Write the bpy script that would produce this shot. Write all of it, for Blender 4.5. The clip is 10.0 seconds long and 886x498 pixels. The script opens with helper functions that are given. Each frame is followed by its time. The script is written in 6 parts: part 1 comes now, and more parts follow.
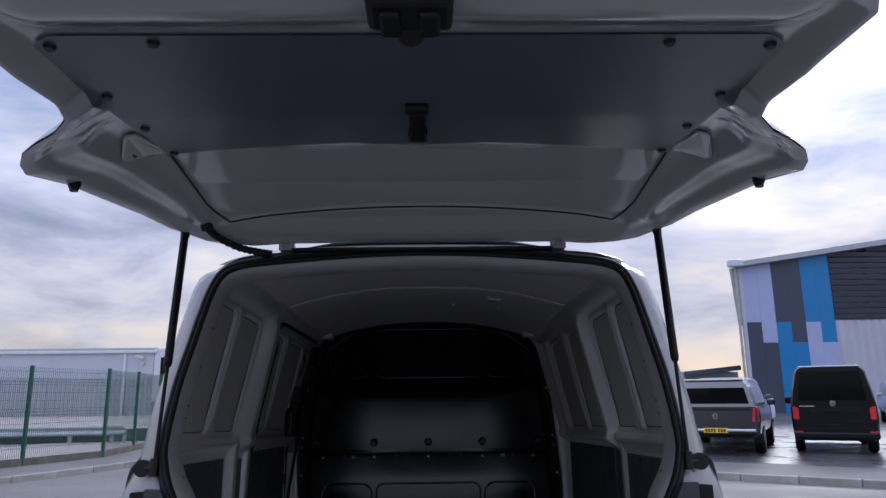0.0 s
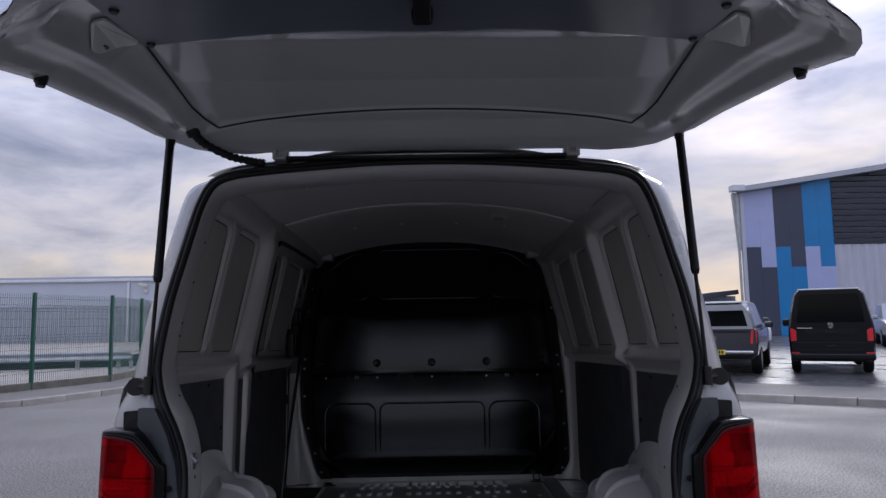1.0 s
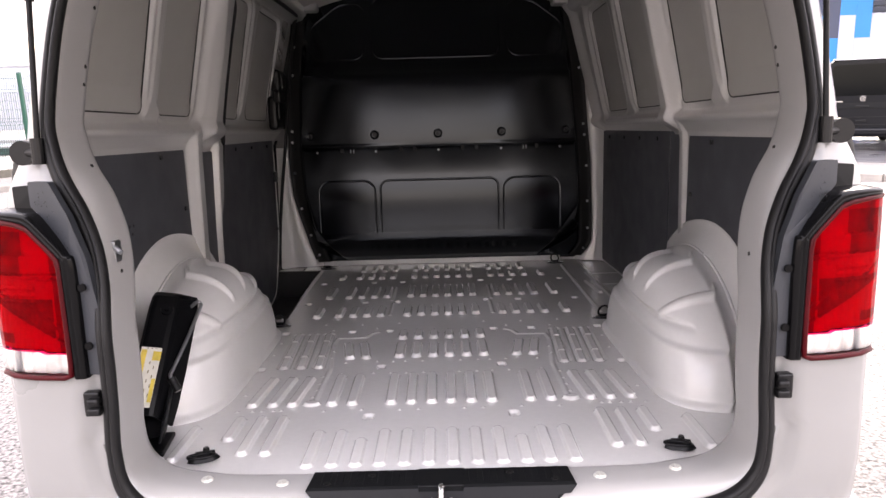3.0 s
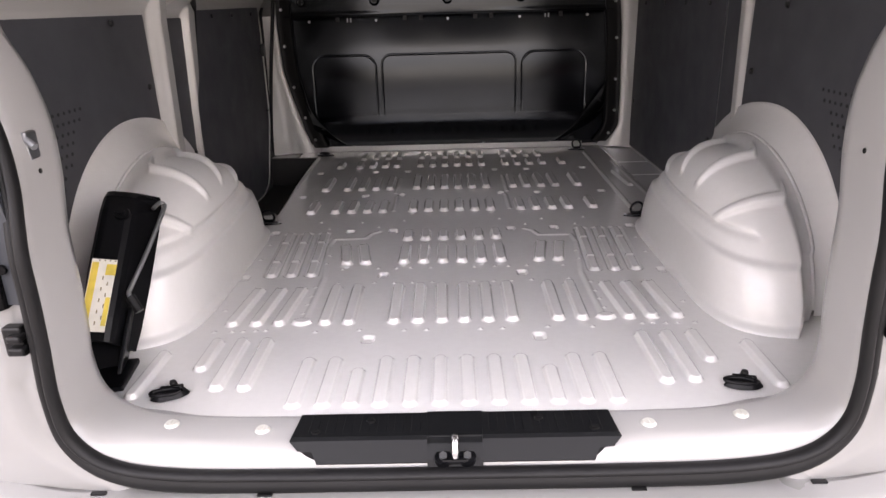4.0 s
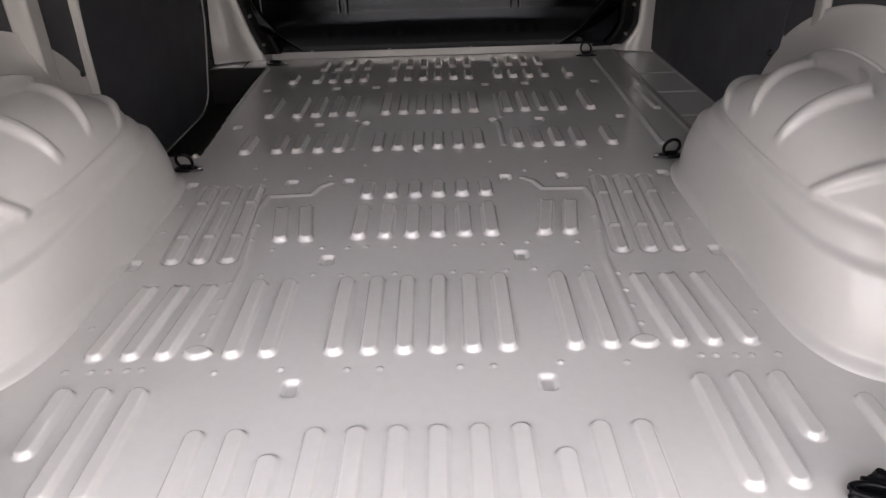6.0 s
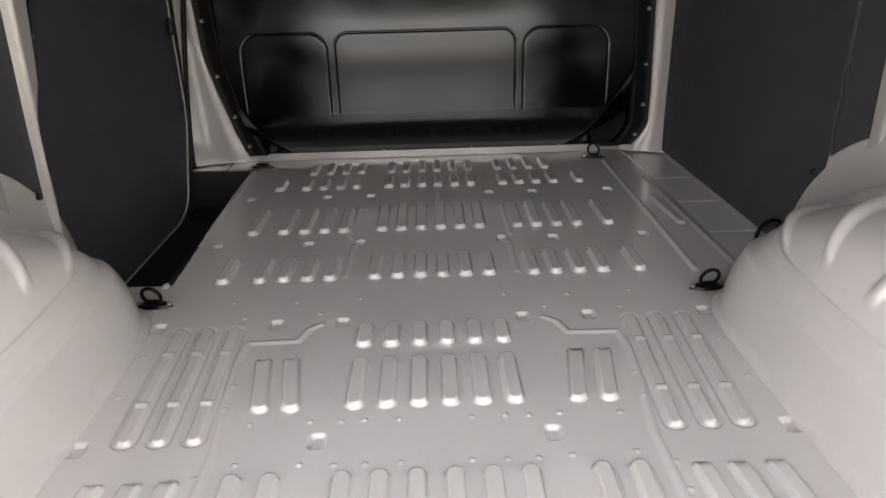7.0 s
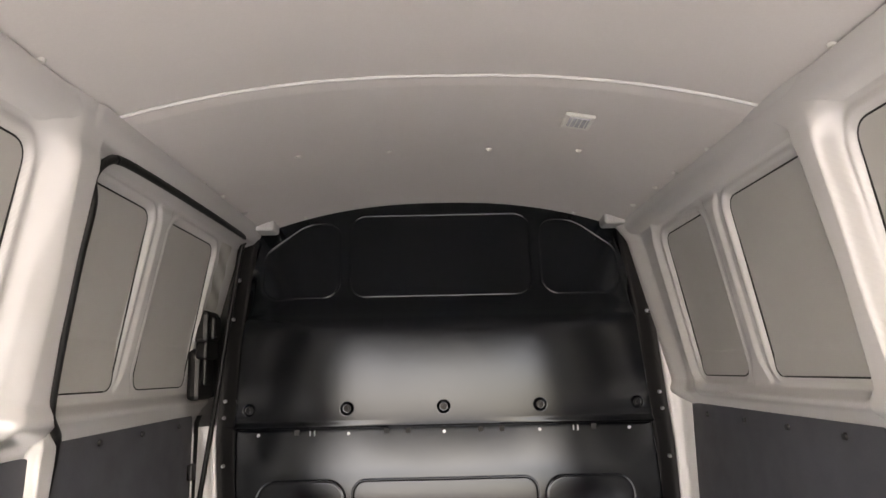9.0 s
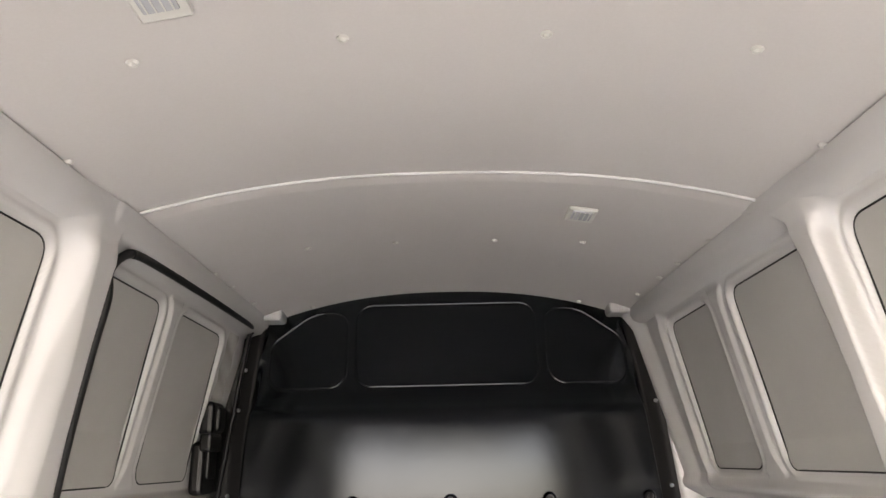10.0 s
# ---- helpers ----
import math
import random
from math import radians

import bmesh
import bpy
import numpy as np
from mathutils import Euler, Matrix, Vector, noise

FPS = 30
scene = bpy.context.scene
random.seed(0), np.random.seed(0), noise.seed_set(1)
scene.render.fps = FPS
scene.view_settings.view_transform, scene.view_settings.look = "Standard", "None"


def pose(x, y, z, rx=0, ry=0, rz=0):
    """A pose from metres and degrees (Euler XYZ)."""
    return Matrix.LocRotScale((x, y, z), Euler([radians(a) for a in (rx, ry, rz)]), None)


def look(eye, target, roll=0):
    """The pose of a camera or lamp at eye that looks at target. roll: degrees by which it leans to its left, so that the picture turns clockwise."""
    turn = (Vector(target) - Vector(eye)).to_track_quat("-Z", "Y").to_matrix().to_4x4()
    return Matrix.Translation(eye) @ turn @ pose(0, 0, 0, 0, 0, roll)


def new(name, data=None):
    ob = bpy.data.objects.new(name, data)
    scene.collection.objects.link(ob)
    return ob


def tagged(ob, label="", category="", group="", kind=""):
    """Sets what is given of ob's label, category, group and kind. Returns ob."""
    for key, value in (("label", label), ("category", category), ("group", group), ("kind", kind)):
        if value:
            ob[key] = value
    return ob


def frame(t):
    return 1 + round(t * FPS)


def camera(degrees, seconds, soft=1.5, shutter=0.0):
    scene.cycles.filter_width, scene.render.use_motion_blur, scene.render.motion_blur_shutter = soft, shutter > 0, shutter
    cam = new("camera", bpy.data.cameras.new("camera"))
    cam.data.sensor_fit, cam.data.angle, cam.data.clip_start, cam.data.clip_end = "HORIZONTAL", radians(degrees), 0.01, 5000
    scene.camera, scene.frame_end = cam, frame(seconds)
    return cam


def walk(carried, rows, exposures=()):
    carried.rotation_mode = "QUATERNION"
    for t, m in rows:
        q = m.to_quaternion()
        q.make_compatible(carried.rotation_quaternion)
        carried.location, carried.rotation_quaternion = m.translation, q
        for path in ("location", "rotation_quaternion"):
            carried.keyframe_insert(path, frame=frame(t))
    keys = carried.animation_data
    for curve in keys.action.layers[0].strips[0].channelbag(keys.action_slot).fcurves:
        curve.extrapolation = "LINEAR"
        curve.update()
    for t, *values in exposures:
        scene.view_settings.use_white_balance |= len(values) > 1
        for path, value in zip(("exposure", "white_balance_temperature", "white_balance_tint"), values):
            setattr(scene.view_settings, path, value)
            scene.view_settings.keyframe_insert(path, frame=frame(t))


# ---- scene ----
cam = camera(65.7, 10.0)
PATH = [
    (0, (0.028, -1.935, 1.382), (0.062, 0.003, 1.875), -0.7),
    (0.5, (0.026, -1.89, 1.374), (0.058, 0.068, 1.78), -0.8),
    (1, (0.012, -1.788, 1.358), (0.044, 0.192, 1.644), -1.0),
    (1.5, (-0.009, -1.653, 1.351), (0.023, 0.342, 1.486), -1.2),
    (2, (-0.017, -1.538, 1.324), (0.011, 0.462, 1.298), -1.4),
    (2.5, (-0.002, -1.405, 1.306), (0.014, 0.587, 1.126), -1.5),
    (3, (0.022, -1.23, 1.289), (0.015, 0.741, 0.949), -1.6),
    (3.2, (0.028, -1.176, 1.281), (0.015, 0.783, 0.878), -1.5),
    (4.5, (-0.005, -0.749, 1.238), (-0.044, 1.076, 0.421), -1.8),
    (5, (0.009, -0.635, 1.219), (-0.025, 1.138, 0.295), -2.0),
    (5.2, (0.021, -0.583, 1.216), (-0.011, 1.174, 0.261), -2.2),
    (6.3, (0.05, -0.261, 1.223), (0.038, 1.492, 0.261), -1.8),
    (6.5, (0.046, -0.213, 1.233), (0.039, 1.554, 0.295), -1.9),
    (7, (0.008, -0.07, 1.264), (0.033, 1.772, 0.484), -1.6),
    (7.3, (-0.01, -0.015, 1.289), (0.028, 1.886, 0.67), -1.7),
    (7.5, (-0.02, 0.001, 1.325), (0.026, 1.937, 0.828), -1.5),
    (8, (0.001, 0.004, 1.366), (0.035, 1.997, 1.202), -1.5),
    (8.5, (-0.009, -0.014, 1.389), (0.022, 1.982, 1.518), -1.4),
    (9, (-0.007, -0.034, 1.394), (0.007, 1.935, 1.744), -1.3),
    (9.5, (-0.013, -0.049, 1.399), (-0.004, 1.886, 1.904), -1.4),
    (10, (-0.014, -0.063, 1.405), (-0.007, 1.848, 1.994), -1.4),
]
# The van stands nose-down by a little over two degrees on the level yard; its own axes: x to its right, y forward, z up from the ground under it.
LEVEL = Matrix.Translation((0, 1.3, 0)) @ pose(0, 0, 0, -2.2) @ Matrix.Translation((0, -1.3, 0))
EXPOSURES = [(0.0, -0.60, 5700, 11), (0.5, -0.70, 5700, 11), (1.0, -0.74, 5950, 12), (1.5, -0.22, 6500, 12), (2.0, 0.84, 6800, 12), (2.5, 1.26, 7100, 14), (3.0, 1.60, 7400, 14), (4.5, 1.86, 7500, 12), (5.2, 1.62, 7450, 11), (6.3, 1.52, 7650, 9), (7.0, 2.16, 7700, 7), (7.5, 2.90, 7750, 6), (8.0, 3.42, 7850, 8), (9.0, 3.44, 7850, 8), (10.0, 3.52, 7700, 6)]
walk(cam, [(t, LEVEL @ look(eye, target, roll)) for t, eye, target, roll in PATH], EXPOSURES)

# ---- world and light ----
SKY_AHEAD, SKY_BEHIND = 1.18, 1.68  # thinner cloud ahead, unbroken bright cloud behind


def build_world():
    w = bpy.data.worlds.new("overcast_sky")
    scene.world = w
    w.use_nodes = True
    nt = w.node_tree
    nt.nodes.clear()
    N, L = nt.nodes.new, nt.links.new
    out, bg = N("ShaderNodeOutputWorld"), N("ShaderNodeBackground")
    sky = N("ShaderNodeTexSky")
    sky.sky_type = "NISHITA"
    sky.sun_disc = False
    sky.sun_elevation, sky.sun_rotation = radians(24), radians(28)
    sky.air_density, sky.dust_density, sky.ozone_density = 1.0, 2.0, 1.5
    dim = N("ShaderNodeMix")
    dim.data_type, dim.blend_type = "RGBA", "MULTIPLY"
    dim.inputs[0].default_value = 1.0
    dim.inputs[7].default_value = (0.050, 0.053, 0.063, 1)
    L(sky.outputs[0], dim.inputs[6])
    tc, mp = N("ShaderNodeTexCoord"), N("ShaderNodeMapping")
    mp.inputs["Scale"].default_value = (-1.0, 1.0, 3.2)
    L(tc.outputs["Generated"], mp.inputs[0])
    big, fine = N("ShaderNodeTexNoise"), N("ShaderNodeTexNoise")
    big.inputs["Scale"].default_value, big.inputs["Detail"].default_value, big.inputs["Roughness"].default_value = 1.9, 7, 0.55
    fine.inputs["Scale"].default_value, fine.inputs["Detail"].default_value, fine.inputs["Roughness"].default_value = 4.2, 8, 0.6
    fine.inputs["Distortion"].default_value = 0.4
    for n in (big, fine):
        L(mp.outputs[0], n.inputs["Vector"])
    cover, shade = N("ShaderNodeValToRGB"), N("ShaderNodeValToRGB")
    cover.color_ramp.elements[0].position, cover.color_ramp.elements[0].color = 0.34, (0.30, 0.30, 0.30, 1)
    cover.color_ramp.elements[1].position, cover.color_ramp.elements[1].color = 0.55, (1, 1, 1, 1)
    L(big.outputs["Fac"], cover.inputs[0])
    e = shade.color_ramp.elements
    e[0].position, e[0].color = 0.34, (0.55, 0.58, 0.74, 1)
    e[1].position, e[1].color = 0.66, (1.02, 0.97, 0.93, 1)
    mid = e.new(0.5)
    mid.color = (0.78, 0.80, 0.93, 1)
    L(fine.outputs["Fac"], shade.inputs[0])
    mix = N("ShaderNodeMix")
    mix.data_type = "RGBA"
    L(cover.outputs[0], mix.inputs[0])
    L(dim.outputs[2], mix.inputs[6])
    L(shade.outputs[0], mix.inputs[7])
    sep, ramp = N("ShaderNodeSeparateXYZ"), N("ShaderNodeMapRange")
    L(tc.outputs["Generated"], sep.inputs[0])
    ramp.interpolation_type = "SMOOTHSTEP"
    ramp.inputs[1].default_value, ramp.inputs[2].default_value = 0.45, -0.75
    ramp.inputs[3].default_value, ramp.inputs[4].default_value = SKY_AHEAD, SKY_BEHIND
    L(sep.outputs["Y"], ramp.inputs[0])
    # an overcast sky is brighter overhead than along the horizon
    high, both = N("ShaderNodeMapRange"), N("ShaderNodeMath")
    high.interpolation_type = "SMOOTHSTEP"
    high.inputs[1].default_value, high.inputs[2].default_value = 0.0, 0.75
    high.inputs[3].default_value, high.inputs[4].default_value = 0.98, 1.85
    L(sep.outputs["Z"], high.inputs[0])
    both.operation = "MULTIPLY"
    L(ramp.outputs[0], both.inputs[0])
    L(high.outputs[0], both.inputs[1])
    # a warmer, hazier glow low down
    warm, tint = N("ShaderNodeValToRGB"), N("ShaderNodeMix")
    warm.color_ramp.elements[0].position, warm.color_ramp.elements[0].color = 0.02, (1.10, 0.98, 0.82, 1)
    warm.color_ramp.elements[1].position, warm.color_ramp.elements[1].color = 0.38, (0.98, 0.98, 1.03, 1)
    L(sep.outputs["Z"], warm.inputs[0])
    tint.data_type, tint.blend_type = "RGBA", "MULTIPLY"
    tint.inputs[0].default_value = 1.0
    L(mix.outputs[2], tint.inputs[6])
    L(warm.outputs[0], tint.inputs[7])
    L(tint.outputs[2], bg.inputs[0])
    L(both.outputs[0], bg.inputs[1])
    L(bg.outputs[0], out.inputs[0])


build_world()
sun = new("sun", bpy.data.lights.new("sun", "SUN"))
sun.data.energy, sun.data.angle, sun.data.color = 1.4, radians(14), (1.0, 0.95, 0.88)
sun.matrix_world = look((0, 0, 30), (-0.43 * 20, -0.81 * 20, 30 - 0.45 * 20))

# ---- materials ----
def material(name, colour, rough=0.5, metal=0.0, coat=0.0, vary=0.0, vary_scale=3.0, grain=0.0, grain_scale=120.0, bump=0.0, bump_scale=400.0, rough_vary=0.0, spec=0.5, island=0.0):
    m = bpy.data.materials.new(name)
    m.use_nodes = True
    nt = m.node_tree
    N, L = nt.nodes.new, nt.links.new
    b = nt.nodes["Principled BSDF"]
    b.inputs["Base Color"].default_value = (*colour, 1)
    b.inputs["Roughness"].default_value, b.inputs["Metallic"].default_value = rough, metal
    b.inputs["Coat Weight"].default_value, b.inputs["Coat Roughness"].default_value = coat, 0.06
    b.inputs["Specular IOR Level"].default_value = spec
    tc = N("ShaderNodeTexCoord")
    last = None
    for amount, size, detail in ((vary, vary_scale, 5), (grain, grain_scale, 3)):
        if amount:
            n = N("ShaderNodeTexNoise")
            n.inputs["Scale"].default_value, n.inputs["Detail"].default_value = size, detail
            L(tc.outputs["Object"], n.inputs["Vector"])
            r = N("ShaderNodeMapRange")
            r.inputs[1].default_value, r.inputs[2].default_value = 0.3, 0.7
            r.inputs[3].default_value, r.inputs[4].default_value = 1 - amount, 1 + amount
            L(n.outputs["Fac"], r.inputs[0])
            k = N("ShaderNodeMix")
            k.data_type, k.blend_type = "RGBA", "MULTIPLY"
            k.inputs[0].default_value = 1.0
            if last:
                L(last, k.inputs[6])
            else:
                k.inputs[6].default_value = (*colour, 1)
            L(r.outputs[0], k.inputs[7])
            last = k.outputs[2]
    if island:
        oi = N("ShaderNodeObjectInfo")
        r = N("ShaderNodeMapRange")
        r.inputs[3].default_value, r.inputs[4].default_value = 1 - island, 1 + island
        L(oi.outputs["Random"], r.inputs[0])
        k = N("ShaderNodeMix")
        k.data_type, k.blend_type = "RGBA", "MULTIPLY"
        k.inputs[0].default_value = 1.0
        if last:
            L(last, k.inputs[6])
        else:
            k.inputs[6].default_value = (*colour, 1)
        L(r.outputs[0], k.inputs[7])
        last = k.outputs[2]
    if last:
        L(last, b.inputs["Base Color"])
    if rough_vary:
        n = N("ShaderNodeTexNoise")
        n.inputs["Scale"].default_value, n.inputs["Detail"].default_value = vary_scale * 2.3, 6
        L(tc.outputs["Object"], n.inputs["Vector"])
        r = N("ShaderNodeMapRange")
        r.inputs[1].default_value, r.inputs[2].default_value = 0.3, 0.7
        r.inputs[3].default_value, r.inputs[4].default_value = max(0.02, rough - rough_vary), min(1, rough + rough_vary)
        L(n.outputs["Fac"], r.inputs[0])
        L(r.outputs[0], b.inputs["Roughness"])
    if bump:
        n = N("ShaderNodeTexNoise")
        n.inputs["Scale"].default_value, n.inputs["Detail"].default_value = bump_scale, 3
        L(tc.outputs["Object"], n.inputs["Vector"])
        u = N("ShaderNodeBump")
        u.inputs["Strength"].default_value, u.inputs["Distance"].default_value = bump, 0.002
        L(n.outputs["Fac"], u.inputs["Height"])
        L(u.outputs[0], b.inputs["Normal"])
    return m


PAINT = material("white_body_paint", (0.245, 0.242, 0.237), 0.30, coat=0.6, vary=0.03, vary_scale=2.0, rough_vary=0.05, bump=0.02, bump_scale=900)
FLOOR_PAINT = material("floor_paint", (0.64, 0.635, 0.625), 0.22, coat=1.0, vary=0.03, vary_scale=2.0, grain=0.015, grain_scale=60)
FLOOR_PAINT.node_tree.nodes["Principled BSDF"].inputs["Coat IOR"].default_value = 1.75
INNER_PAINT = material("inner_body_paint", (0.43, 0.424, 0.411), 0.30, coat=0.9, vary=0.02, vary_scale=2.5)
# For the pressed panels: darker and rougher than the frame between them.
RECESS_PAINT = material("darker_matt_panel", (0.32, 0.315, 0.295), 0.5, vary=0.05, vary_scale=3.0, rough_vary=0.06, bump=0.02, bump_scale=600)
ARCH_PAINT = material("arch_paint", (0.60, 0.595, 0.585), 0.32, coat=0.4, vary=0.03, vary_scale=3.0, grain=0.012, grain_scale=60)
ROOF_PAINT = material("roof_lining_paint", (0.465, 0.450, 0.429), 0.55, vary=0.03, vary_scale=2.0, grain=0.015, grain_scale=200, bump=0.03, bump_scale=900)
LINING = material("dark_grey_lining_board", (0.054, 0.056, 0.064), 0.55, vary=0.10, vary_scale=4.0, grain=0.05, grain_scale=300, bump=0.05, bump_scale=900, rough_vary=0.07)
GATE_TRIM = material("tailgate_trim_board", (0.068, 0.075, 0.094), 0.32, vary=0.06, vary_scale=3.0, bump=0.05, bump_scale=900)


def satin_paint(name, colour, rough, ior):
    """Thin satin enamel: a dark ground under a sheen with a short fall-off."""
    m = bpy.data.materials.new(name)
    m.use_nodes = True
    nt = m.node_tree
    N, L = nt.nodes.new, nt.links.new
    nt.nodes.remove(nt.nodes["Principled BSDF"])
    ground, sheen, mix, edge = N("ShaderNodeBsdfDiffuse"), N("ShaderNodeBsdfAnisotropic"), N("ShaderNodeMixShader"), N("ShaderNodeFresnel")
    ground.inputs["Color"].default_value = (*colour, 1)
    sheen.distribution = "BECKMANN"
    sheen.inputs["Color"].default_value = (0.88, 0.94, 1.0, 1)
    edge.inputs["IOR"].default_value = ior
    tc, wave, r = N("ShaderNodeTexCoord"), N("ShaderNodeTexNoise"), N("ShaderNodeMapRange")
    wave.inputs["Scale"].default_value, wave.inputs["Detail"].default_value = 5.0, 4
    L(tc.outputs["Object"], wave.inputs["Vector"])
    r.inputs[1].default_value, r.inputs[2].default_value = 0.3, 0.7
    r.inputs[3].default_value, r.inputs[4].default_value = rough - 0.02, rough + 0.02
    L(wave.outputs["Fac"], r.inputs[0])
    L(r.outputs[0], sheen.inputs["Roughness"])
    L(edge.outputs[0], mix.inputs[0])
    L(ground.outputs[0], mix.inputs[1])
    L(sheen.outputs[0], mix.inputs[2])
    L(mix.outputs[0], nt.nodes["Material Output"].inputs["Surface"])
    return m


BULK = satin_paint("satin_black_panel", (0.0010, 0.0013, 0.0022), 0.185, 1.42)
BLACK = material("black_plastic", (0.005, 0.005, 0.0055), 0.38, spec=0.3, grain=0.1, grain_scale=250, bump=0.06, bump_scale=800)
RUBBER = material("black_rubber", (0.005, 0.005, 0.0055), 0.55, spec=0.3, vary=0.15, vary_scale=8.0, bump=0.05, bump_scale=500)
GREYPLASTIC = material("dark_grey_plastic", (0.0055, 0.006, 0.0068), 0.5, spec=0.2, vary=0.06, bump=0.08, bump_scale=900)
STEPMAT = material("black_step_tread", (0.006, 0.006, 0.0065), 0.6, vary=0.2, vary_scale=6.0, bump=0.1, bump_scale=200)
CHROME = material("bright_steel", (0.65, 0.65, 0.66), 0.22, metal=1.0, vary=0.08, vary_scale=20)
STEEL = material("dull_zinc_steel", (0.36, 0.37, 0.38), 0.42, metal=1.0, vary=0.12, vary_scale=8)
BLACKSTEEL = material("black_painted_steel", (0.0026, 0.0028, 0.0036), 0.33, spec=0.18, vary=0.15, vary_scale=9, bump=0.04, bump_scale=300)
FILM = material("clear_film_on_paint", (0.62, 0.61, 0.57), 0.12, coat=1.0, metal=0.2, vary=0.06, vary_scale=20, bump=0.3, bump_scale=30)
FLANGE_BLACK = material("matt_black_edge", (0.003, 0.003, 0.0034), 0.45, spec=0.12, vary=0.15, vary_scale=9)
WHITEPLASTIC = material("white_plastic_plug", (0.50, 0.50, 0.46), 0.45, vary=0.05, vary_scale=20)

# ---- mesh helpers ----
def mesh_object(name, me, mat, parent=None, label="", smooth=True):
    me.materials.append(mat)
    if smooth:
        me.shade_smooth()
    ob = new(name, me)
    if parent is not None:
        ob.parent = parent
    if label:
        ob["label"] = label
    return ob


def part(name, bm, mat, parent=None, label="", smooth=False):
    bmesh.ops.recalc_face_normals(bm, faces=bm.faces)
    me = bpy.data.meshes.new(name)
    bm.to_mesh(me)
    bm.free()
    return mesh_object(name, me, mat, parent, label, smooth)


def raw_part(name, verts, faces, mat, parent=None, label="", smooth=False):
    me = bpy.data.meshes.new(name)
    me.from_pydata(verts, [], faces)
    me.update()
    return mesh_object(name, me, mat, parent, label, smooth)


def grid_part(name, X, Y, Z, mat, parent=None, label="", keep=None, flip=False, wrap=False, mats=None, smooth=True):
    """A surface over a rectangular net of points. keep: which cells stay; wrap: the second axis closes; mats: (extra material, which cells)."""
    n, m = X.shape
    co = np.stack([X, Y, Z], -1).reshape(-1, 3)
    i = np.arange(n * m).reshape(n, m)
    if wrap:
        i = np.concatenate([i, i[:, :1]], 1)
    q = np.stack([i[:-1, :-1], i[1:, :-1], i[1:, 1:], i[:-1, 1:]], -1)
    if flip:
        q = q[..., ::-1]
    pick = np.ones(q.shape[:2], bool) if keep is None else keep
    slot = np.zeros(q.shape[:2], int) if mats is None else mats[1].astype(int)
    q, slot = q[pick], slot[pick]
    used, inv = np.unique(q, return_inverse=True)
    q, co = inv.reshape(-1, 4), co[used]
    me = bpy.data.meshes.new(name)
    me.vertices.add(len(co))
    me.vertices.foreach_set("co", co.astype(np.float32).ravel())
    me.loops.add(q.size)
    me.loops.foreach_set("vertex_index", q.astype(np.int32).ravel())
    me.polygons.add(len(q))
    me.polygons.foreach_set("loop_start", np.arange(0, q.size, 4, dtype=np.int32))
    me.polygons.foreach_set("loop_total", np.full(len(q), 4, dtype=np.int32))
    me.materials.append(mat)
    if mats is not None:
        me.materials.append(mats[0])
        me.polygons.foreach_set("material_index", slot.astype(np.int32))
    me.update(calc_edges=True)
    me.validate()
    if smooth:
        me.shade_smooth()
    ob = new(name, me)
    if parent is not None:
        ob.parent = parent
    if label:
        ob["label"] = label
    return ob


def net(u, v):
    return np.meshgrid(u, v, indexing="ij")


def sm(a, b, t):
    t = np.clip((t - a) / (b - a), 0, 1)
    return t * t * (3 - 2 * t)


def rr(x, y, cx, cy, hx, hy, r):
    """Distance to a rounded rectangle, minus inside."""
    qx, qy = np.abs(x - cx) - hx + r, np.abs(y - cy) - hy + r
    return np.hypot(np.maximum(qx, 0), np.maximum(qy, 0)) + np.minimum(np.maximum(qx, qy), 0) - r


def pl(x, knots):
    k = np.array(knots, float)
    return np.interp(x, k[:, 0], k[:, 1])


def spline(points, per=8, closed=False):
    """A smooth line through points (Catmull-Rom)."""
    p = np.array(points, float)
    n = len(p)
    out = []
    for i in range(n if closed else n - 1):
        if closed:
            a, b, c, d = p[i - 1], p[i], p[(i + 1) % n], p[(i + 2) % n]
        else:
            a, b, c, d = p[max(i - 1, 0)], p[i], p[i + 1], p[min(i + 2, n - 1)]
        for k in range(per):
            t = k / per
            out.append(0.5 * (2 * b + (c - a) * t + (2 * a - 5 * b + 4 * c - d) * t * t + (3 * b - a - 3 * c + d) * t ** 3))
    if not closed:
        out.append(p[-1])
    return np.array(out)


def box(bm, cx, cy, cz, sx, sy, sz, bevel=0.0, m=None, seg=2):
    """A box of full sizes s round a centre, with rounded edges, into bm."""
    r = bmesh.ops.create_cube(bm, size=1.0)
    vs = r["verts"]
    for v in vs:
        v.co = Vector((v.co.x * sx, v.co.y * sy, v.co.z * sz))
    if bevel:
        es = list({e for v in vs for e in v.link_edges})
        g = bmesh.ops.bevel(bm, geom=es, offset=bevel, segments=seg, profile=0.5, affect="EDGES")
        vs = list({v for f in g["faces"] for v in f.verts} | {v for v in vs if v.is_valid})
    mat4 = Matrix.Translation((cx, cy, cz)) if m is None else Matrix.Translation((cx, cy, cz)) @ m
    bmesh.ops.transform(bm, matrix=mat4, verts=vs)
    return vs


def cyl(bm, p, q, r0, r1=None, seg=16, caps=True):
    """A round bar from p to q."""
    p, q = Vector(p), Vector(q)
    d = q - p
    m = Matrix.Translation((p + q) / 2) @ d.to_track_quat("Z", "Y").to_matrix().to_4x4()
    return bmesh.ops.create_cone(bm, cap_ends=caps, segments=seg, radius1=r0, radius2=r0 if r1 is None else r1, depth=d.length, matrix=m)["verts"]


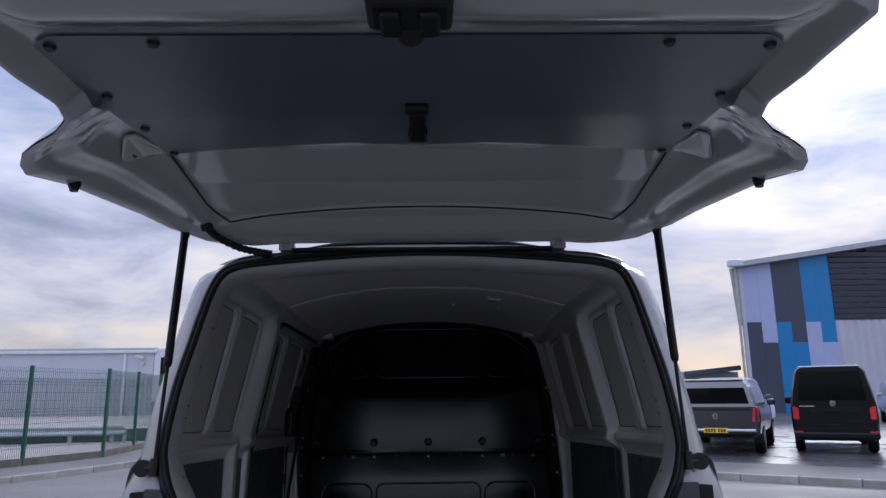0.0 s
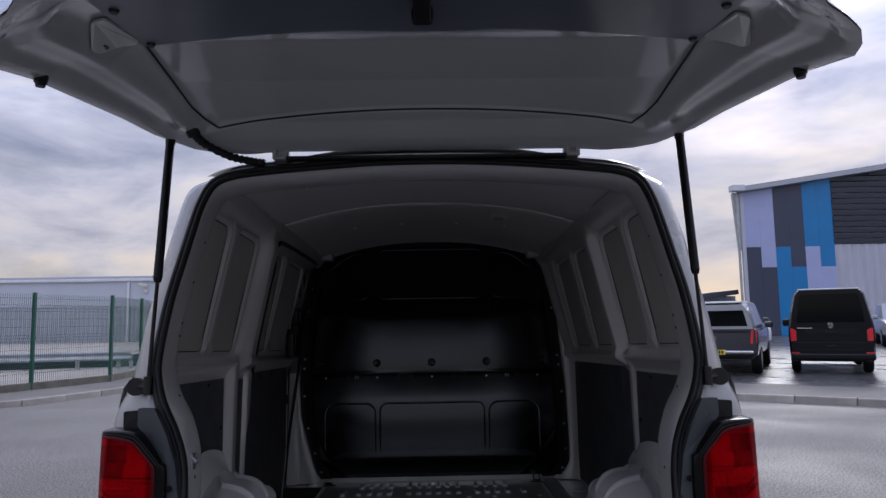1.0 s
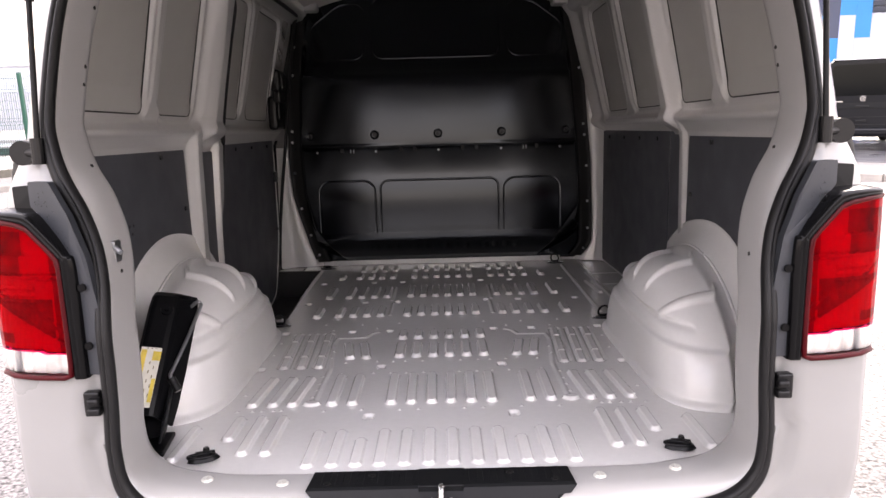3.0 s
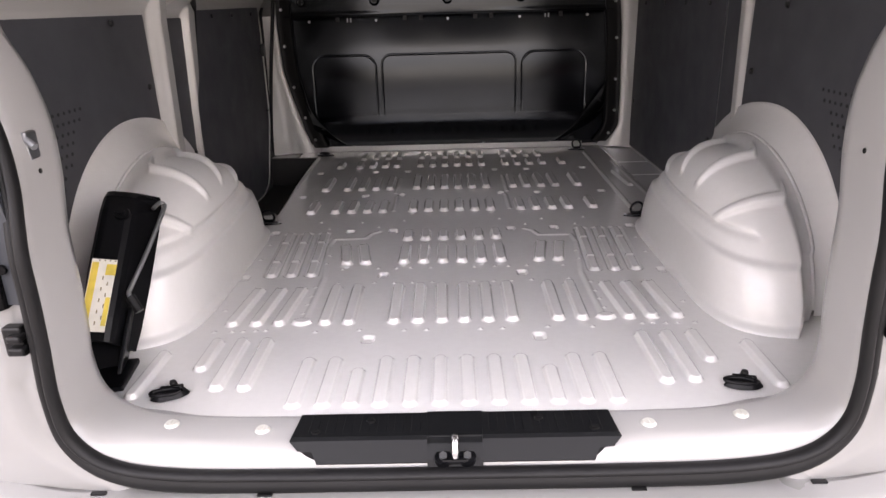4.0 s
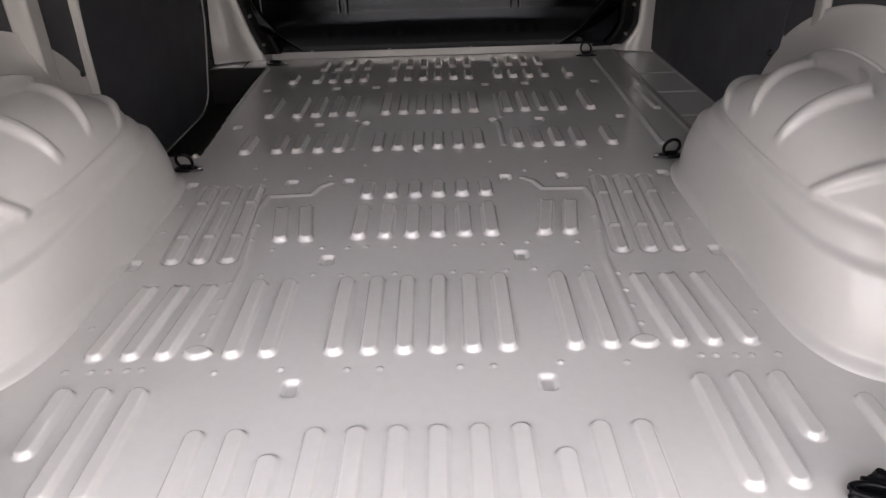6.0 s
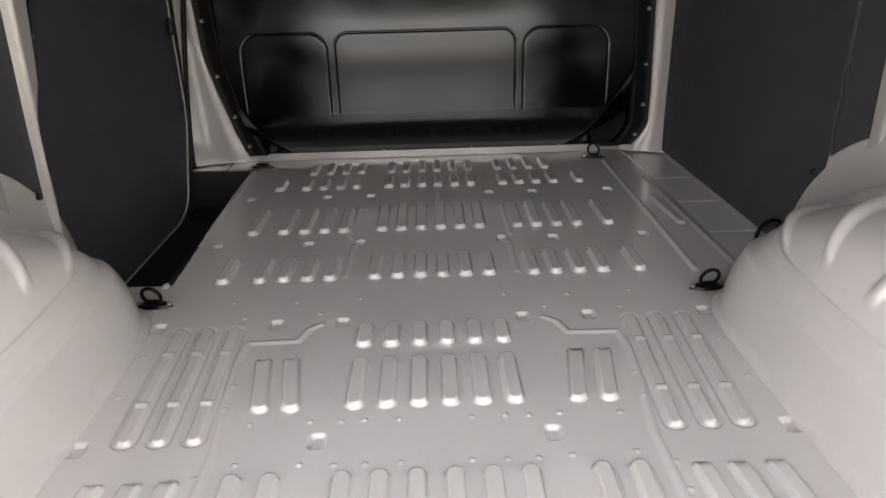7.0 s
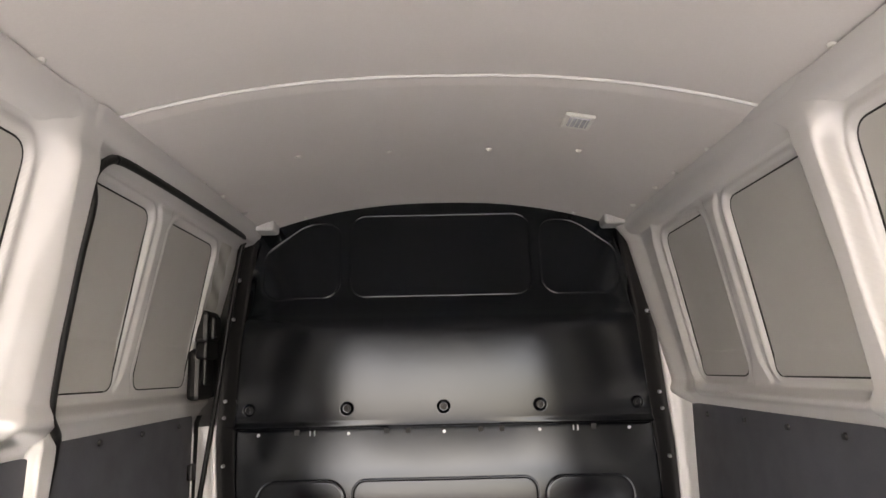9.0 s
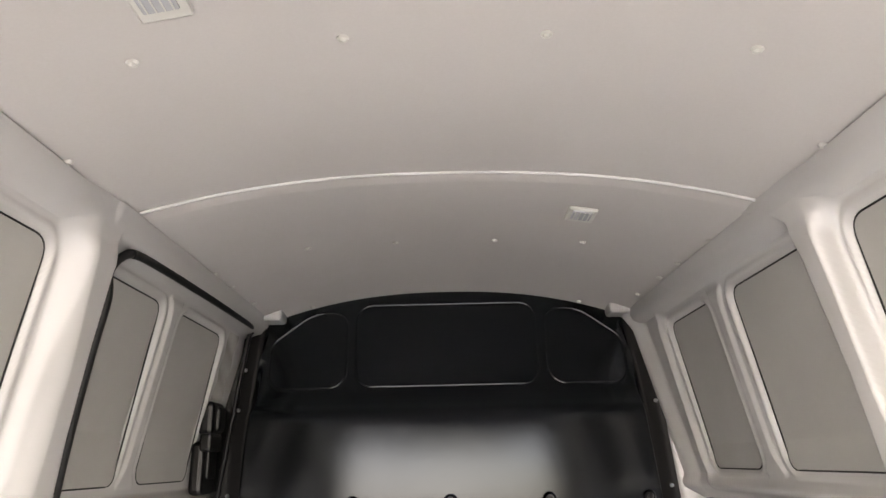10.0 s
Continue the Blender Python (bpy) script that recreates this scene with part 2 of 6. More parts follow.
def tube(points, r, seg=10, closed=False, flat=None):
    """Net of a tube along points; flat: (width, height) for an oval section. Returns X, Y, Z."""
    p = np.array(points, float)
    t = np.roll(p, -1, 0) - np.roll(p, 1, 0) if closed else np.gradient(p, axis=0)
    t /= np.linalg.norm(t, axis=1)[:, None] + 1e-12
    up = np.array([0.0, 1.0, 0.0])
    a = np.cross(t, up)
    bad = np.linalg.norm(a, axis=1) < 0.2
    a[bad] = np.cross(t[bad], np.array([0.0, 0.0, 1.0]))
    a /= np.linalg.norm(a, axis=1)[:, None]
    b = np.cross(t, a)
    w, h = (r, r) if flat is None else flat
    ang = np.linspace(0, 2 * np.pi, seg, endpoint=False)
    P = p[:, None, :] + w * np.cos(ang)[None, :, None] * a[:, None, :] + h * np.sin(ang)[None, :, None] * b[:, None, :]
    if closed:
        P = np.concatenate([P, P[:1]], 0)
    return P[..., 0], P[..., 1], P[..., 2]


def tube_part(name, points, r, mat, parent=None, label="", seg=10, closed=False, flat=None):
    return grid_part(name, *tube(points, r, seg, closed, flat), mat, parent, label, wrap=True)


# ---- the panel van ----
van = tagged(new("panel_van"), "white panel van with its tailgate raised and load bay empty", "van")
van.matrix_world = LEVEL
FZ = 0.57

# Load floor: pressed steel with raised ribs and round-cornered bumps
COLS = (0.027, 0.082, 0.137, 0.190, 0.242, 0.297, 0.351, 0.405, 0.459, 0.515)


def rib_list():
    """Ribs of the right half: x, near end, far end, half width, height, lean (how far it drifts outwards a metre)."""
    r = []
    for x in COLS[:6]:
        r.append((x, 0.165, 0.305 if x == 0.190 else 0.352, 0.015, 0.007, 0))
    r += [(0.405, 0.228, 0.440, 0.015, 0.010, 0), (0.459, 0.230, 0.442, 0.015, 0.010, 0), (0.514, 0.305, 0.442, 0.015, 0.010, 0), (0.611, 0.205, 0.390, 0.014, 0.010, 0)]
    for x in COLS[:3] + COLS[4:6]:
        r.append((x, 0.508, 0.735, 0.0155, 0.011, 0.01))
    r.append((0.350, 0.508, 0.540, 0.026, 0.008, 0))
    for x in (0.395, 0.448, 0.504):
        r.append((x, 0.508, 0.730, 0.0155, 0.011, -0.07))
    for x in COLS[:3]:
        r.append((x, 0.890, 1.044, 0.0165, 0.012, 0))
        r.append((x, 1.088, 1.178, 0.0165, 0.012, 0))
        r.append((x, 1.398, 1.540, 0.0165, 0.012, 0))
        r.append((x, 1.708, 1.925, 0.0165, 0.012, 0))
        r.append((x, 2.098, 2.210, 0.016, 0.012, 0))
        r.append((x, 2.270, 2.402, 0.014, 0.010, 0))
    for x in (0.256, 0.309):
        r.append((x, 0.888, 1.060, 0.0165, 0.011, 0.16))
    for x in (0.243, 0.297, 0.353, 0.410, 0.497):
        r.append((x, 1.396, 1.535, 0.0165, 0.012, 0))
        r.append((x, 1.706, 1.905, 0.0165, 0.012, 0))
        r.append((x, 2.098, 2.205, 0.016, 0.012, 0))
    for x in (0.243, 0.297, 0.353, 0.410):
        r.append((x, 2.270, 2.400, 0.014, 0.010, 0))
    r += [(0.630, 1.385, 2.345, 0.009, 0.007, 0.010), (0.690, 1.690, 1.940, 0.012, 0.008, -0.06)]
    return r


BUMPS = [(0.187, 0.436), (0.187, 0.812), (0.563, 0.810)] + [(x, y) for y in (1.195, 1.630, 2.022) for x in (0.189, 0.327, 0.570)]
SINKS = [(0.388, 0.724), (0.440, 0.722), (0.496, 0.722), (0.270, 1.050), (0.322, 1.047)]
CREASES = ((0.345, 0.53, 0.345, 0.80), (0.345, 0.80, 0.374, 1.05), (0.374, 1.05, 0.368, 1.120), (0.368, 1.120, 0.270, 1.123), (0.270, 1.123, 0.255, 1.167), (0.255, 1.167, 0.232, 1.188), (0.205, 1.42, 0.205, 1.60), (0.205, 1.60, 0.190, 1.655), (0.215, 1.66, 0.215, 1.90), (0.728, 1.43, 0.722, 2.14))
PIPS = [(0.06, 0.475), (0.11, 0.475), (0.211, 0.479), (0.310, 0.475), (0.424, 0.487), (0.446, 0.486), (0.475, 0.485), (0.500, 0.484), (0.540, 0.485), (0.054, 0.754), (0.107, 0.753), (0.154, 0.753), (0.206, 0.757), (0.304, 0.760), (0.356, 0.734), (0.356, 0.676), (0.356, 0.627), (0.357, 0.575), (0.060, 0.859), (0.116, 0.860), (0.154, 0.858), (0.205, 0.861), (0.304, 0.858), (0.355, 0.90), (0.358, 0.97), (0.16, 1.30), (0.30, 1.29), (0.44, 1.30), (0.55, 0.60), (0.555, 0.95), (0.56, 1.08), (0.24, 1.235), (0.40, 1.225)]


def floor_height(x, y):
    a = np.abs(x)
    h = np.zeros_like(x)
    for rx, y0, y1, w, top, lean in rib_list():
        d = rr(a - lean * (y - (y0 + y1) / 2), y, rx, (y0 + y1) / 2, w, (y1 - y0) / 2, w * 0.95)
        h = np.maximum(h, top * sm(0.0008, -0.0052, d))
    # a stepped crease, shallow panels between
    for x0, y0, x1, y1 in CREASES:
        px, py, ex, ey = a - x0, y - y0, x1 - x0, y1 - y0
        k = np.clip((px * ex + py * ey) / (ex * ex + ey * ey), 0, 1)
        h = np.maximum(h, 0.0030 * sm(0.0105, 0.001, np.hypot(px - k * ex, py - k * ey)))
    # long outer ribs: low, each in a shallow moat
    for rx in (0.396, 0.452, 0.506):
        d = rr(a - 0.065 * (y - 1.0), y, rx, 1.0, 0.0145, 0.186, 0.014)
        h = h + 0.0055 * sm(0.0, -0.006, d) - 0.0035 * sm(0.007, 0.001, np.abs(d - 0.002))
        for y0 in (0.917, 1.081):
            h += 0.0035 * sm(0.009, 0.002, np.abs(y - y0)) * sm(0.014, 0.009, np.abs(a - rx - 0.065 * (y - 1.0)))
    # pressed dimples, and those at the far ends of some ribs
    for bx, by in BUMPS:
        h = h - 0.0075 * sm(0.001, -0.0060, rr(a, y, bx, by, 0.014, 0.019, 0.009))
    for bx, by in SINKS:
        k = sm(0.002, -0.007, rr(a, y, bx, by, 0.0125, 0.015, 0.011))
        h = h * (1 - k) + (0.011 * sm(0.012, -0.010, y - by) - 0.0015) * k
    h -= 0.004 * sm(0.735, 0.75, a) * sm(1.40, 1.46, y)
    for y0 in (1.635, 1.884, 2.126):
        h -= 0.003 * sm(0.008, 0.002, np.abs(y - y0)) * (a > 0.75) * sm(1.3, 1.36, y)
    # weld and drain pips
    for px, py in PIPS:
        h += 0.003 * sm(0.006, 0.0015, np.hypot(a - px, y - py))
    return h


gx, gy = net(np.linspace(-0.885, 0.885, 760), np.linspace(0.118, 2.50, 1000))
gz = FZ + floor_height(gx, gy) - 0.012 * sm(0.136, 0.122, gy)
cxm, cym = (gx[:-1, :-1] + gx[1:, 1:]) / 2, (gy[:-1, :-1] + gy[1:, 1:]) / 2
edge_left = -0.612 - 0.036 * (cym - 1.4)
keep = ~((cxm < edge_left) & (cym > 1.40) & (cym < 2.36))
load_floor = grid_part("load_floor", gx, gy, gz, FLOOR_PAINT, van, "glossy light grey pressed steel floor with raised ribs", keep=keep)

# Step well of the sliding door
bm = bmesh.new()
box(bm, -0.775, 1.86, 0.425, 0.31, 1.0, 0.02, 0.006)
box(bm, -0.629, 1.86, 0.495, 0.012, 0.98, 0.145, 0.004)
box(bm, -0.775, 1.38, 0.495, 0.30, 0.02, 0.145, 0.004)
box(bm, -0.775, 2.37, 0.495, 0.30, 0.02, 0.15, 0.004)
part("step_well", bm, STEPMAT, van, "black moulded step below the sliding door")


# Side walls
PANES = {False: ((0.36, 0.803), (0.888, 1.188), (1.300, 1.745), (1.885, 2.245)), True: ((0.36, 0.810), (0.900, 1.202), (1.340, 1.757), (1.868, 2.262))}
LEAN = 0.11  # the openings lean rearwards as they rise
PILLAR_RIDGE = {False: ((1.25, 1.225), (1.50, 1.215), (1.68, 1.197), (1.826, 1.187), (1.93, 1.215)), True: ((1.25, 1.265), (1.31, 1.300), (1.36, 1.318), (1.577, 1.285), (1.81, 1.226), (1.93, 1.215))}
PILLAR_EDGE = {False: ((1.25, 1.305), (1.37, 1.283), (1.557, 1.258), (1.787, 1.252), (1.85, 1.268), (1.89, 1.310), (1.92, 1.400)), True: ((1.20, 1.505), (1.25, 1.500), (1.275, 1.465), (1.31, 1.402), (1.35, 1.393), (1.47, 1.360), (1.64, 1.326), (1.78, 1.305), (1.93, 1.300))}


def wall_half_width(y, z, left):
    x = pl(z, ((0.40, 0.880), (0.90, 0.880), (1.235, 0.876), (1.262, 0.872), (1.30, 0.848), (1.345, 0.846), (1.90, 0.706), (2.0, 0.68)))
    up = sm(1.25, 1.31, z)
    ridge, edge = pl(z, PILLAR_RIDGE[left]), pl(z, PILLAR_EDGE[left])
    # roof pillar: a slope up to its ridge, a flat face, a sharp drop at the front; it spreads where it meets the roof
    amp = (0.046 if left else 0.038) - (0.030 if left else 0.024) * sm(1.80, 1.91, z)
    foot = np.minimum(np.maximum(PANES[left][1][1] + 0.012 - LEAN * (z - 1.592), ridge - 0.075), ridge - 0.012) - 0.09 * sm(1.76, 1.92, z) ** 1.5
    pillar = sm(foot, ridge, y) * sm(edge + 0.014, edge - 0.006, y) * sm(1.24, 1.31, z) * amp
    low = sm(1.185, 1.20, y) * sm(1.262 if left else 1.245, 1.245 if left else 1.23, y) * sm(1.33, 1.25, z) * (0.040 if left else 0.014)
    if left:
        y0 = pl(z, ((0.74, 1.430), (0.94, 1.434), (1.06, 1.443), (1.24, 1.456)))
        y1 = pl(z, ((0.74, 1.438), (0.88, 1.442), (0.96, 1.447), (0.99, 1.460), (1.03, 1.482), (1.075, 1.492), (1.19, 1.510), (1.24, 1.516)))
        low = np.maximum(low, sm(y0 - 0.008, y0 + 0.004, y) * sm(y1 + 0.006, y1 - 0.004, y) * (1 - up) * 0.030)
        # the frame runs on over the sliding door
        pillar = np.maximum(pillar, 0.022 * sm(1.858, 1.868, z) * sm(1.20, 1.26, y))
    x = x - np.maximum(pillar, low)
    panes = PANES[left]
    q = y + LEAN * (z - 1.592)
    # each pair of panels lies in a shallow bay with soft edges; the sliding door is set outwards as a whole
    bays = [(panes[0][0], panes[1][1])]
    if left:
        x = x + 0.024 * sm(edge + 0.004, edge + 0.016, y) * sm(1.305, 1.345, z) * sm(1.858, 1.850, z)
    else:
        bays.append((panes[2][0], panes[3][1]))
    for a, b in bays:
        d = rr(q, z, (a + b) / 2, 1.592, (b - a) / 2 + 0.030, 0.268, 0.075)
        x = x + 0.017 * sm(0.016, -0.018, d) * (1 - 0.9 * np.clip(pillar / 0.03, 0, 1))
        x = x - 0.004 * sm(0.016, 0.004, np.abs(d - 0.016)) * (1 - np.clip(pillar / 0.02, 0, 1))
    clear = 1 - np.clip(pillar / 0.012, 0, 1)
    for a, b in panes:
        d = rr(q, z, (a + b) / 2, 1.592, (b - a) / 2, 0.237, 0.045)
        x = x + 0.013 * sm(0.002, -0.004, d) * clear
        x = x - 0.003 * sm(0.010, 0.003, np.abs(d - 0.010)) * clear
    # hat-section post between the panels, splayed at its ends
    for yc in (0.855 if left else 0.845, 1.812 if left else 1.815):
        w = 0.020 + 0.030 * np.exp(-((z - 1.352) / 0.035) ** 2) + 0.022 * np.exp(-((z - 1.842) / 0.030) ** 2)
        x = x - 0.009 * sm(w + 0.012, w - 0.006, np.abs(q - yc)) * sm(1.325, 1.365, z) * sm(1.860, 1.825, z)
    # belt rail swells a little
    x = x - 0.010 * np.exp(-((z - 1.315) / 0.022) ** 2)
    # front post turns in towards the bulkhead
    x = x - (0.0 if left else 0.03) * sm(2.36, 2.44, y) * up
    # roof rail
    x = x - 0.02 * sm(1.84, 1.90, z)
    # stays clear of the outer skin
    skin = pl(z, ((0.30, 0.90), (1.25, 0.90), (1.30, 0.866), (1.45, 0.852), (1.70, 0.818), (2.0, 0.78)))
    return np.minimum(x, skin)


def side_wall(name, s, left):
    y, z = net(np.linspace(0.20, 2.47, 600), np.concatenate([np.linspace(0.43 if left else 0.56, 1.24, 70), np.linspace(1.245, 1.925, 185)]))
    # the rear end follows the sloping opening
    y0 = np.maximum(0.20, 0.125 + 0.25 * np.maximum(0, z - 0.9))
    y = y0 + (y - 0.20) / 2.27 * (2.47 - y0)
    x = wall_half_width(y, z, left)
    panes = PANES[left]
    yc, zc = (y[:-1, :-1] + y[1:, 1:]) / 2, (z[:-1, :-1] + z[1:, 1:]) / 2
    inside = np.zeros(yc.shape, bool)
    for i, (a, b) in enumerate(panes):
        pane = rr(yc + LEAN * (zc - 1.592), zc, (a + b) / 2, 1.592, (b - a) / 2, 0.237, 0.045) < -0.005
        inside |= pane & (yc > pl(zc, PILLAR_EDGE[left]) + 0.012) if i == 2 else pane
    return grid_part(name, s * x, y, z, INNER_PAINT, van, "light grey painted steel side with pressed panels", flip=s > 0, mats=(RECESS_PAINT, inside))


wall_right = side_wall("side_wall", 1, False)
wall_left = side_wall("side_wall", -1, True)


def seam(s, left, wall):
    """Dark gap between the inner frame and the outer skin round each pressed opening."""
    for a, b in PANES[left]:
        line = rounded([(a + 0.006, 1.361), (b - 0.006, 1.361), (b - 0.006, 1.823), (a + 0.006, 1.823)], 0.042)
        p = np.array([(y - LEAN * (z - 1.592), z) for y, z in line])
        if 1.2 < a < 1.35:
            # hidden behind the pillar at its rear end
            cut = pl(p[:, 1], PILLAR_EDGE[left]) + 0.012
            keep = p[:, 0] > cut
            p = np.roll(p, -int(np.argmax(keep & ~np.roll(keep, 1))), 0)[:int(keep.sum())]
        x = wall_half_width(p[:, 0], p[:, 1], left)
        tube_part("panel_gap", np.stack([s * (x + 0.0005), p[:, 0], p[:, 1]], -1), 0.0022, RUBBER, wall, "dark gap round the pressed panel", seg=6, closed=not 1.2 < a < 1.35)


def lining_panel(x, outline, parent, name="lining_panel", thick=0.004):
    """A flat board at |x| with the outline (y, z), thin edge towards the load bay."""
    n = len(outline)
    s = 1 if x > 0 else -1
    verts = [(x, y, z) for y, z in outline] + [(x + s * thick, y, z) for y, z in outline]
    faces = [tuple(range(n)), tuple(range(2 * n - 1, n - 1, -1))] + [(i, (i + 1) % n, n + (i + 1) % n, n + i) for i in range(n)]
    return raw_part(name, verts, faces, LINING, parent, "dark grey lining board")


def rounded(points, radii, per=6):
    """A polygon with its corners rounded."""
    p = [Vector(q) for q in points]
    out = []
    for i, c in enumerate(p):
        r = radii[i] if isinstance(radii, (list, tuple)) else radii
        a, b = (p[i - 1] - c), (p[(i + 1) % len(p)] - c)
        if r <= 0:
            out.append(tuple(c))
            continue
        q0, q1 = c + a.normalized() * min(r, a.length / 2), c + b.normalized() * min(r, b.length / 2)
        for k in range(per + 1):
            t = k / per
            out.append(tuple((1 - t) ** 2 * q0 + 2 * t * (1 - t) * c + t * t * q1))
    return out


seam(1, False, wall_right)
seam(-1, True, wall_left)
ARCH_Y, ARCH_H = 0.855, 0.322
for s in (1, -1):
    wall = wall_right if s > 0 else wall_left
    rear = [(0.24, 0.748), (0.24, 1.262), (1.165, 1.266), (1.185, 0.72)] + [(0.955 + (0.46 if math.cos(a) > 0 else 0.36) * math.cos(a), 0.56 + 0.375 * math.sin(a)) for a in np.linspace(0.95, 2.58, 14)] + [(0.56, 0.748)]
    lining_panel(s * 0.874, rounded(rear, [0, 0, 0.03, 0.0] + [0] * 15), wall)
    if s > 0:
        lining_panel(0.8705, rounded([(1.235, 0.70), (1.245, 1.262), (1.352, 1.264), (1.352, 0.585), (1.30, 0.585)], [0.02, 0.02, 0, 0, 0]), wall)
        lining_panel(0.8685, rounded([(1.360, 0.585), (1.360, 1.264), (2.44, 1.268), (2.44, 0.585)], 0.01), wall)
    else:
        lining_panel(-0.8705, rounded([(1.255, 0.70), (1.262, 1.235), (1.462, 1.235), (1.412, 0.70), (1.405, 0.585), (1.30, 0.585)], [0.02, 0.03, 0.03, 0.02, 0, 0]), wall)
        lining_panel(-0.872, rounded([(1.400, 0.425), (1.412, 0.95), (1.470, 1.255), (2.415, 1.262), (2.415, 0.76), (2.285, 0.47), (2.20, 0.425)], [0, 0, 0.02, 0.02, 0.10, 0.06, 0.06]), wall)


# Wheel arches
def wheel_arch(s):
    u, v = net(np.linspace(0, math.pi, 240), np.linspace(0, math.pi / 2, 170))
    g = np.cos(v) ** 0.36
    d = np.sin(v) ** 0.66
    bands = np.zeros_like(u)
    for uc, lean, v0, v1 in ((0.95, 0.05, 0.02, 1.07), (1.41, 0.09, 0.02, 1.06), (1.90, 0.22, 0.02, 1.06), (2.36, 0.30, 0.02, 1.08)):
        along = sm(v0 - 0.01, v0 + 0.10, v) * sm(v1 + 0.06, v1 - 0.06, v)
        wide = 0.060 - 0.018 * v
        bands = np.maximum(bands, along * sm(wide, wide * 0.28, np.abs(u - uc + lean * v)))
    k = 1 + 0.044 * bands
    c = -np.cos(u)
    near = sm(0.16, 0.0, v)
    mid, rear, top = ARCH_Y + 0.09 * near, 0.420 + 0.085 * near, ARCH_H + 0.014 * near
    y = mid + np.where(c < 0, mid - rear, 1.285 - mid) * c * g * k
    z = FZ - 0.004 + top * np.sin(u) ** 1.06 * g * k
    x = 0.812 - 0.217 * d * (1 + 0.012 * bands)
    # the vertical skirt below the dome stands a little proud, with a groove above it
    line = 0.705 + 0.035 * (y - 0.45)
    skirt = sm(line + 0.006, line - 0.006, z)
    x = x - 0.010 * skirt
    y = y + 0.010 * skirt * np.sign(c) * np.abs(c)
    x = x + 0.009 * np.exp(-((z - line - 0.045) / 0.008) ** 2) * sm(0.45, 0.6, v)
    # welded foot
    foot = sm(0.590, 0.572, z)
    x = x - 0.012 * foot
    y = y + 0.014 * foot * c
    bead = [(s * (float(x[i, 0]) + 0.001), float(y[i, 0]), float(z[i, 0]) + 0.001) for i in range(6, len(x) - 6, 3)]
    arch = grid_part("wheel_arch", s * x, y, z, ARCH_PAINT, van, "rounded light grey wheel arch with pressed ridges", flip=s < 0)
    tube_part("weld_seam", bead, 0.0042, ARCH_PAINT, arch, "painted weld seam", seg=8)
    # the outer hump against the wall, with a return behind the lining
    u, v = net(np.linspace(0, math.pi, 90), np.concatenate([[-0.01], np.linspace(0, 1, 14)]))
    c, h = -np.cos(u), np.clip(np.sin(u), 0, 1)
    # from the tall outline on the wall down to the dome
    w = np.clip(v, 0, 1) ** 0.9
    y_in, z_in = ARCH_Y + 0.09 + np.where(c < 0, ARCH_Y + 0.09 - 0.505, 1.285 - ARCH_Y - 0.09) * c, (ARCH_H + 0.014) * h ** 1.06
    y_out, z_out = 0.955 + np.where(c < 0, 0.455, 0.560) * c, 0.413 * h ** 1.02
    y, z = y_out + (y_in - y_out) * w, FZ - 0.004 + z_out + (z_in - z_out) * w
    x = np.where(v < 0, 0.885, 0.871 - 0.059 * np.clip(v, 0, 1) ** 1.5)
    grid_part("arch_flange", s * x, y, z, ARCH_PAINT, arch, "painted flange", flip=s > 0)
    return arch


arches = [wheel_arch(1), wheel_arch(-1)]


# Roof lining
def roof_z(x, y):
    z = 1.915 + 0.122 * (1 - (np.abs(x) / 0.70) ** 2.3)
    bow = 1.318 + 0.072 * (1 - (np.abs(x) / 0.70) ** 2)
    z = z - 0.006 * sm(0.004, 0.05, y - bow) * sm(0.30, 0.10, y - bow)
    return z - 0.018 * sm(2.2, 2.55, y) - 0.03 * sm(0.75, 0.3, y)


rx, ry = net(np.linspace(-0.70, 0.70, 80), np.concatenate([np.linspace(0.36, 1.26, 30), np.linspace(1.27, 1.44, 80), np.linspace(1.45, 2.56, 30)]))
roof = grid_part("roof_lining", rx, ry, roof_z(rx, ry), ROOF_PAINT, van, "pale grey roof lining with a cross bow", flip=True)
for s in (1, -1):
    u, v = net(np.linspace(0.40, 2.50, 60), np.linspace(0, 1, 10))
    grid_part("roof_rail", s * (0.725 - 0.055 * v - 0.018 * np.sin(v * math.pi)), u, 1.855 + 0.066 * v - 0.010 * np.sin(v * math.pi), INNER_PAINT, van, "painted roof rail", flip=s > 0)


# Bulkhead
def bulk_half(z, s=-1):
    """Half width of the bulkhead: cut off low on one side, full width nearly to the floor on the other."""
    low = pl(z, ((0.585, 0.645), (0.69, 0.690), (0.85, 0.738), (0.97, 0.768), (1.17, 0.780), (1.49, 0.766), (1.88, 0.720)))
    full = pl(z, ((0.585, 0.730), (0.64, 0.775), (0.68, 0.797), (0.81, 0.798), (1.125, 0.788), (1.29, 0.772), (1.62, 0.745), (1.89, 0.705)))
    return np.where(np.asarray(s) > 0, full, low)


def soft_max(p, q, k=0.03):
    """The larger of two distances, with a rounded corner where they meet."""
    h = np.maximum(k - np.abs(p - q), 0) / k
    return np.maximum(p, q) + h * h * k / 4


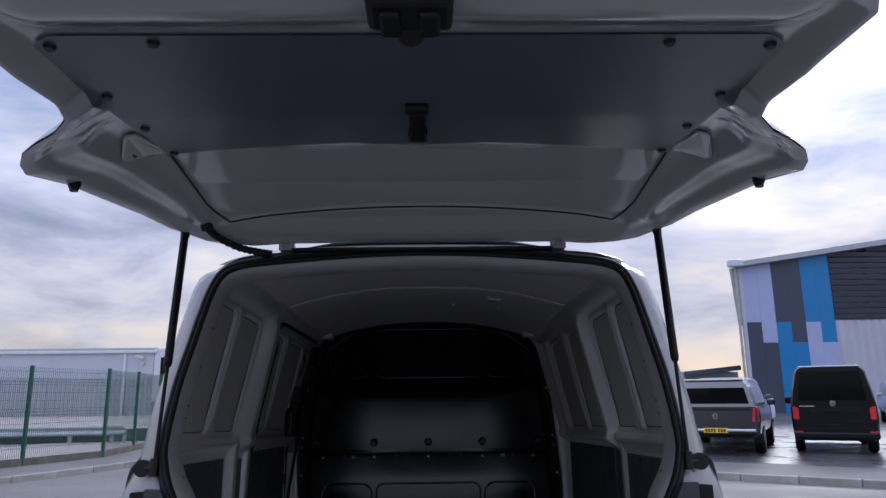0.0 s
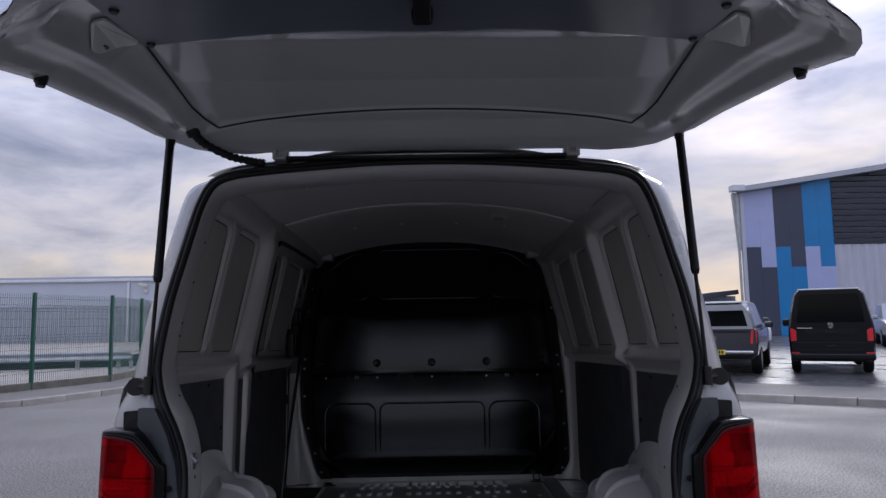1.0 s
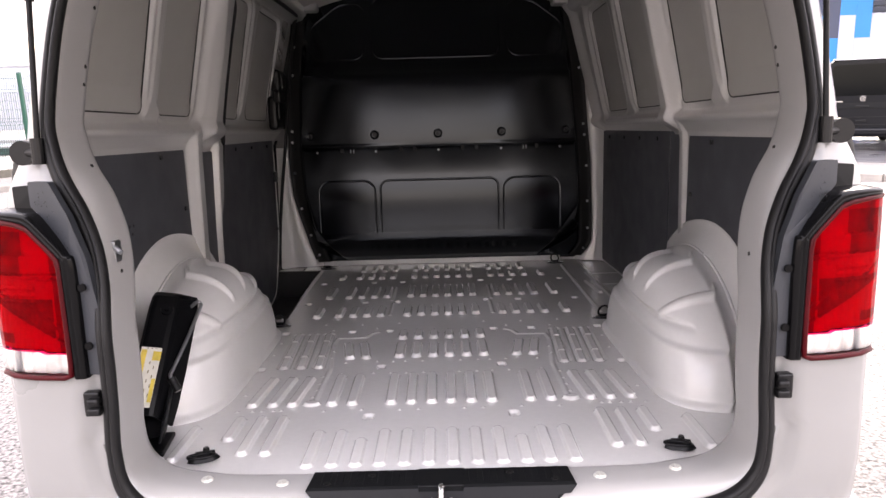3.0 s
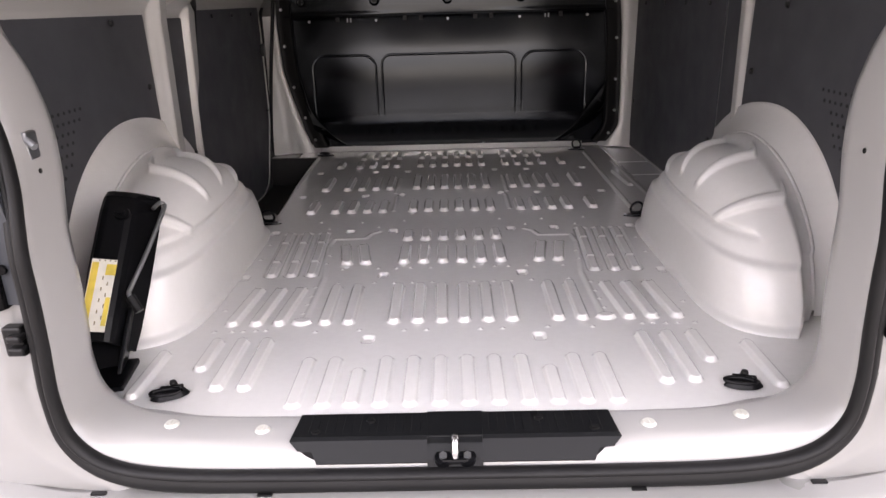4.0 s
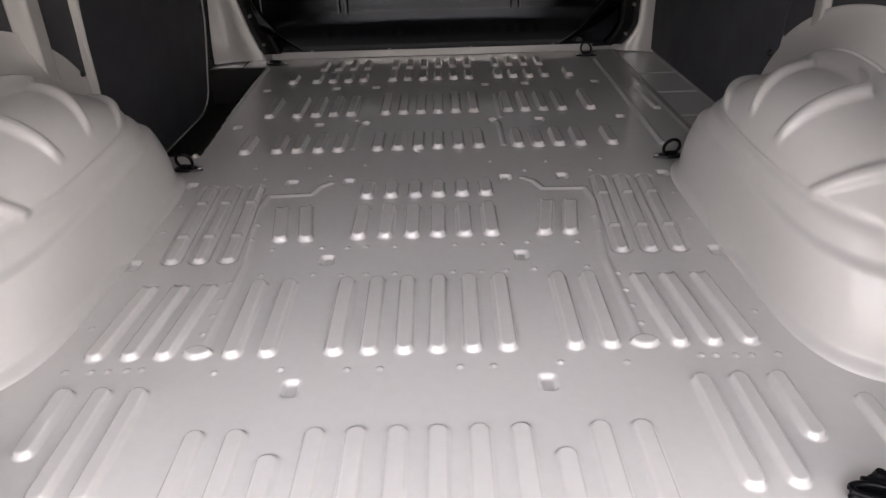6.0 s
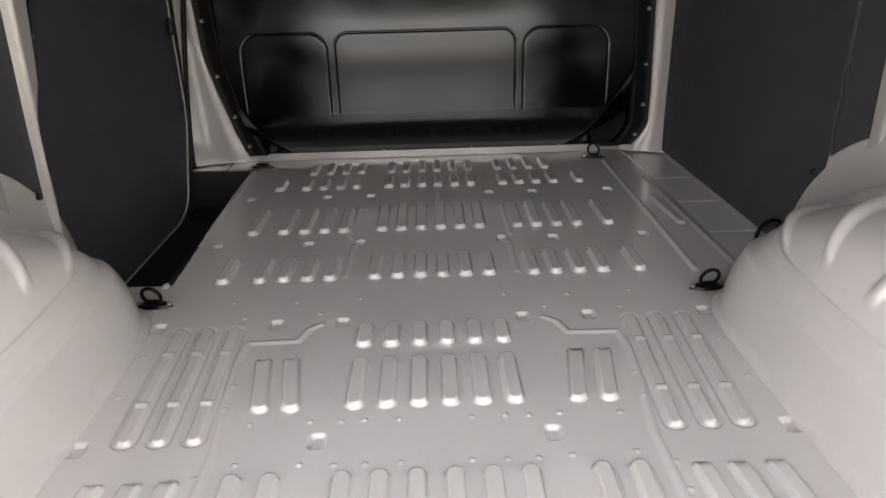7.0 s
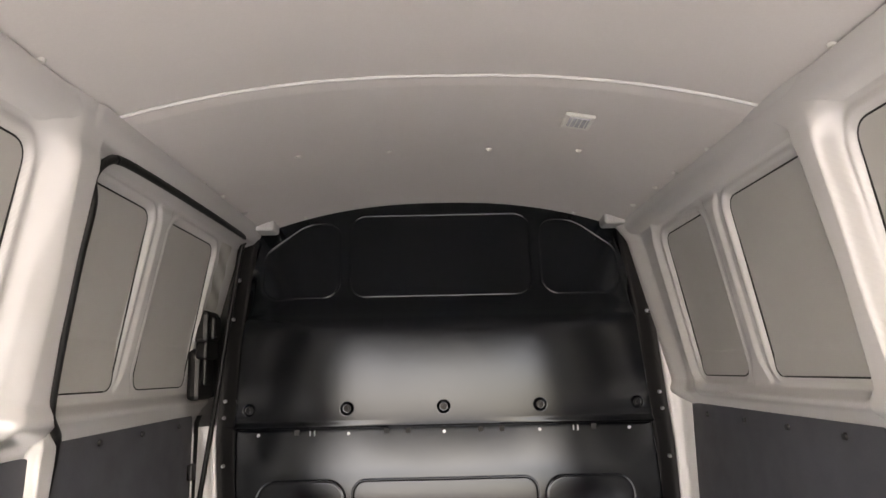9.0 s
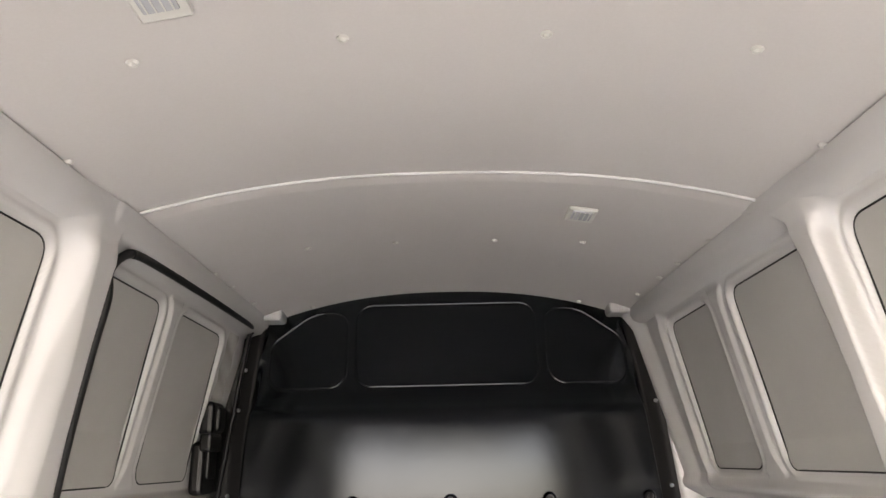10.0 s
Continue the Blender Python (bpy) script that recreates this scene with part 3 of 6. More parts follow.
# its section, below and above the lip: a belly low down, an upright middle, a fold and the top leaning away
BULK_LOW = spline([(0.56, 2.515), (0.60, 2.478), (0.64, 2.418), (0.68, 2.366), (0.72, 2.342), (0.76, 2.337), (0.80, 2.3372), (0.85, 2.3372), (0.90, 2.3377), (0.95, 2.3392), (1.00, 2.3424), (1.05, 2.3478), (1.10, 2.3550), (1.22, 2.3755)], 12)
BULK_HIGH = spline([(1.213, 2.336), (1.217, 2.327), (1.225, 2.3235), (1.30, 2.3248), (1.40, 2.3292), (1.50, 2.3356), (1.545, 2.3396), (1.562, 2.344), (1.578, 2.352), (1.605, 2.379), (1.640, 2.405), (1.69, 2.422), (1.80, 2.446), (1.95, 2.476), (2.06, 2.498)], 12)


def bulk_y(x, z):
    a = np.abs(x)
    y = np.where(z < 1.213, np.interp(z, BULK_LOW[:, 0], BULK_LOW[:, 1]), np.interp(z, BULK_HIGH[:, 0], BULK_HIGH[:, 1]))
    # bowed a little across its width
    y = y + 0.020 * (a / 0.75) ** 2.5 * sm(1.215, 1.24, z)
    # side edges and lower corners run forward to the body
    e = bulk_half(z, x) - 0.040 * sm(0.62, 0.74, z) - a
    y = y + (np.maximum(2.456, y) - y) * sm(0.040, 0.0, e) ** 1.3 * sm(0.72, 0.95, z)
    diag = ((a - 0.53) * 1.413 - (z - 0.628)) / 1.731
    fold = np.where(diag > 0.006, diag, np.maximum(0, diag + 0.006) ** 2 / 0.024)
    y = np.where(z < 1.0, np.maximum(y, np.minimum(np.maximum(2.474, y), y + 1.25 * fold)), y)
    g = np.zeros_like(x)
    for d in (rr(a, z, 0.0, 1.813, 0.331, 0.155, 0.058), soft_max(rr(a, z, 0.506, 1.800, 0.141, 0.142, 0.060), (a - 0.506) * 0.60 + (z - 1.80) * 0.80 - 0.106), rr(a, z, 0.0, 0.79, 0.308, 0.252, 0.045), rr(a, z, 0.480, 0.79, 0.144, 0.252, 0.060)):
        cut = (np.abs(d) < 0.02)
        g = np.maximum(g, cut * sm(0.0046, 0.0010, np.abs(d)))
    g = g * np.where(z < 1.2, sm(0.74, 0.85, z), 1.0) * (e > 0.03)
    y = y + np.where(z > 1.5, 0.0030, 0.0018) * g
    for bx in (0.0, 0.325, 0.655):
        rad = np.hypot(a - bx, z - 1.277)
        y = y + 0.006 * sm(0.022, 0.015, rad)
    return y


FLANGE = 0.040  # width of the bolted edge outside the pressed body
bu, bv = net(np.linspace(-1, 1, 620), np.linspace(0, 1, 620))
bx = bu * (bulk_half(0.585 + bv * 1.30, bu) - FLANGE * sm(0.03, 0.12, bv) * sm(1.0, 0.88, bv))
bz = 0.585 + bv * (pl(np.abs(bx), ((0.0, 2.028), (0.30, 2.021), (0.485, 2.004), (0.60, 1.972), (0.67, 1.92), (0.72, 1.85))) - 0.585)
bulkhead = grid_part("bulkhead", bx, bulk_y(bx, bz), bz, BULK, van, "satin black pressed steel bulkhead with recessed panels", flip=False)

bow_x = np.linspace(-0.69, 0.69, 60)
bow_y = 1.318 + 0.072 * (1 - (np.abs(bow_x) / 0.70) ** 2)
tube_part("roof_bow", np.stack([bow_x, bow_y, roof_z(bow_x, bow_y) - 0.001], -1), 0.005, INNER_PAINT, roof, "slim white bow across the roof lining", seg=10)

# White posts beside the bulkhead and the lip at its foot
for s in (1, -1):
    z, v = net(np.linspace(0.572, 1.93 if s > 0 else 1.22, 60), np.linspace(0, 1, 8))
    inner = bulk_half(z, s) - 0.004
    outer = np.maximum(0.885 - 0.22 * np.clip(z - 1.30, 0, 1), inner + 0.02)
    x = inner + (outer - inner) * v
    y = 2.462 - 0.035 * sm(0.55, 1.0, v) + 0.03 * sm(0.3, 0.0, v) - (0.0 if s < 0 else 0.02) * v
    grid_part("front_post", s * x, y, z, INNER_PAINT, van, "white painted post beside the bulkhead", flip=s < 0)
    bm = bmesh.new()
    box(bm, s * 0.655, 2.435, 1.935, 0.115, 0.10, 0.060, 0.012)
    part("roof_corner_cover", bm, INNER_PAINT, van)
# Added plate: keeps daylight from leaking in through the front corner.
bm = bmesh.new()
box(bm, -0.80, 2.482, 1.635, 0.23, 0.020, 0.63, 0.004)
box(bm, -0.80, 2.482, 0.86, 0.23, 0.012, 0.66, 0.004)
part("corner_light_block", bm, BLACK, van, "black plate added to block stray light ahead of the sliding door")
bm = bmesh.new()
box(bm, 0, 2.487, 0.585, 1.30, 0.016, 0.030, 0.005)
part("floor_lip", bm, INNER_PAINT, van, "white painted lip along the bulkhead foot")


# ---- rear opening ----
HALF = [(0.0, 0.530), (0.27, 0.530), (0.46, 0.535), (0.565, 0.556), (0.620, 0.606), (0.634, 0.680), (0.630, 0.78), (0.628, 0.88), (0.632, 0.98), (0.646, 1.075), (0.675, 1.150), (0.716, 1.222), (0.740, 1.290), (0.746, 1.350), (0.735, 1.500), (0.713, 1.630), (0.698, 1.715), (0.680, 1.800), (0.652, 1.862), (0.600, 1.890), (0.500, 1.905), (0.346, 1.919), (0.17, 1.931), (0.0, 1.935)]
half = spline(HALF, 6)
RING = np.concatenate([half, (half[1:-1] * np.array([-1, 1]))[::-1]])


def rear_y(z):
    return 0.022 + 0.25 * np.maximum(0, sm(0.86, 1.02, z) * (z - 0.9))


def ring_normals(p):
    t = np.roll(p, -1, 0) - np.roll(p, 1, 0)
    t /= np.linalg.norm(t, axis=1)[:, None]
    return np.stack([t[:, 1], -t[:, 0]], -1)


RN = ring_normals(RING)
RY = rear_y(RING[:, 1])
down = np.clip(-RN[:, 1], 0, 1) ** 1.5
upw = np.clip(RN[:, 1], 0, 1)


def ring_section(offset, dy):
    p = RING + RN * (np.zeros(len(RING)) + offset)[:, None]
    return np.stack([p[:, 0], RY + dy, p[:, 1]], -1)


inner_off = -0.0425 * down - 0.030 * upw
secs = [ring_section((0.13 - 0.10 * upw ** 0.7) * (1 - down) - 0.0250 * down, 0.23 - 0.07 * down), ring_section(inner_off + 0.010 * (1 - down) + 0.008 * down, 0.160 - 0.030 * down), ring_section(inner_off + 0.004 * (1 - down), 0.143 - 0.028 * down), ring_section(inner_off, 0.136 - 0.021 * down), ring_section(inner_off, 0.124 - 0.014 * down), ring_section(inner_off * 0.98, 0.085 - 0.03 * down), ring_section(inner_off * 0.80, 0.045 - 0.01 * down), ring_section(inner_off * 0.3 + 0.002, 0.018), ring_section(0.006, 0.016), ring_section(0.026, 0.032), ring_section(0.032, 0.060)]
P = np.stack(secs, 0)
FRAME_PAINT = material("frame_paint", (0.31, 0.306, 0.30), 0.30, coat=0.6, vary=0.02, vary_scale=2.0)
opening = grid_part("opening_frame", P[..., 0], P[..., 1], P[..., 2], FRAME_PAINT, van, "white painted frame of the rear opening", wrap=True)
lip = np.stack([ring_section(o * (0.58 + 0.42 * down), d) for o, d in ((0.004, 0.006), (0.014, -0.002), (0.026, 0.000), (0.036, 0.008), (0.040, 0.022), (0.034, 0.030))], 0)
seal_lip = grid_part("seal_lip", lip[..., 0], lip[..., 1], lip[..., 2], RUBBER, van, "black rubber lip of the rear seal", wrap=True)
seal = tube_part("door_seal", np.stack([RING[:, 0] - RN[:, 0] * 0.002, RY + 0.006, RING[:, 1] - RN[:, 1] * 0.002], -1), 0.010, RUBBER, van, "black rubber seal round the rear opening", seg=12, closed=True, flat=(0.008, 0.014))


# Outer skin: rear corners, roof edge and sides
def out_half(z):
    return pl(z, ((0.30, 0.885), (0.50, 0.888), (0.80, 0.889), (1.10, 0.889), (1.25, 0.884), (1.30, 0.876), (1.45, 0.862), (1.70, 0.828), (1.85, 0.802), (1.90, 0.785), (1.94, 0.755), (1.965, 0.715), (1.985, 0.66)))


sz = np.concatenate([np.linspace(0.45, 0.838, 20), np.linspace(0.841, 1.150, 20), np.linspace(1.153, 1.90, 35), np.linspace(1.91, 1.965, 14)])


def gutter_half(z):
    lo = half[(half[:, 1] > 0.66) & (half[:, 1] < 1.89)]
    return np.interp(z, lo[:, 1], lo[:, 0])


for s in (1, -1):
    z, v = net(sz, np.linspace(0, 1, 22))
    g0 = np.minimum(gutter_half(z) + 0.013, out_half(z) - 0.03)
    g0 = np.where(z > 1.880, pl(z, ((1.880, 0.630), (1.892, 0.605), (1.908, 0.520), (1.922, 0.440))), g0)
    g0 = np.where(z < 0.70, pl(z, ((0.45, 0.44), (0.50, 0.48), (0.535, 0.56), (0.56, 0.605), (0.60, 0.648), (0.70, 0.664))), g0)
    xo = out_half(z)
    y0 = rear_y(z)
    # from the gutter back out over the corner and forward along the side
    k = np.array([(0.0, 0.0, 0.018), (0.09, 0.05, 0.030), (0.15, 0.17, 0.033), (0.19, 0.215, 0.020), (0.30, 0.45, 0.028), (0.42, 0.80, 0.050), (0.52, 0.94, 0.085), (0.62, 1.0, 0.16), (1.0, 1.0, 1.0)])
    fx, fy = np.interp(v, k[:, 0], k[:, 1]), np.interp(v, k[:, 0], k[:, 2])
    # rounder above the lamp
    k = np.array([(0.0, 0.0, 0.018), (0.12, 0.10, 0.021), (0.22, 0.26, 0.032), (0.32, 0.45, 0.052), (0.42, 0.66, 0.085), (0.52, 0.86, 0.130), (0.62, 1.0, 0.21), (1.0, 1.0, 1.0)])
    w = sm(1.17, 1.30, z)
    fx, fy = fx + (np.interp(v, k[:, 0], k[:, 1]) - fx) * w, fy + (np.interp(v, k[:, 0], k[:, 2]) - fy) * w
    x = g0 + (xo - g0) * fx
    y = y0 + np.where(fy < 0.5, fy, 0.16 + (fy - 0.16) * 4.6)
    # the top rolls forward under the roof
    y = y + 0.14 * np.clip((z - 1.942) / 0.023, 0, 1) ** 2
    z = z - 0.026 * sm(0.58, 0.735, x) * sm(1.88, 1.955, z)
    xc, zc = (x[:-1, :-1] + x[1:, 1:]) / 2, (z[:-1, :-1] + z[1:, 1:]) / 2
    lamp_hole = (zc > 0.838) & (zc < 1.150) & (xc > 0.69) & ((v[:-1, :-1] + v[1:, 1:]) / 2 < 0.62)
    grid_part("rear_corner", s * x, y, z, PAINT, van, "white painted rear corner and side", keep=~lamp_hole, flip=s > 0)
u, v = net(np.linspace(-1, 1, 60), np.linspace(0, 1, 26))
hz = 2.005 + 0.050 * (1 - u ** 2)
x = 0.70 * u
y = 0.285 + 0.050 * np.abs(u) ** 6 + 4.0 * v ** 2.2
z = hz - (0.066 + 0.046 * (1 - u ** 2)) * sm(0.42, 0.0, v) - 0.035 * np.abs(u) ** 8
grid_part("roof_skin", x, y, z, PAINT, van, "white painted roof", flip=False)
# Black strip in place of the shaded body edge above the seal.
bm = bmesh.new()
box(bm, 0, 0.262, 1.940, 0.86, 0.04, 0.010, 0.004)
part("roof_edge_shade", bm, BLACK, van, "black strip standing in for shade along the roof edge")


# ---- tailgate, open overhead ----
# Body's white paint again; its tone carries the light level under the raised gate.
GATE_PAINT = material("white_paint_gate_shade", (0.33, 0.33, 0.327), 0.18, coat=1.0, vary=0.03, vary_scale=2.0, rough_vary=0.04)
def gate_half(y):
    return pl(y, ((-1.180, 0.45), (-1.170, 0.56), (-1.13, 0.640), (-1.06, 0.682), (-0.85, 0.690), (-0.74, 0.680), (-0.68, 0.690), (-0.635, 0.735), (-0.60, 0.790), (-0.56, 0.840), (-0.52, 0.866), (-0.48, 0.875), (-0.33, 0.862), (0.0, 0.812), (0.13, 0.785), (0.20, 0.752), (0.245, 0.705), (0.270, 0.640), (0.280, 0.56)))


def gate_in(y):
    return pl(y, ((-1.18, 1.955), (-1.10, 1.980), (-0.94, 2.003), (-0.57, 2.030), (-0.26, 2.070), (-0.05, 2.055), (0.14, 2.018), (0.22, 1.987), (0.28, 1.968)))


def gate_edge(y):
    return pl(y, ((-1.18, 1.945), (-0.90, 1.968), (-0.72, 1.975), (-0.62, 1.955), (-0.48, 1.930), (-0.33, 1.960), (0.0, 1.982), (0.20, 1.980), (0.28, 1.962)))


def gate_z(x, y):
    w = gate_half(y)
    d = np.maximum(w - np.abs(x), 0)
    reach = pl(y, ((-1.18, 0.06), (-0.72, 0.06), (-0.55, 0.20), (0.0, 0.19), (0.28, 0.12)))
    zi, ze = gate_in(y), gate_edge(y)
    z = ze + (zi - ze) * sm(0.012, 1.0, d / reach)
    # raised rail and channel along the side, shallow window pressing
    z = z - 0.016 * np.exp(-((d - reach * 0.62) / 0.022) ** 2) * sm(-0.62, -0.50, y) * sm(0.2, 0.1, y)
    z = z + 0.012 * np.exp(-((d - reach * 0.30) / 0.020) ** 2) * sm(-0.62, -0.50, y) * sm(0.2, 0.1, y)
    dd = np.maximum(np.abs(x) - 0.655, np.maximum(y - 0.085 - 0.085 * (x / 0.62) ** 2, -0.32 - y))
    z = z + 0.010 * sm(0.006, -0.008, dd)
    # bottom rim bulges down round the latch
    z = z - 0.022 * np.exp(-((y + 1.03) / 0.050) ** 2) * sm(0.66, 0.56, np.abs(x))
    z = z + 0.012 * np.exp(-((x) / 0.11) ** 2) * np.exp(-((y + 1.03) / 0.045) ** 2)
    return z


gy_ = np.concatenate([np.linspace(-1.18, -0.70, 70), np.linspace(-0.695, 0.28, 190)])
gu, gv = net(np.linspace(-1, 1, 260), gy_)
tx = gu * gate_half(gv)
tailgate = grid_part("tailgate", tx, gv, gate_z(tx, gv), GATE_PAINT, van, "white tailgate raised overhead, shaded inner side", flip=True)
gu, gv = net(np.linspace(-1, 1, 60), np.linspace(-1.18, 0.28, 90))
tx = gu * gate_half(gv)
crown = (1 - np.abs(gu) ** 6) * sm(0, 0.06, gv + 1.18) * sm(0, 0.08, 0.28 - gv)
grid_part("outer_skin", tx, gv, gate_edge(gv) + 0.006 + (gate_in(gv) + 0.075 - gate_edge(gv)) * crown, PAINT, tailgate, "white outer skin")


# Trim board of the tailgate
def trim_top(x):
    return -0.375 + 0.105 * (np.abs(x) / 0.64) ** 2 + 0.012 * sm(0.15, 0.12, np.abs(x)) + 0.006 * sm(0.07, 0.05, np.abs(x))


tu, tv = net(np.linspace(-1, 1, 121), np.linspace(0, 1, 40))
side = 0.645 - 0.012 * tv
corner = 0.045 * np.maximum(0, 1 - (1 - tv) / 0.07) ** 2
x = tu * (side - corner)
y = trim_top(x) + (-0.935 - trim_top(x)) * tv
grid_part("trim_board", x, y, np.minimum(gate_in(y) - 0.006, gate_z(x, y) - 0.004), GATE_TRIM, tailgate, "dark grey trim board", flip=True)
for s in (1, -1):
    for px, py in ((0.625, -0.290), (0.612, -0.50), (0.608, -0.69), (0.606, -0.900), (0.43, -0.912)):
        bm = bmesh.new()
        z = float(gate_in(py)) - 0.006
        cyl(bm, (s * px, py, z), (s * px, py, z - 0.007), 0.011, 0.008, 14)
        part("trim_clip", bm, BLACK, tailgate)
    bm = bmesh.new()
    zz = 1.965
    cyl(bm, (s * 0.845, -0.332, zz + 0.02), (s * 0.845, -0.332, zz - 0.012), 0.017, 0.014, 16)
    cyl(bm, (s * 0.845, -0.332, zz - 0.012), (s * 0.845, -0.332, zz - 0.022), 0.012, 0.010, 16)
    part("stop_buffer", bm, BLACK, tailgate, "black rubber stop buffer")
    # hinge
    bm = bmesh.new()
    box(bm, s * 0.452, 0.290, 1.950, 0.050, 0.04, 0.010, 0.003)
    box(bm, s * 0.452 - 0.016, 0.275, 1.960, 0.010, 0.012, 0.032, 0.002)
    box(bm, s * 0.452 + 0.016, 0.275, 1.960, 0.010, 0.012, 0.032, 0.002)
    cyl(bm, (s * 0.452 - 0.026, 0.288, 1.962), (s * 0.452 + 0.026, 0.288, 1.962), 0.010, seg=12)
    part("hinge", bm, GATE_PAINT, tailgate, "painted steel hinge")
    # gas strut
    top, ball = Vector((s * 0.757, 0.187, 1.988)), Vector((s * 0.762, 0.112, 1.268))
    mid = top.lerp(ball, 0.585)
    bm = bmesh.new()
    cyl(bm, top, mid, 0.0125, seg=20)
    cyl(bm, mid, mid + (ball - top).normalized() * 0.012, 0.0125, 0.009, 20)
    strut = part("gas_strut", bm, BLACKSTEEL, van, "black gas strut holding the tailgate up", smooth=False)
    bm = bmesh.new()
    cyl(bm, mid, ball, 0.0055, seg=14)
    part("rod", bm, BLACKSTEEL, strut)
    bm = bmesh.new()
    cyl(bm, ball + Vector((0, 0, 0.028)), ball - Vector((0, 0, 0.022)), 0.012, seg=14)
    cyl(bm, ball, ball + Vector((s * 0.032, 0.02, 0)), 0.009, seg=12)
    part("ball_socket", bm, BLACK, strut)
    bm = bmesh.new()
    cyl(bm, (s * 0.800, 0.122, 1.268), (s * 0.800, 0.138, 1.268), 0.024, seg=24)
    part("bolt_cover", bm, BLACK, strut)
    bm = bmesh.new()
    cyl(bm, top + Vector((0, 0, 0.03)), top - Vector((0, 0, 0.02)), 0.015, 0.014, 14)
    part("end_socket", bm, BLACK, strut)

# Wiring boot between roof and tailgate
pts = spline([(-0.68, 0.165, 1.992), (-0.66, 0.20, 1.972), (-0.60, 0.25, 1.948), (-0.54, 0.272, 1.938), (-0.50, 0.282, 1.934)], 16)
X, Y, Z = tube(pts, 0.012, 12)
k = 1 + 0.14 * np.sin(np.arange(len(pts)) * 1.6)[:, None]
X, Y, Z = pts[:, 0][:, None] + (X - pts[:, 0][:, None]) * k, pts[:, 1][:, None] + (Y - pts[:, 1][:, None]) * k, pts[:, 2][:, None] + (Z - pts[:, 2][:, None]) * k
grid_part("wiring_boot", X, Y, Z, RUBBER, tailgate, "ribbed black rubber wiring boot", wrap=True)
bm = bmesh.new()
cyl(bm, (-0.685, 0.155, 2.010), (-0.68, 0.168, 1.985), 0.022, 0.018, 16)
part("grommet", bm, RUBBER, tailgate)

# Pull handle and latch of the tailgate
bm = bmesh.new()
zc = float(gate_in(-0.52)) - 0.010
box(bm, 0.0, -0.560, zc - 0.020, 0.034, 0.13, 0.010, 0.004)
box(bm, 0.0, -0.492, zc - 0.008, 0.044, 0.036, 0.030, 0.008)
box(bm, 0.0, -0.630, zc - 0.008, 0.050, 0.036, 0.030, 0.008)
part("pull_handle", bm, BLACK, tailgate, "black moulded pull handle")
bm = bmesh.new()
box(bm, 0.0, -1.065, 1.968, 0.125, 0.075, 0.050, 0.010)
box(bm, -0.028, -1.060, 1.946, 0.030, 0.060, 0.030, 0.006)
box(bm, 0.028, -1.060, 1.946, 0.030, 0.060, 0.030, 0.006)
cyl(bm, (0, -1.020, 1.950), (0, -0.995, 1.972), 0.022, 0.018, 16)
part("latch", bm, BLACK, tailgate, "black tailgate latch")

# bright plates with a hole beside the trim board, and the thin gap round the window pressing
for s in (1, -1):
    bm = bmesh.new()
    out = rounded([(0.650, -0.455), (0.690, -0.435), (0.728, -0.350), (0.722, -0.318), (0.690, -0.296), (0.650, -0.290)], 0.012)
    a = [bm.verts.new((s * x, y, float(gate_z(np.array(x), np.array(y))) - 0.010)) for x, y in out]
    b = [bm.verts.new((s * x, y, float(gate_z(np.array(x), np.array(y))) - 0.004)) for x, y in out]
    bm.faces.new(a)
    for i in range(len(out)):
        bm.faces.new((a[i], b[i], b[(i + 1) % len(out)], a[(i + 1) % len(out)]))
    plate = part("bracket_plate", bm, INNER_PAINT, tailgate, "light plate with a round hole")
    bm = bmesh.new()
    z = float(gate_z(np.array(0.712), np.array(-0.335))) - 0.0105
    cyl(bm, (s * 0.712, -0.335, z), (s * 0.712, -0.335, z - 0.002), 0.013, 0.012, 18)
    part("plate_hole", bm, BLACK, plate)
line = [(x, 0.085 + 0.085 * (x / 0.62) ** 2) for x in np.linspace(-0.61, 0.61, 50)]
line = np.array([(-0.650, -0.29), (-0.655, -0.10), (-0.652, 0.06), (-0.640, 0.135)] + line + [(0.640, 0.135), (0.652, 0.06), (0.655, -0.10), (0.650, -0.29)])
tube_part("window_gap", np.stack([line[:, 0], line[:, 1], gate_z(line[:, 0], line[:, 1]) - 0.001], -1), 0.0028, RUBBER, tailgate, "thin dark gap round the window pressing", seg=6)

# ---- rear lamps and trims ----
def lens_material(name, colour):
    m = bpy.data.materials.new(name)
    m.use_nodes = True
    b = m.node_tree.nodes["Principled BSDF"]
    b.inputs["Base Color"].default_value = (*colour, 1)
    b.inputs["Roughness"].default_value, b.inputs["Transmission Weight"].default_value = 0.03, 1.0
    b.inputs["IOR"].default_value = 1.10
    return m


RED_LENS = lens_material("red_lens", (0.85, 0.001, 0.05))
CLEAR_LENS = lens_material("clear_lens", (0.95, 0.93, 0.92))
RED_INNER = material("red_reflector", (0.33, 0.0002, 0.022), 0.30, spec=0.02, vary=0.06, vary_scale=14)
RED_DEEP = material("deep_red_reflector", (0.16, 0.0002, 0.010), 0.25, spec=0.02, vary=0.25, vary_scale=30)
HOUSING = material("gloss_black_housing", (0.003, 0.003, 0.0034), 0.22, spec=0.14, vary=0.1, vary_scale=12)
BRACKET = material("blue_grey_primer", (0.024, 0.027, 0.033), 0.52, vary=0.10, vary_scale=8, grain=0.05, grain_scale=200, bump=0.05, bump_scale=500)
RED_RIM = material("dark_red_plastic", (0.05, 0.002, 0.004), 0.3, spec=0.12, vary=0.1, vary_scale=20)
CLEAR_INNER = material("silver_reflector", (0.78, 0.76, 0.74), 0.25, metal=0.6, vary=0.2, vary_scale=30)
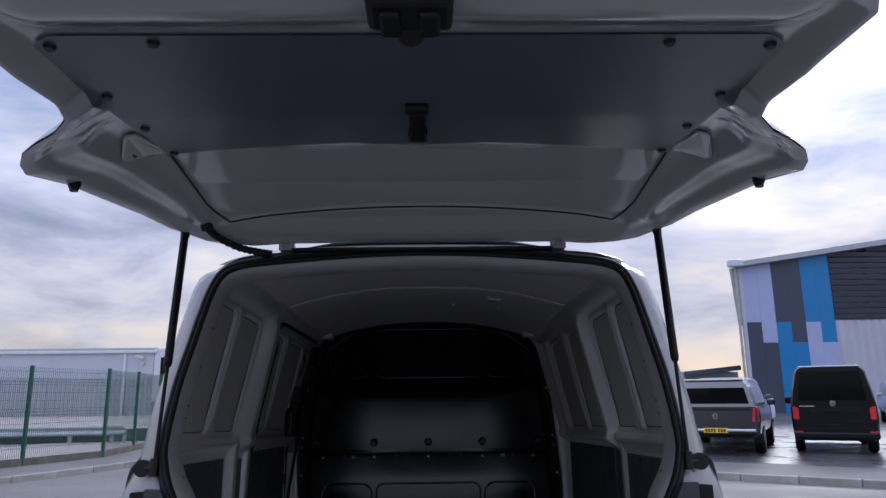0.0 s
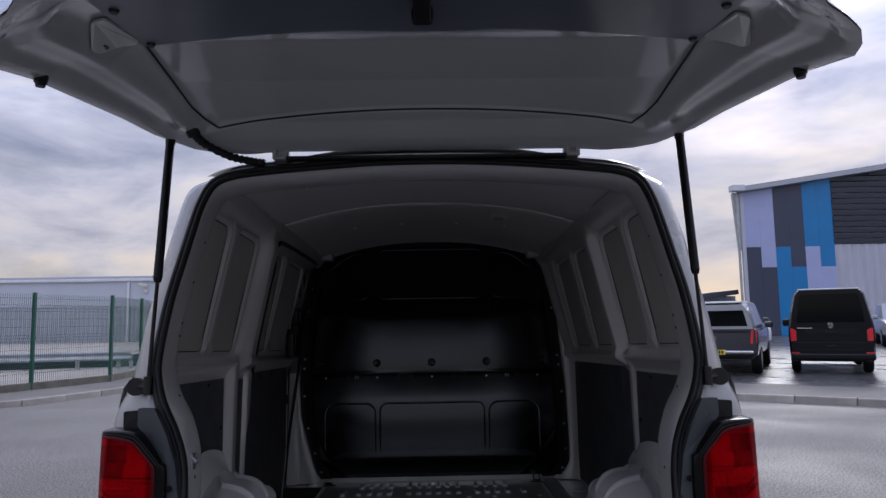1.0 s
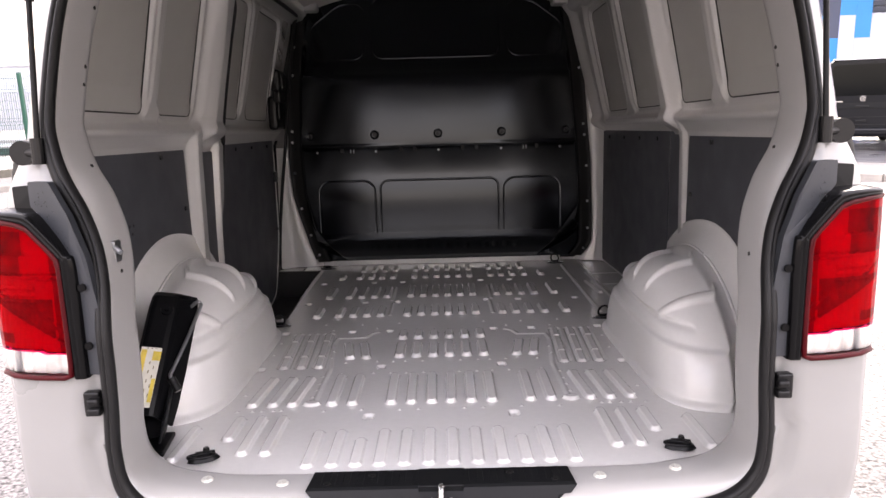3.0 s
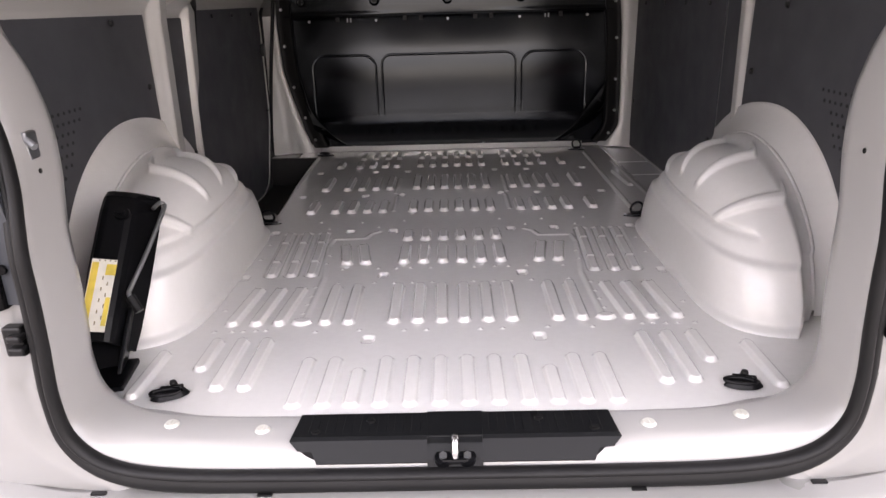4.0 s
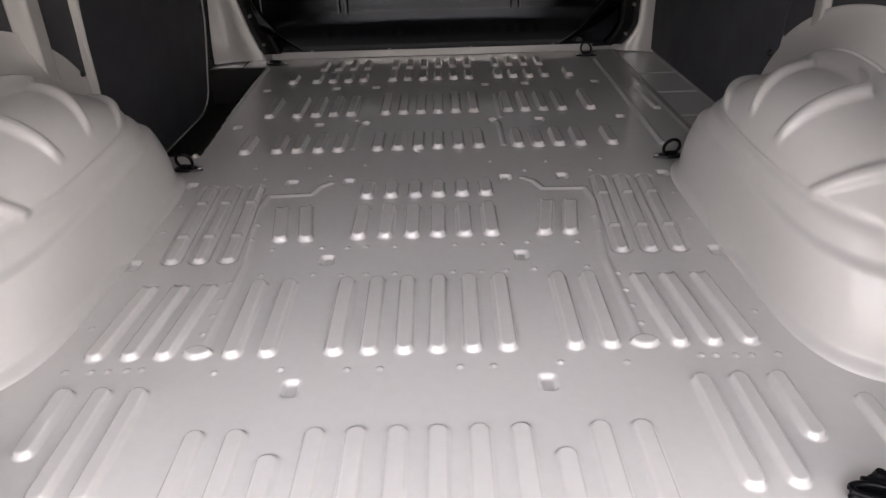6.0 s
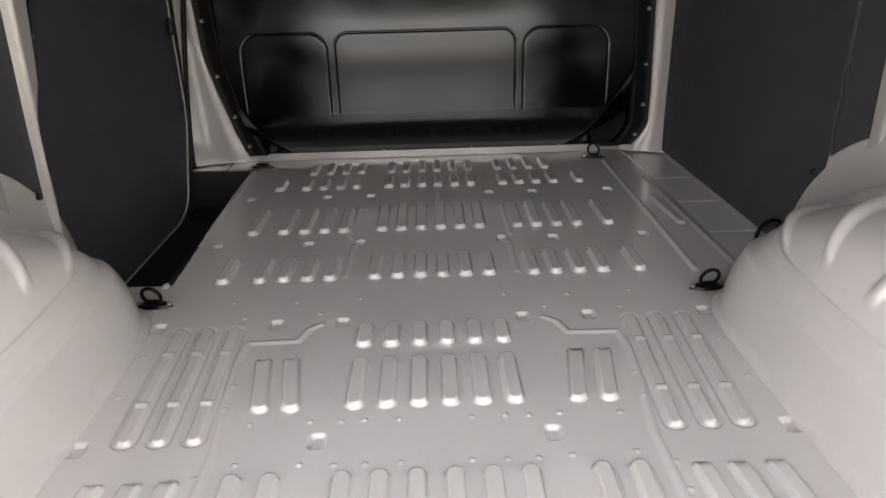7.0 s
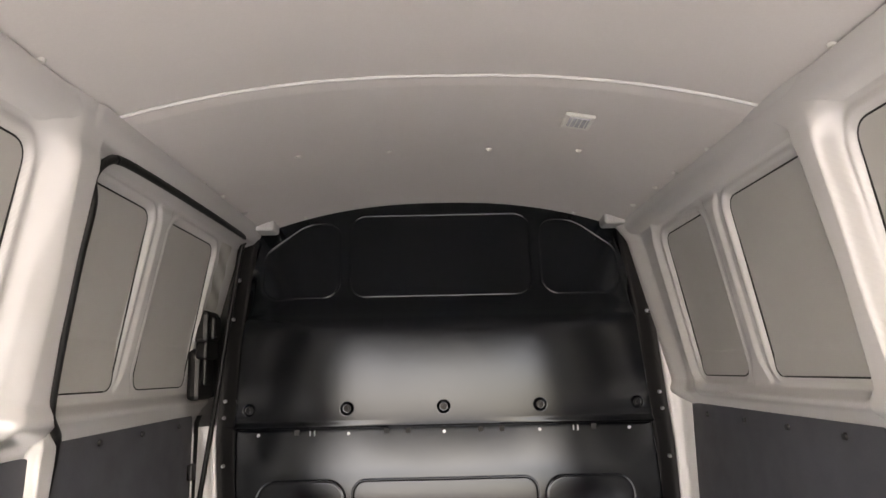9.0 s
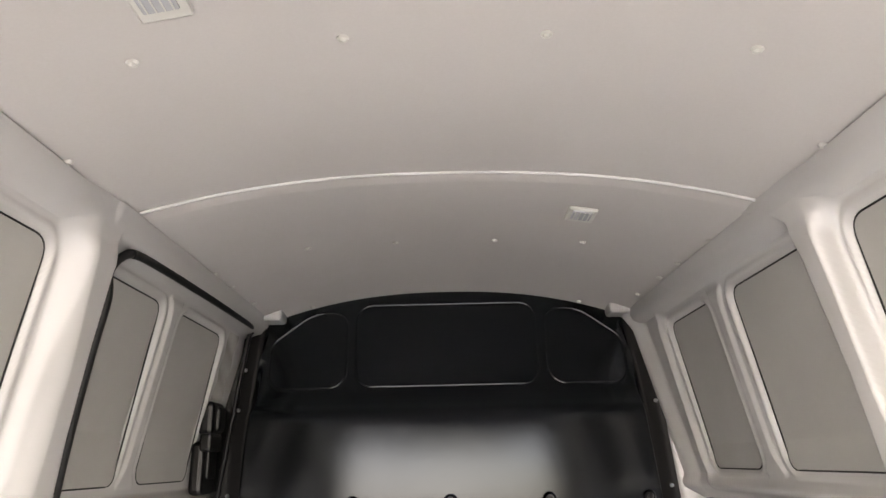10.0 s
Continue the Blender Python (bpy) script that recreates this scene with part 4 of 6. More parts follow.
DROPLET = lens_material("water_drop", (0.9, 0.9, 0.9))


def prism(bm, outline, y0, y1, s=1):
    """A plate with the outline (x, z) between two depths."""
    n = len(outline)
    a = [bm.verts.new((s * x, y0(x) if callable(y0) else y0, z)) for x, z in outline]
    b = [bm.verts.new((s * x, (y0(x) if callable(y0) else y0) + y1, z)) for x, z in outline]
    bm.faces.new(a)
    bm.faces.new(b[::-1])
    for i in range(n):
        bm.faces.new((a[i], b[i], b[(i + 1) % n], a[(i + 1) % n]))


def lens_top(x):
    return pl(x, ((0.709, 1.068), (0.722, 1.086), (0.765, 1.128), (0.790, 1.134), (0.851, 1.141), (0.893, 1.146)))


def lens_y(x):
    return pl(x, ((0.60, 0.034), (0.705, 0.036), (0.745, 0.040), (0.785, 0.047), (0.820, 0.057), (0.848, 0.070), (0.868, 0.090), (0.880, 0.116), (0.8885, 0.165)))


def rear_lamp(s):
    # black housing: a face beside the lens and a shelf over it
    edge = [(0.674, 0.836), (0.676, 1.050), (0.690, 1.080), (0.722, 1.120), (0.752, 1.150), (0.775, 1.158), (0.820, 1.160), (0.860, 1.158), (0.884, 1.154)]
    rim = [(0.700, 0.836), (0.703, 1.050), (0.706, 1.072), (0.722, 1.090), (0.762, 1.132), (0.785, 1.140), (0.820, 1.146), (0.858, 1.148), (0.886, 1.150)]
    rows = []
    for k, (dy, f) in enumerate(((0.060, 0.0), (0.006, 0.0), (-0.004, 0.18), (-0.006, 0.5), (-0.002, 0.56), (-0.006, 0.66), (-0.004, 0.95), (0.006, 1.0))):
        row = []
        for (xa, za), (xb, zb) in zip(edge, rim):
            x, z = xa + (xb - xa) * f, za + (zb - za) * f
            row.append((s * x, float(lens_y(x)) + dy + 0.10 * (k == 0) * (z > 1.1), z + 0.004 * (k == 0)))
        rows.append(spline(row, 5))
    R = np.stack(rows, 0)
    lamp = grid_part("tail_lamp", R[..., 0], R[..., 1], R[..., 2], HOUSING, van, "red tail lamp with a clear lower band in a black housing", flip=s > 0)
    v, u = net(np.linspace(0, 1, 150), np.linspace(0, 1, 110))
    x = 0.704 + 0.184 * (1 - (1 - u) ** 1.5)
    for nm, lo, hi, mat, back, inner in (("red_lens", 0.884, None, RED_LENS, 0.020, RED_INNER), ("clear_lens", 0.842, 0.8835, CLEAR_LENS, 0.016, CLEAR_INNER)):
        zl = lo + 0.004 * sm(0.20, 0.25, u) * (nm == "red_lens")
        zh = lens_top(x) + 0.003 if hi is None else hi + 0.004 * sm(0.20, 0.25, u)
        z = zl + (zh - zl) * v
        y = lens_y(x) - 0.003 * np.sin(np.clip(v, 0, 1) * math.pi) ** 0.4
        grid_part(nm, s * x, y, z, mat, lamp, "clear plastic lens" if hi else "red plastic lens", flip=s > 0)
        deep = back * np.ones_like(x)
        if hi is None:
            deep = deep - 0.008 * sm(0.0035, 0.001, np.abs(z - 1.035 - 0.01 * (u - 0.5)))
            for k in range(3):
                deep = deep - 0.006 * sm(0.003, 0.001, np.abs(z - 0.985 - 0.013 * k)) * (u > 0.25) * (u < 0.65)
            deep = deep - 0.007 * sm(0.003, 0.001, np.abs((z - 0.905) - 0.55 * (x - 0.72)))
            deep = deep - 0.005 * sm(0.003, 0.001, np.abs((z - 0.935) - 0.62 * (x - 0.72)))
            deep = deep + 0.014 * (z > 1.075) * (u > 0.30) * (u < 0.62) - 0.006 * (z > 1.04) - 0.0022 * np.abs(np.sin(u * 42 + 30 * z)) * (z < 1.03)
        else:
            deep = deep - 0.004 * np.abs(np.sin(u * 26)) - 0.003 * (u > 0.5)
        xm, zm, um = (x[:-1, :-1] + x[1:, 1:]) / 2, (z[:-1, :-1] + z[1:, 1:]) / 2, (u[:-1, :-1] + u[1:, 1:]) / 2
        dark = ((zm > 1.036) & (um > 0.36) & (zm < 1.12)) | (um < 0.10) | ((np.abs((zm - 0.925) - 0.58 * (xm - 0.72)) < 0.004) & (um > 0.10)) | ((zm > 0.905 + 0.55 * (xm - 0.72)) & (zm < 0.99) & (um > 0.12)) | ((np.abs(zm - 0.908) < 0.010) & (um > 0.55))
        if hi is not None:
            dark = np.abs(um - 0.5) < 0.03
        grid_part("reflector", s * x, y + deep, z, inner, lamp, flip=s < 0, mats=(RED_DEEP if hi is None else STEEL, dark))
    v, u = net(np.linspace(0, 1, 4), np.linspace(0, 1, 30))
    x = 0.690 + 0.197 * u
    grid_part("lamp_base", s * x, lens_y(x) + 0.10 * v - 0.001, 0.8405 + 0 * x, RED_RIM, lamp, flip=s < 0)
    line = [(0.884, 0.838), (0.862, 0.837), (0.83, 0.836), (0.78, 0.836), (0.72, 0.837), (0.707, 0.842), (0.705, 0.86), (0.705, 0.95), (0.706, 1.05), (0.709, 1.070), (0.722, 1.087), (0.762, 1.129), (0.785, 1.137), (0.82, 1.142), (0.858, 1.145), (0.884, 1.148)]
    tube_part("lamp_rim", [(s * a, float(lens_y(a)) - 0.001, b) for a, b in line], 0.0055, RED_RIM, lamp, "thin dark red rim", seg=8)
    # grey bracket between seal and lamp, cap above
    bm = bmesh.new()
    prism(bm, rounded([(0.640, 0.842), (0.684, 0.842), (0.686, 1.045), (0.702, 1.088), (0.732, 1.126), (0.764, 1.158), (0.774, 1.168), (0.774, 1.214), (0.722, 1.214), (0.682, 1.150), (0.654, 1.075), (0.641, 0.98)], 0.004), lambda x: 0.036 + 0.45 * max(0, x - 0.665), 0.02, s)
    br = part("lamp_bracket", bm, BRACKET, van, "blue-grey primed plate beside the tail lamp, with rain drops")
    bm = bmesh.new()
    prism(bm, rounded([(0.745, 1.150), (0.826, 1.154), (0.828, 1.203), (0.760, 1.208)], 0.006), lambda x: 0.098 + 0.35 * max(0, x - 0.76), 0.05, s)
    part("corner_cap", bm, GREYPLASTIC, van, "dark grey cap above the tail lamp")
    for z in (1.015, 0.90):
        bm = bmesh.new()
        cyl(bm, (s * 0.667, 0.045, z), (s * 0.667, 0.0340, z), 0.0075, seg=14)
        part("screw_plug", bm, HOUSING, br)
    rng = random.Random(5 + s)
    bm = bmesh.new()
    for i in range(46):
        t = rng.random()
        x, z = 0.69 + 0.055 * t + rng.uniform(-0.012, 0.02), 1.06 + 0.11 * t + rng.uniform(-0.02, 0.03)
        r = rng.uniform(0.0012, 0.0028)
        bmesh.ops.create_icosphere(bm, subdivisions=1, radius=r, matrix=Matrix.Translation((s * x, 0.0355 + 0.45 * max(0, x - 0.665), z)))
    tagged(part("rain_drops", bm, DROPLET, br), kind="stuff")
    # catch below
    bm = bmesh.new()
    box(bm, s * 0.668, 0.032, 0.787, 0.030, 0.020, 0.050, 0.004)
    box(bm, s * 0.660, 0.020, 0.796, 0.022, 0.022, 0.012, 0.004)
    box(bm, s * 0.660, 0.020, 0.776, 0.024, 0.022, 0.014, 0.004)
    part("side_catch", bm, BLACK, van, "black plastic guide catch")
    # clip on one pillar's inner face, small holes up both
    if s < 0:
        bm = bmesh.new()
        box(bm, s * 0.643, 0.135, 1.067, 0.012, 0.030, 0.044, 0.003)
        cyl(bm, (s * 0.640, 0.125, 1.077), (s * 0.626, 0.120, 1.067), 0.006, seg=10)
        part("pillar_clip", bm, STEEL, van, "bright metal clip on the pillar")
    side = np.arange(len(RING))[(RING[:, 0] > 0.5) & (RING[:, 1] > 0.7) & (RING[:, 1] < 1.86)]
    face = (RING + RN * inner_off[:, None])[side]
    order = np.argsort(face[:, 1])
    for z, dy in ((1.027, 0.080), (1.236, 0.105), (1.407, 0.128), (1.445, 0.126), (1.570, 0.124), (1.697, 0.116)):
        x = float(np.interp(z, face[order, 1], face[order, 0]))
        y = float(rear_y(np.array(z))) + dy
        bm = bmesh.new()
        cyl(bm, (s * (x - 0.0012), y, z), (s * (x + 0.004), y, z), 0.0042, seg=10)
        part("pillar_hole", bm, BLACK, van)


for s in (1, -1):
    rear_lamp(s)

# ---- sill, its trim and the bumper ----
bm = bmesh.new()
for s in (1, -1):
    # top strip and sloping front of each half, stepped at the outer end
    prof = [(0.142, 0.560), (0.141, 0.5735), (0.137, 0.5755), (0.066, 0.5785), (0.058, 0.5755), (0.0490, 0.5625), (0.0480, 0.5610), (0.0375, 0.546), (0.043, 0.538)]
    x0 = 0.046
    outer = [0.268, 0.268, 0.270, 0.274, 0.276, 0.262, 0.238, 0.230, 0.230]
    a = [bm.verts.new((s * x0, y, z)) for y, z in prof]
    b = [bm.verts.new((s * o, y, z)) for (y, z), o in zip(prof, outer)]
    for i in range(len(prof) - 1):
        bm.faces.new((a[i], a[i + 1], b[i + 1], b[i]))
    bm.faces.new(b)
    bm.faces.new(a[::-1])
    # shallow tread ribs
    for k in range(7):
        box(bm, s * (0.066 + 0.029 * k), 0.104, 0.5772, 0.016, 0.058, 0.0022, 0.0006, seg=1)
box(bm, 0, 0.1035, 0.570, 0.100, 0.075, 0.014, 0.003)
sill_trim = part("sill_trim", bm, GREYPLASTIC, van, "dark grey plastic sill trim with a notch for the latch")
for x, y in ((0.235, 0.080), (0.145, 0.112), (-0.145, 0.112), (-0.235, 0.080)):
    bm = bmesh.new()
    cyl(bm, (x, y, 0.574), (x, y, 0.5808), 0.0085, 0.0075, 18)
    box(bm, x, y, 0.5812, 0.009, 0.002, 0.0015)
    part("trim_screw", bm, BLACK, sill_trim)
bm = bmesh.new()
cyl(bm, (-0.020, 0.042, 0.546), (-0.020, 0.038, 0.556), 0.014, seg=20)
cyl(bm, (0.020, 0.042, 0.546), (0.020, 0.038, 0.556), 0.014, seg=20)
box(bm, 0, 0.040, 0.551, 0.045, 0.024, 0.010, 0.003)
# Dark plate over the notch slope stands in for paint lying in shade.
cav = bmesh.new()
for (ya, za), (yb, zb) in zip(((0.070, 0.5745), (0.056, 0.5685), (0.0405, 0.5495)), ((0.056, 0.5685), (0.0405, 0.5495), (0.0345, 0.537))):
    box(cav, 0, (ya + yb) / 2, (za + zb) / 2, 0.092, math.hypot(ya - yb, za - zb) + 0.002, 0.003, m=pose(0, 0, 0, math.degrees(math.atan2(za - zb, ya - yb))))
part("notch_shade_plate", cav, GREYPLASTIC, sill_trim)
striker = part("latch_striker", bm, BLACKSTEEL, van, "black striker plate with a bright loop")
tube_part("striker_loop", spline([(0.0, 0.036, 0.552), (0.0, 0.038, 0.566), (0.0, 0.046, 0.578), (0.0, 0.058, 0.580), (0.0, 0.066, 0.570)], 6), 0.006, CHROME, striker, "bright steel loop")
for x in (-0.020, 0.020):
    bm = bmesh.new()
    cyl(bm, (x, 0.039, 0.554), (x, 0.037, 0.560), 0.007, seg=6)
    part("bolt", bm, STEEL, striker)
for s in (1, -1):
    for x, y, lift in ((0.491, 0.108, 0.0085), (0.331, 0.098, 0.0010)):
        bm = bmesh.new()
        cyl(bm, (s * x, y, 0.5715 + lift), (s * x, y, 0.5760 + lift), 0.0135, 0.010, 20)
        box(bm, s * x, y, 0.5762 + lift, 0.003, 0.014, 0.003, 0.001, seg=1)
        part("sill_plug", bm, WHITEPLASTIC, van, "white plastic plug")
    for x in (0.598, 0.316 if s < 0 else 0.30):
        bm = bmesh.new()
        box(bm, s * x, 0.022 + (0.010 if x > 0.5 else 0), 0.498, 0.024, 0.008, 0.006)
        part("drain_slot", bm, BLACK, van)
v, u = net(np.linspace(0, 1, 30), np.linspace(-1, 1, 70))
k = np.array([(0.0, 0.060, 0.494), (0.18, 0.012, 0.498), (0.36, -0.020, 0.499), (0.55, -0.095, 0.488), (0.66, -0.128, 0.468), (0.75, -0.140, 0.42), (1.0, -0.115, 0.24)])
by, bzz = np.interp(v, k[:, 0], k[:, 1]), np.interp(v, k[:, 0], k[:, 2])
bxx = u * 0.885
byy = by + 0.16 * np.abs(u) ** 8 * (by < 0.04)
grid_part("rear_bumper", bxx, byy, bzz, PAINT, van, "white painted rear bumper", flip=True)
bm = bmesh.new()
box(bm, 0, 2.3, 0.345, 1.72, 4.5, 0.03, 0.01)
part("underbody", bm, BLACK, van)

# ---- cab, closed off ahead of the bulkhead ----
bm = bmesh.new()
SEC = [(2.58, 0.885, 0.70, 1.98), (3.45, 0.885, 0.68, 1.95), (4.20, 0.87, 0.80, 1.22), (4.75, 0.82, 0.74, 1.02), (4.88, 0.76, 0.70, 0.82)]
rows = []
for y, w0, w1, zt in SEC:
    zb = min(1.05, zt - 0.15)
    prof = [(w0 - 0.04, 0.32), (w0, 0.45), (w0, zb), (w1 + 0.03, zt - 0.07), (w1 - 0.05, zt)]
    rows.append([bm.verts.new((x, y, z)) for x, z in prof] + [bm.verts.new((-x, y, z)) for x, z in prof[::-1]])
for a, b in zip(rows, rows[1:]):
    for i in range(10):
        bm.faces.new((a[i], a[(i + 1) % 10], b[(i + 1) % 10], b[i]))
bm.faces.new(rows[0])
bm.faces.new(rows[-1][::-1])
part("cab", bm, PAINT, van, "white cab and nose")
for y in (0.98, 3.98):
    for s in (1, -1):
        bm = bmesh.new()
        cyl(bm, (s * 0.66, y, 0.345), (s * 0.875, y, 0.345), 0.345, seg=40)
        wheel = part("wheel", bm, RUBBER, van, "black tyre on a silver wheel")
        bm = bmesh.new()
        cyl(bm, (s * 0.872, y, 0.345), (s * 0.880, y, 0.345), 0.21, 0.19, seg=32)
        part("rim", bm, STEEL, wheel)

# ---- inside fittings ----
# bolts, studs and slots of the bulkhead
for x in (-0.655, -0.325, 0.0, 0.325, 0.655):
    y = float(bulk_y(np.array(x), np.array(1.277)))
    bm = bmesh.new()
    cyl(bm, (x, y + 0.004, 1.277), (x, y - 0.004, 1.277), 0.0125, 0.0115, 20)
    cyl(bm, (x, y - 0.004, 1.277), (x, y - 0.012, 1.277), 0.0075, 0.007, 6)
    part("bulkhead_bolt", bm, BLACKSTEEL, bulkhead, "bolt in a round dimple")
for x in (-0.63, -0.325, 0.0, 0.325, 0.63):
    bm = bmesh.new()
    y = float(bulk_y(np.array(x), np.array(1.192)))
    cyl(bm, (x, y + 0.002, 1.192), (x, y - 0.006, 1.192), 0.006, 0.005, 12)
    part("stud", bm, STEEL, bulkhead)
for x in (-0.195, -0.122, 0.125, 0.197, -0.50, 0.51):
    bm = bmesh.new()
    y = float(bulk_y(np.array(x), np.array(1.200)))
    box(bm, x, y + 0.002, 1.200, 0.017, 0.012, 0.022, 0.002)
    part("slot", bm, STEPMAT, bulkhead)
for x in (-0.455, -0.440, 0.440, 0.455):
    bm = bmesh.new()
    y = float(bulk_y(np.array(x), np.array(1.195)))
    box(bm, x, y - 0.002, 1.195, 0.004, 0.006, 0.018, 0.001)
    part("tab", bm, STEEL, bulkhead)
ly, lx = net(np.array([0, 1, 2, 3]), np.linspace(-0.765, 0.765, 90))
lz = np.array([1.2135, 1.2155, 1.2145, 1.210])[:, None] + 0 * lx
lyy = bulk_y(lx, 0 * lx + 1.225) + np.array([0.004, -0.006, -0.010, 0.006])[:, None]
grid_part("upper_lip", lx, lyy, lz, BULK, bulkhead)
# flange strip with its screws
for s in (1, -1):
    z, v = net(np.linspace(0.60, 1.90, 90), np.linspace(0, 1, 9))
    x = bulk_half(z, s) - 0.052 + 0.070 * v
    grid_part("edge_flange", s * x, 2.450 - 0.006 * sm(0.80, 1.0, v) + 0.010 * sm(0.12, 0.0, v), z, FLANGE_BLACK, bulkhead, "black bolted edge", flip=s < 0)
    for z in (1.880, 1.735, 1.593, 1.305, 1.248, 1.085, 0.896, 0.75, 0.640):
        x = float(bulk_half(z, s)) - 0.004
        bm = bmesh.new()
        cyl(bm, (s * x, 2.451, z), (s * x, 2.437, z), 0.0070, 0.005, 12)
        part("edge_screw", bm, STEEL, bulkhead)
for x in (-0.48, -0.17, 0.16, 0.49):
    bm = bmesh.new()
    cyl(bm, (x, 2.480, 0.606), (x, 2.472, 0.606), 0.0065, 0.005, 12)
    part("foot_screw", bm, STEEL, bulkhead)
bm = bmesh.new()
box(bm, 0, 2.488, 0.607, 1.10, 0.010, 0.024, 0.002)
part("foot_strip", bm, BLACKSTEEL, bulkhead)


# lashing rings
def flat_ring(x, y, turn):
    bm = bmesh.new()
    m = pose(x, y, FZ + 0.005, 0, 0, turn) @ Matrix.Scale(0.86, 4)
    out = rounded([(-0.044, -0.014), (-0.020, -0.028), (0.026, -0.022), (0.046, 0.000), (0.016, 0.034), (-0.004, 0.036)], 0.012)
    a = [bm.verts.new(m @ Vector((px, py, 0))) for px, py in out]
    b = [bm.verts.new(m @ Vector((px * 0.82, py * 0.82, 0.010))) for px, py in out]
    for i in range(len(out)):
        bm.faces.new((a[i], a[(i + 1) % len(out)], b[(i + 1) % len(out)], b[i]))
    bm.faces.new(b)
    bm.faces.new(a[::-1])
    box(bm, 0, 0, 0, 0.050, 0.010, 0.008, 0.003, m=None)
    for v in bm.verts:
        if abs(v.co.x) < 0.04 and abs(v.co.y) < 0.02 and abs(v.co.z) < 0.02:
            v.co = m @ (v.co + Vector((0.004, 0.012, 0.012)))
    ob = part("lashing_eye", bm, BLACKSTEEL, van, "black folding lashing eye on the floor")
    ring = [m @ Vector((0.031 * math.cos(t) - 0.006, -0.006 + 0.0125 * math.sin(t), 0.011)) for t in np.linspace(0, 2 * math.pi, 28, endpoint=False)]
    tube_part("ring", [tuple(p) for p in ring], 0.0042, BLACKSTEEL, ob, closed=True, seg=8)
    bm = bmesh.new()
    cyl(bm, m @ Vector((0.006, 0.024, 0.006)), m @ Vector((0.006, 0.024, 0.020)), 0.0095, 0.006, seg=12)
    part("bolt", bm, BLACKSTEEL, ob)


def stand_ring(x, y, z, turn, lean=20):
    m = pose(x, y, z, 0, 0, turn)
    bm = bmesh.new()
    out = rounded([(-0.046, 0), (-0.016, -0.017), (0.016, -0.017), (0.046, 0), (0.016, 0.017), (-0.016, 0.017)], 0.010)
    a = [bm.verts.new(m @ Vector((px, py, 0.003))) for px, py in out]
    b = [bm.verts.new(m @ Vector((px * 0.92, py * 0.90, 0.009))) for px, py in out]
    for i in range(len(out)):
        bm.faces.new((a[i], a[(i + 1) % len(out)], b[(i + 1) % len(out)], b[i]))
    bm.faces.new(b)
    bm.faces.new(a[::-1])
    cyl(bm, m @ Vector((-0.016, 0, 0.012)), m @ Vector((0.016, 0, 0.012)), 0.007, seg=12)
    ob = part("lashing_eye", bm, BLACKSTEEL, van, "black raised lashing ring on the floor")
    tilt = m @ pose(0, 0, 0.012, lean)
    ring = [tilt @ Vector((0.020 * math.cos(t), 0, 0.020 + 0.024 * math.sin(t))) for t in np.linspace(0, 2 * math.pi, 26, endpoint=False)]
    tube_part("ring", [tuple(p) for p in ring], 0.0042, BLACKSTEEL, ob, closed=True, seg=8)
    for q in (-0.034, 0.034):
        bm = bmesh.new()
        cyl(bm, m @ Vector((q, 0, 0.008)), m @ Vector((q, 0, 0.013)), 0.006, seg=10)
        part("bolt", bm, STEEL, ob)


flat_ring(0.536, 0.214, -14)
flat_ring(-0.536, 0.214, 14)
stand_ring(0.613, 1.292, FZ, 4)
stand_ring(-0.613, 1.292, FZ, -4)
stand_ring(0.608, 2.386, FZ, 0, -35)
stand_ring(-0.608, 2.386, FZ, 0, 70)
bm = bmesh.new()
cyl(bm, (0.872, 1.507, 0.607), (0.858, 1.507, 0.607), 0.0090, seg=12)
box(bm, 0.867, 1.50, 0.607, 0.008, 0.034, 0.046, 0.003)
wr = part("wall_lashing_eye", bm, BLACKSTEEL, van, "black lashing ring on the side wall")
tube_part("ring", [(0.844 + 0.040 * math.cos(t), 1.497 + 0.012 * math.cos(t), 0.607 + 0.041 * math.sin(t)) for t in np.linspace(0, 2 * math.pi, 30, endpoint=False)], 0.0050, BLACKSTEEL, wr, closed=True, seg=8)


# roof lamps and buttons
def roof_lamp(x, y, turn=0):
    z = float(roof_z(np.array(x), np.array(y)))
    m = pose(x, y, z, 0, math.degrees(math.atan(0.122 * 2.3 * (abs(x) / 0.7) ** 1.3 / 0.7)) * (1 if x > 0 else -1), turn)
    bm = bmesh.new()
    box(bm, 0, 0, -0.005, 0.074, 0.090, 0.012, 0.005)
    bmesh.ops.transform(bm, matrix=m, verts=bm.verts)
    ob = part("roof_lamp", bm, WHITEPLASTIC, van, "small white roof lamp, unlit")
    bm = bmesh.new()
    box(bm, 0.0, -0.008, -0.011, 0.050, 0.060, 0.006, 0.002)
    bmesh.ops.transform(bm, matrix=m, verts=bm.verts)
    part("diffuser", bm, GREYGLASS, ob, "grey ribbed diffuser")
    bm = bmesh.new()
    for k in range(4):
        box(bm, -0.018 + 0.012 * k, -0.008, -0.0148, 0.002, 0.054, 0.0016)
    bmesh.ops.transform(bm, matrix=m, verts=bm.verts)
    part("diffuser_ribs", bm, WHITEPLASTIC, ob)


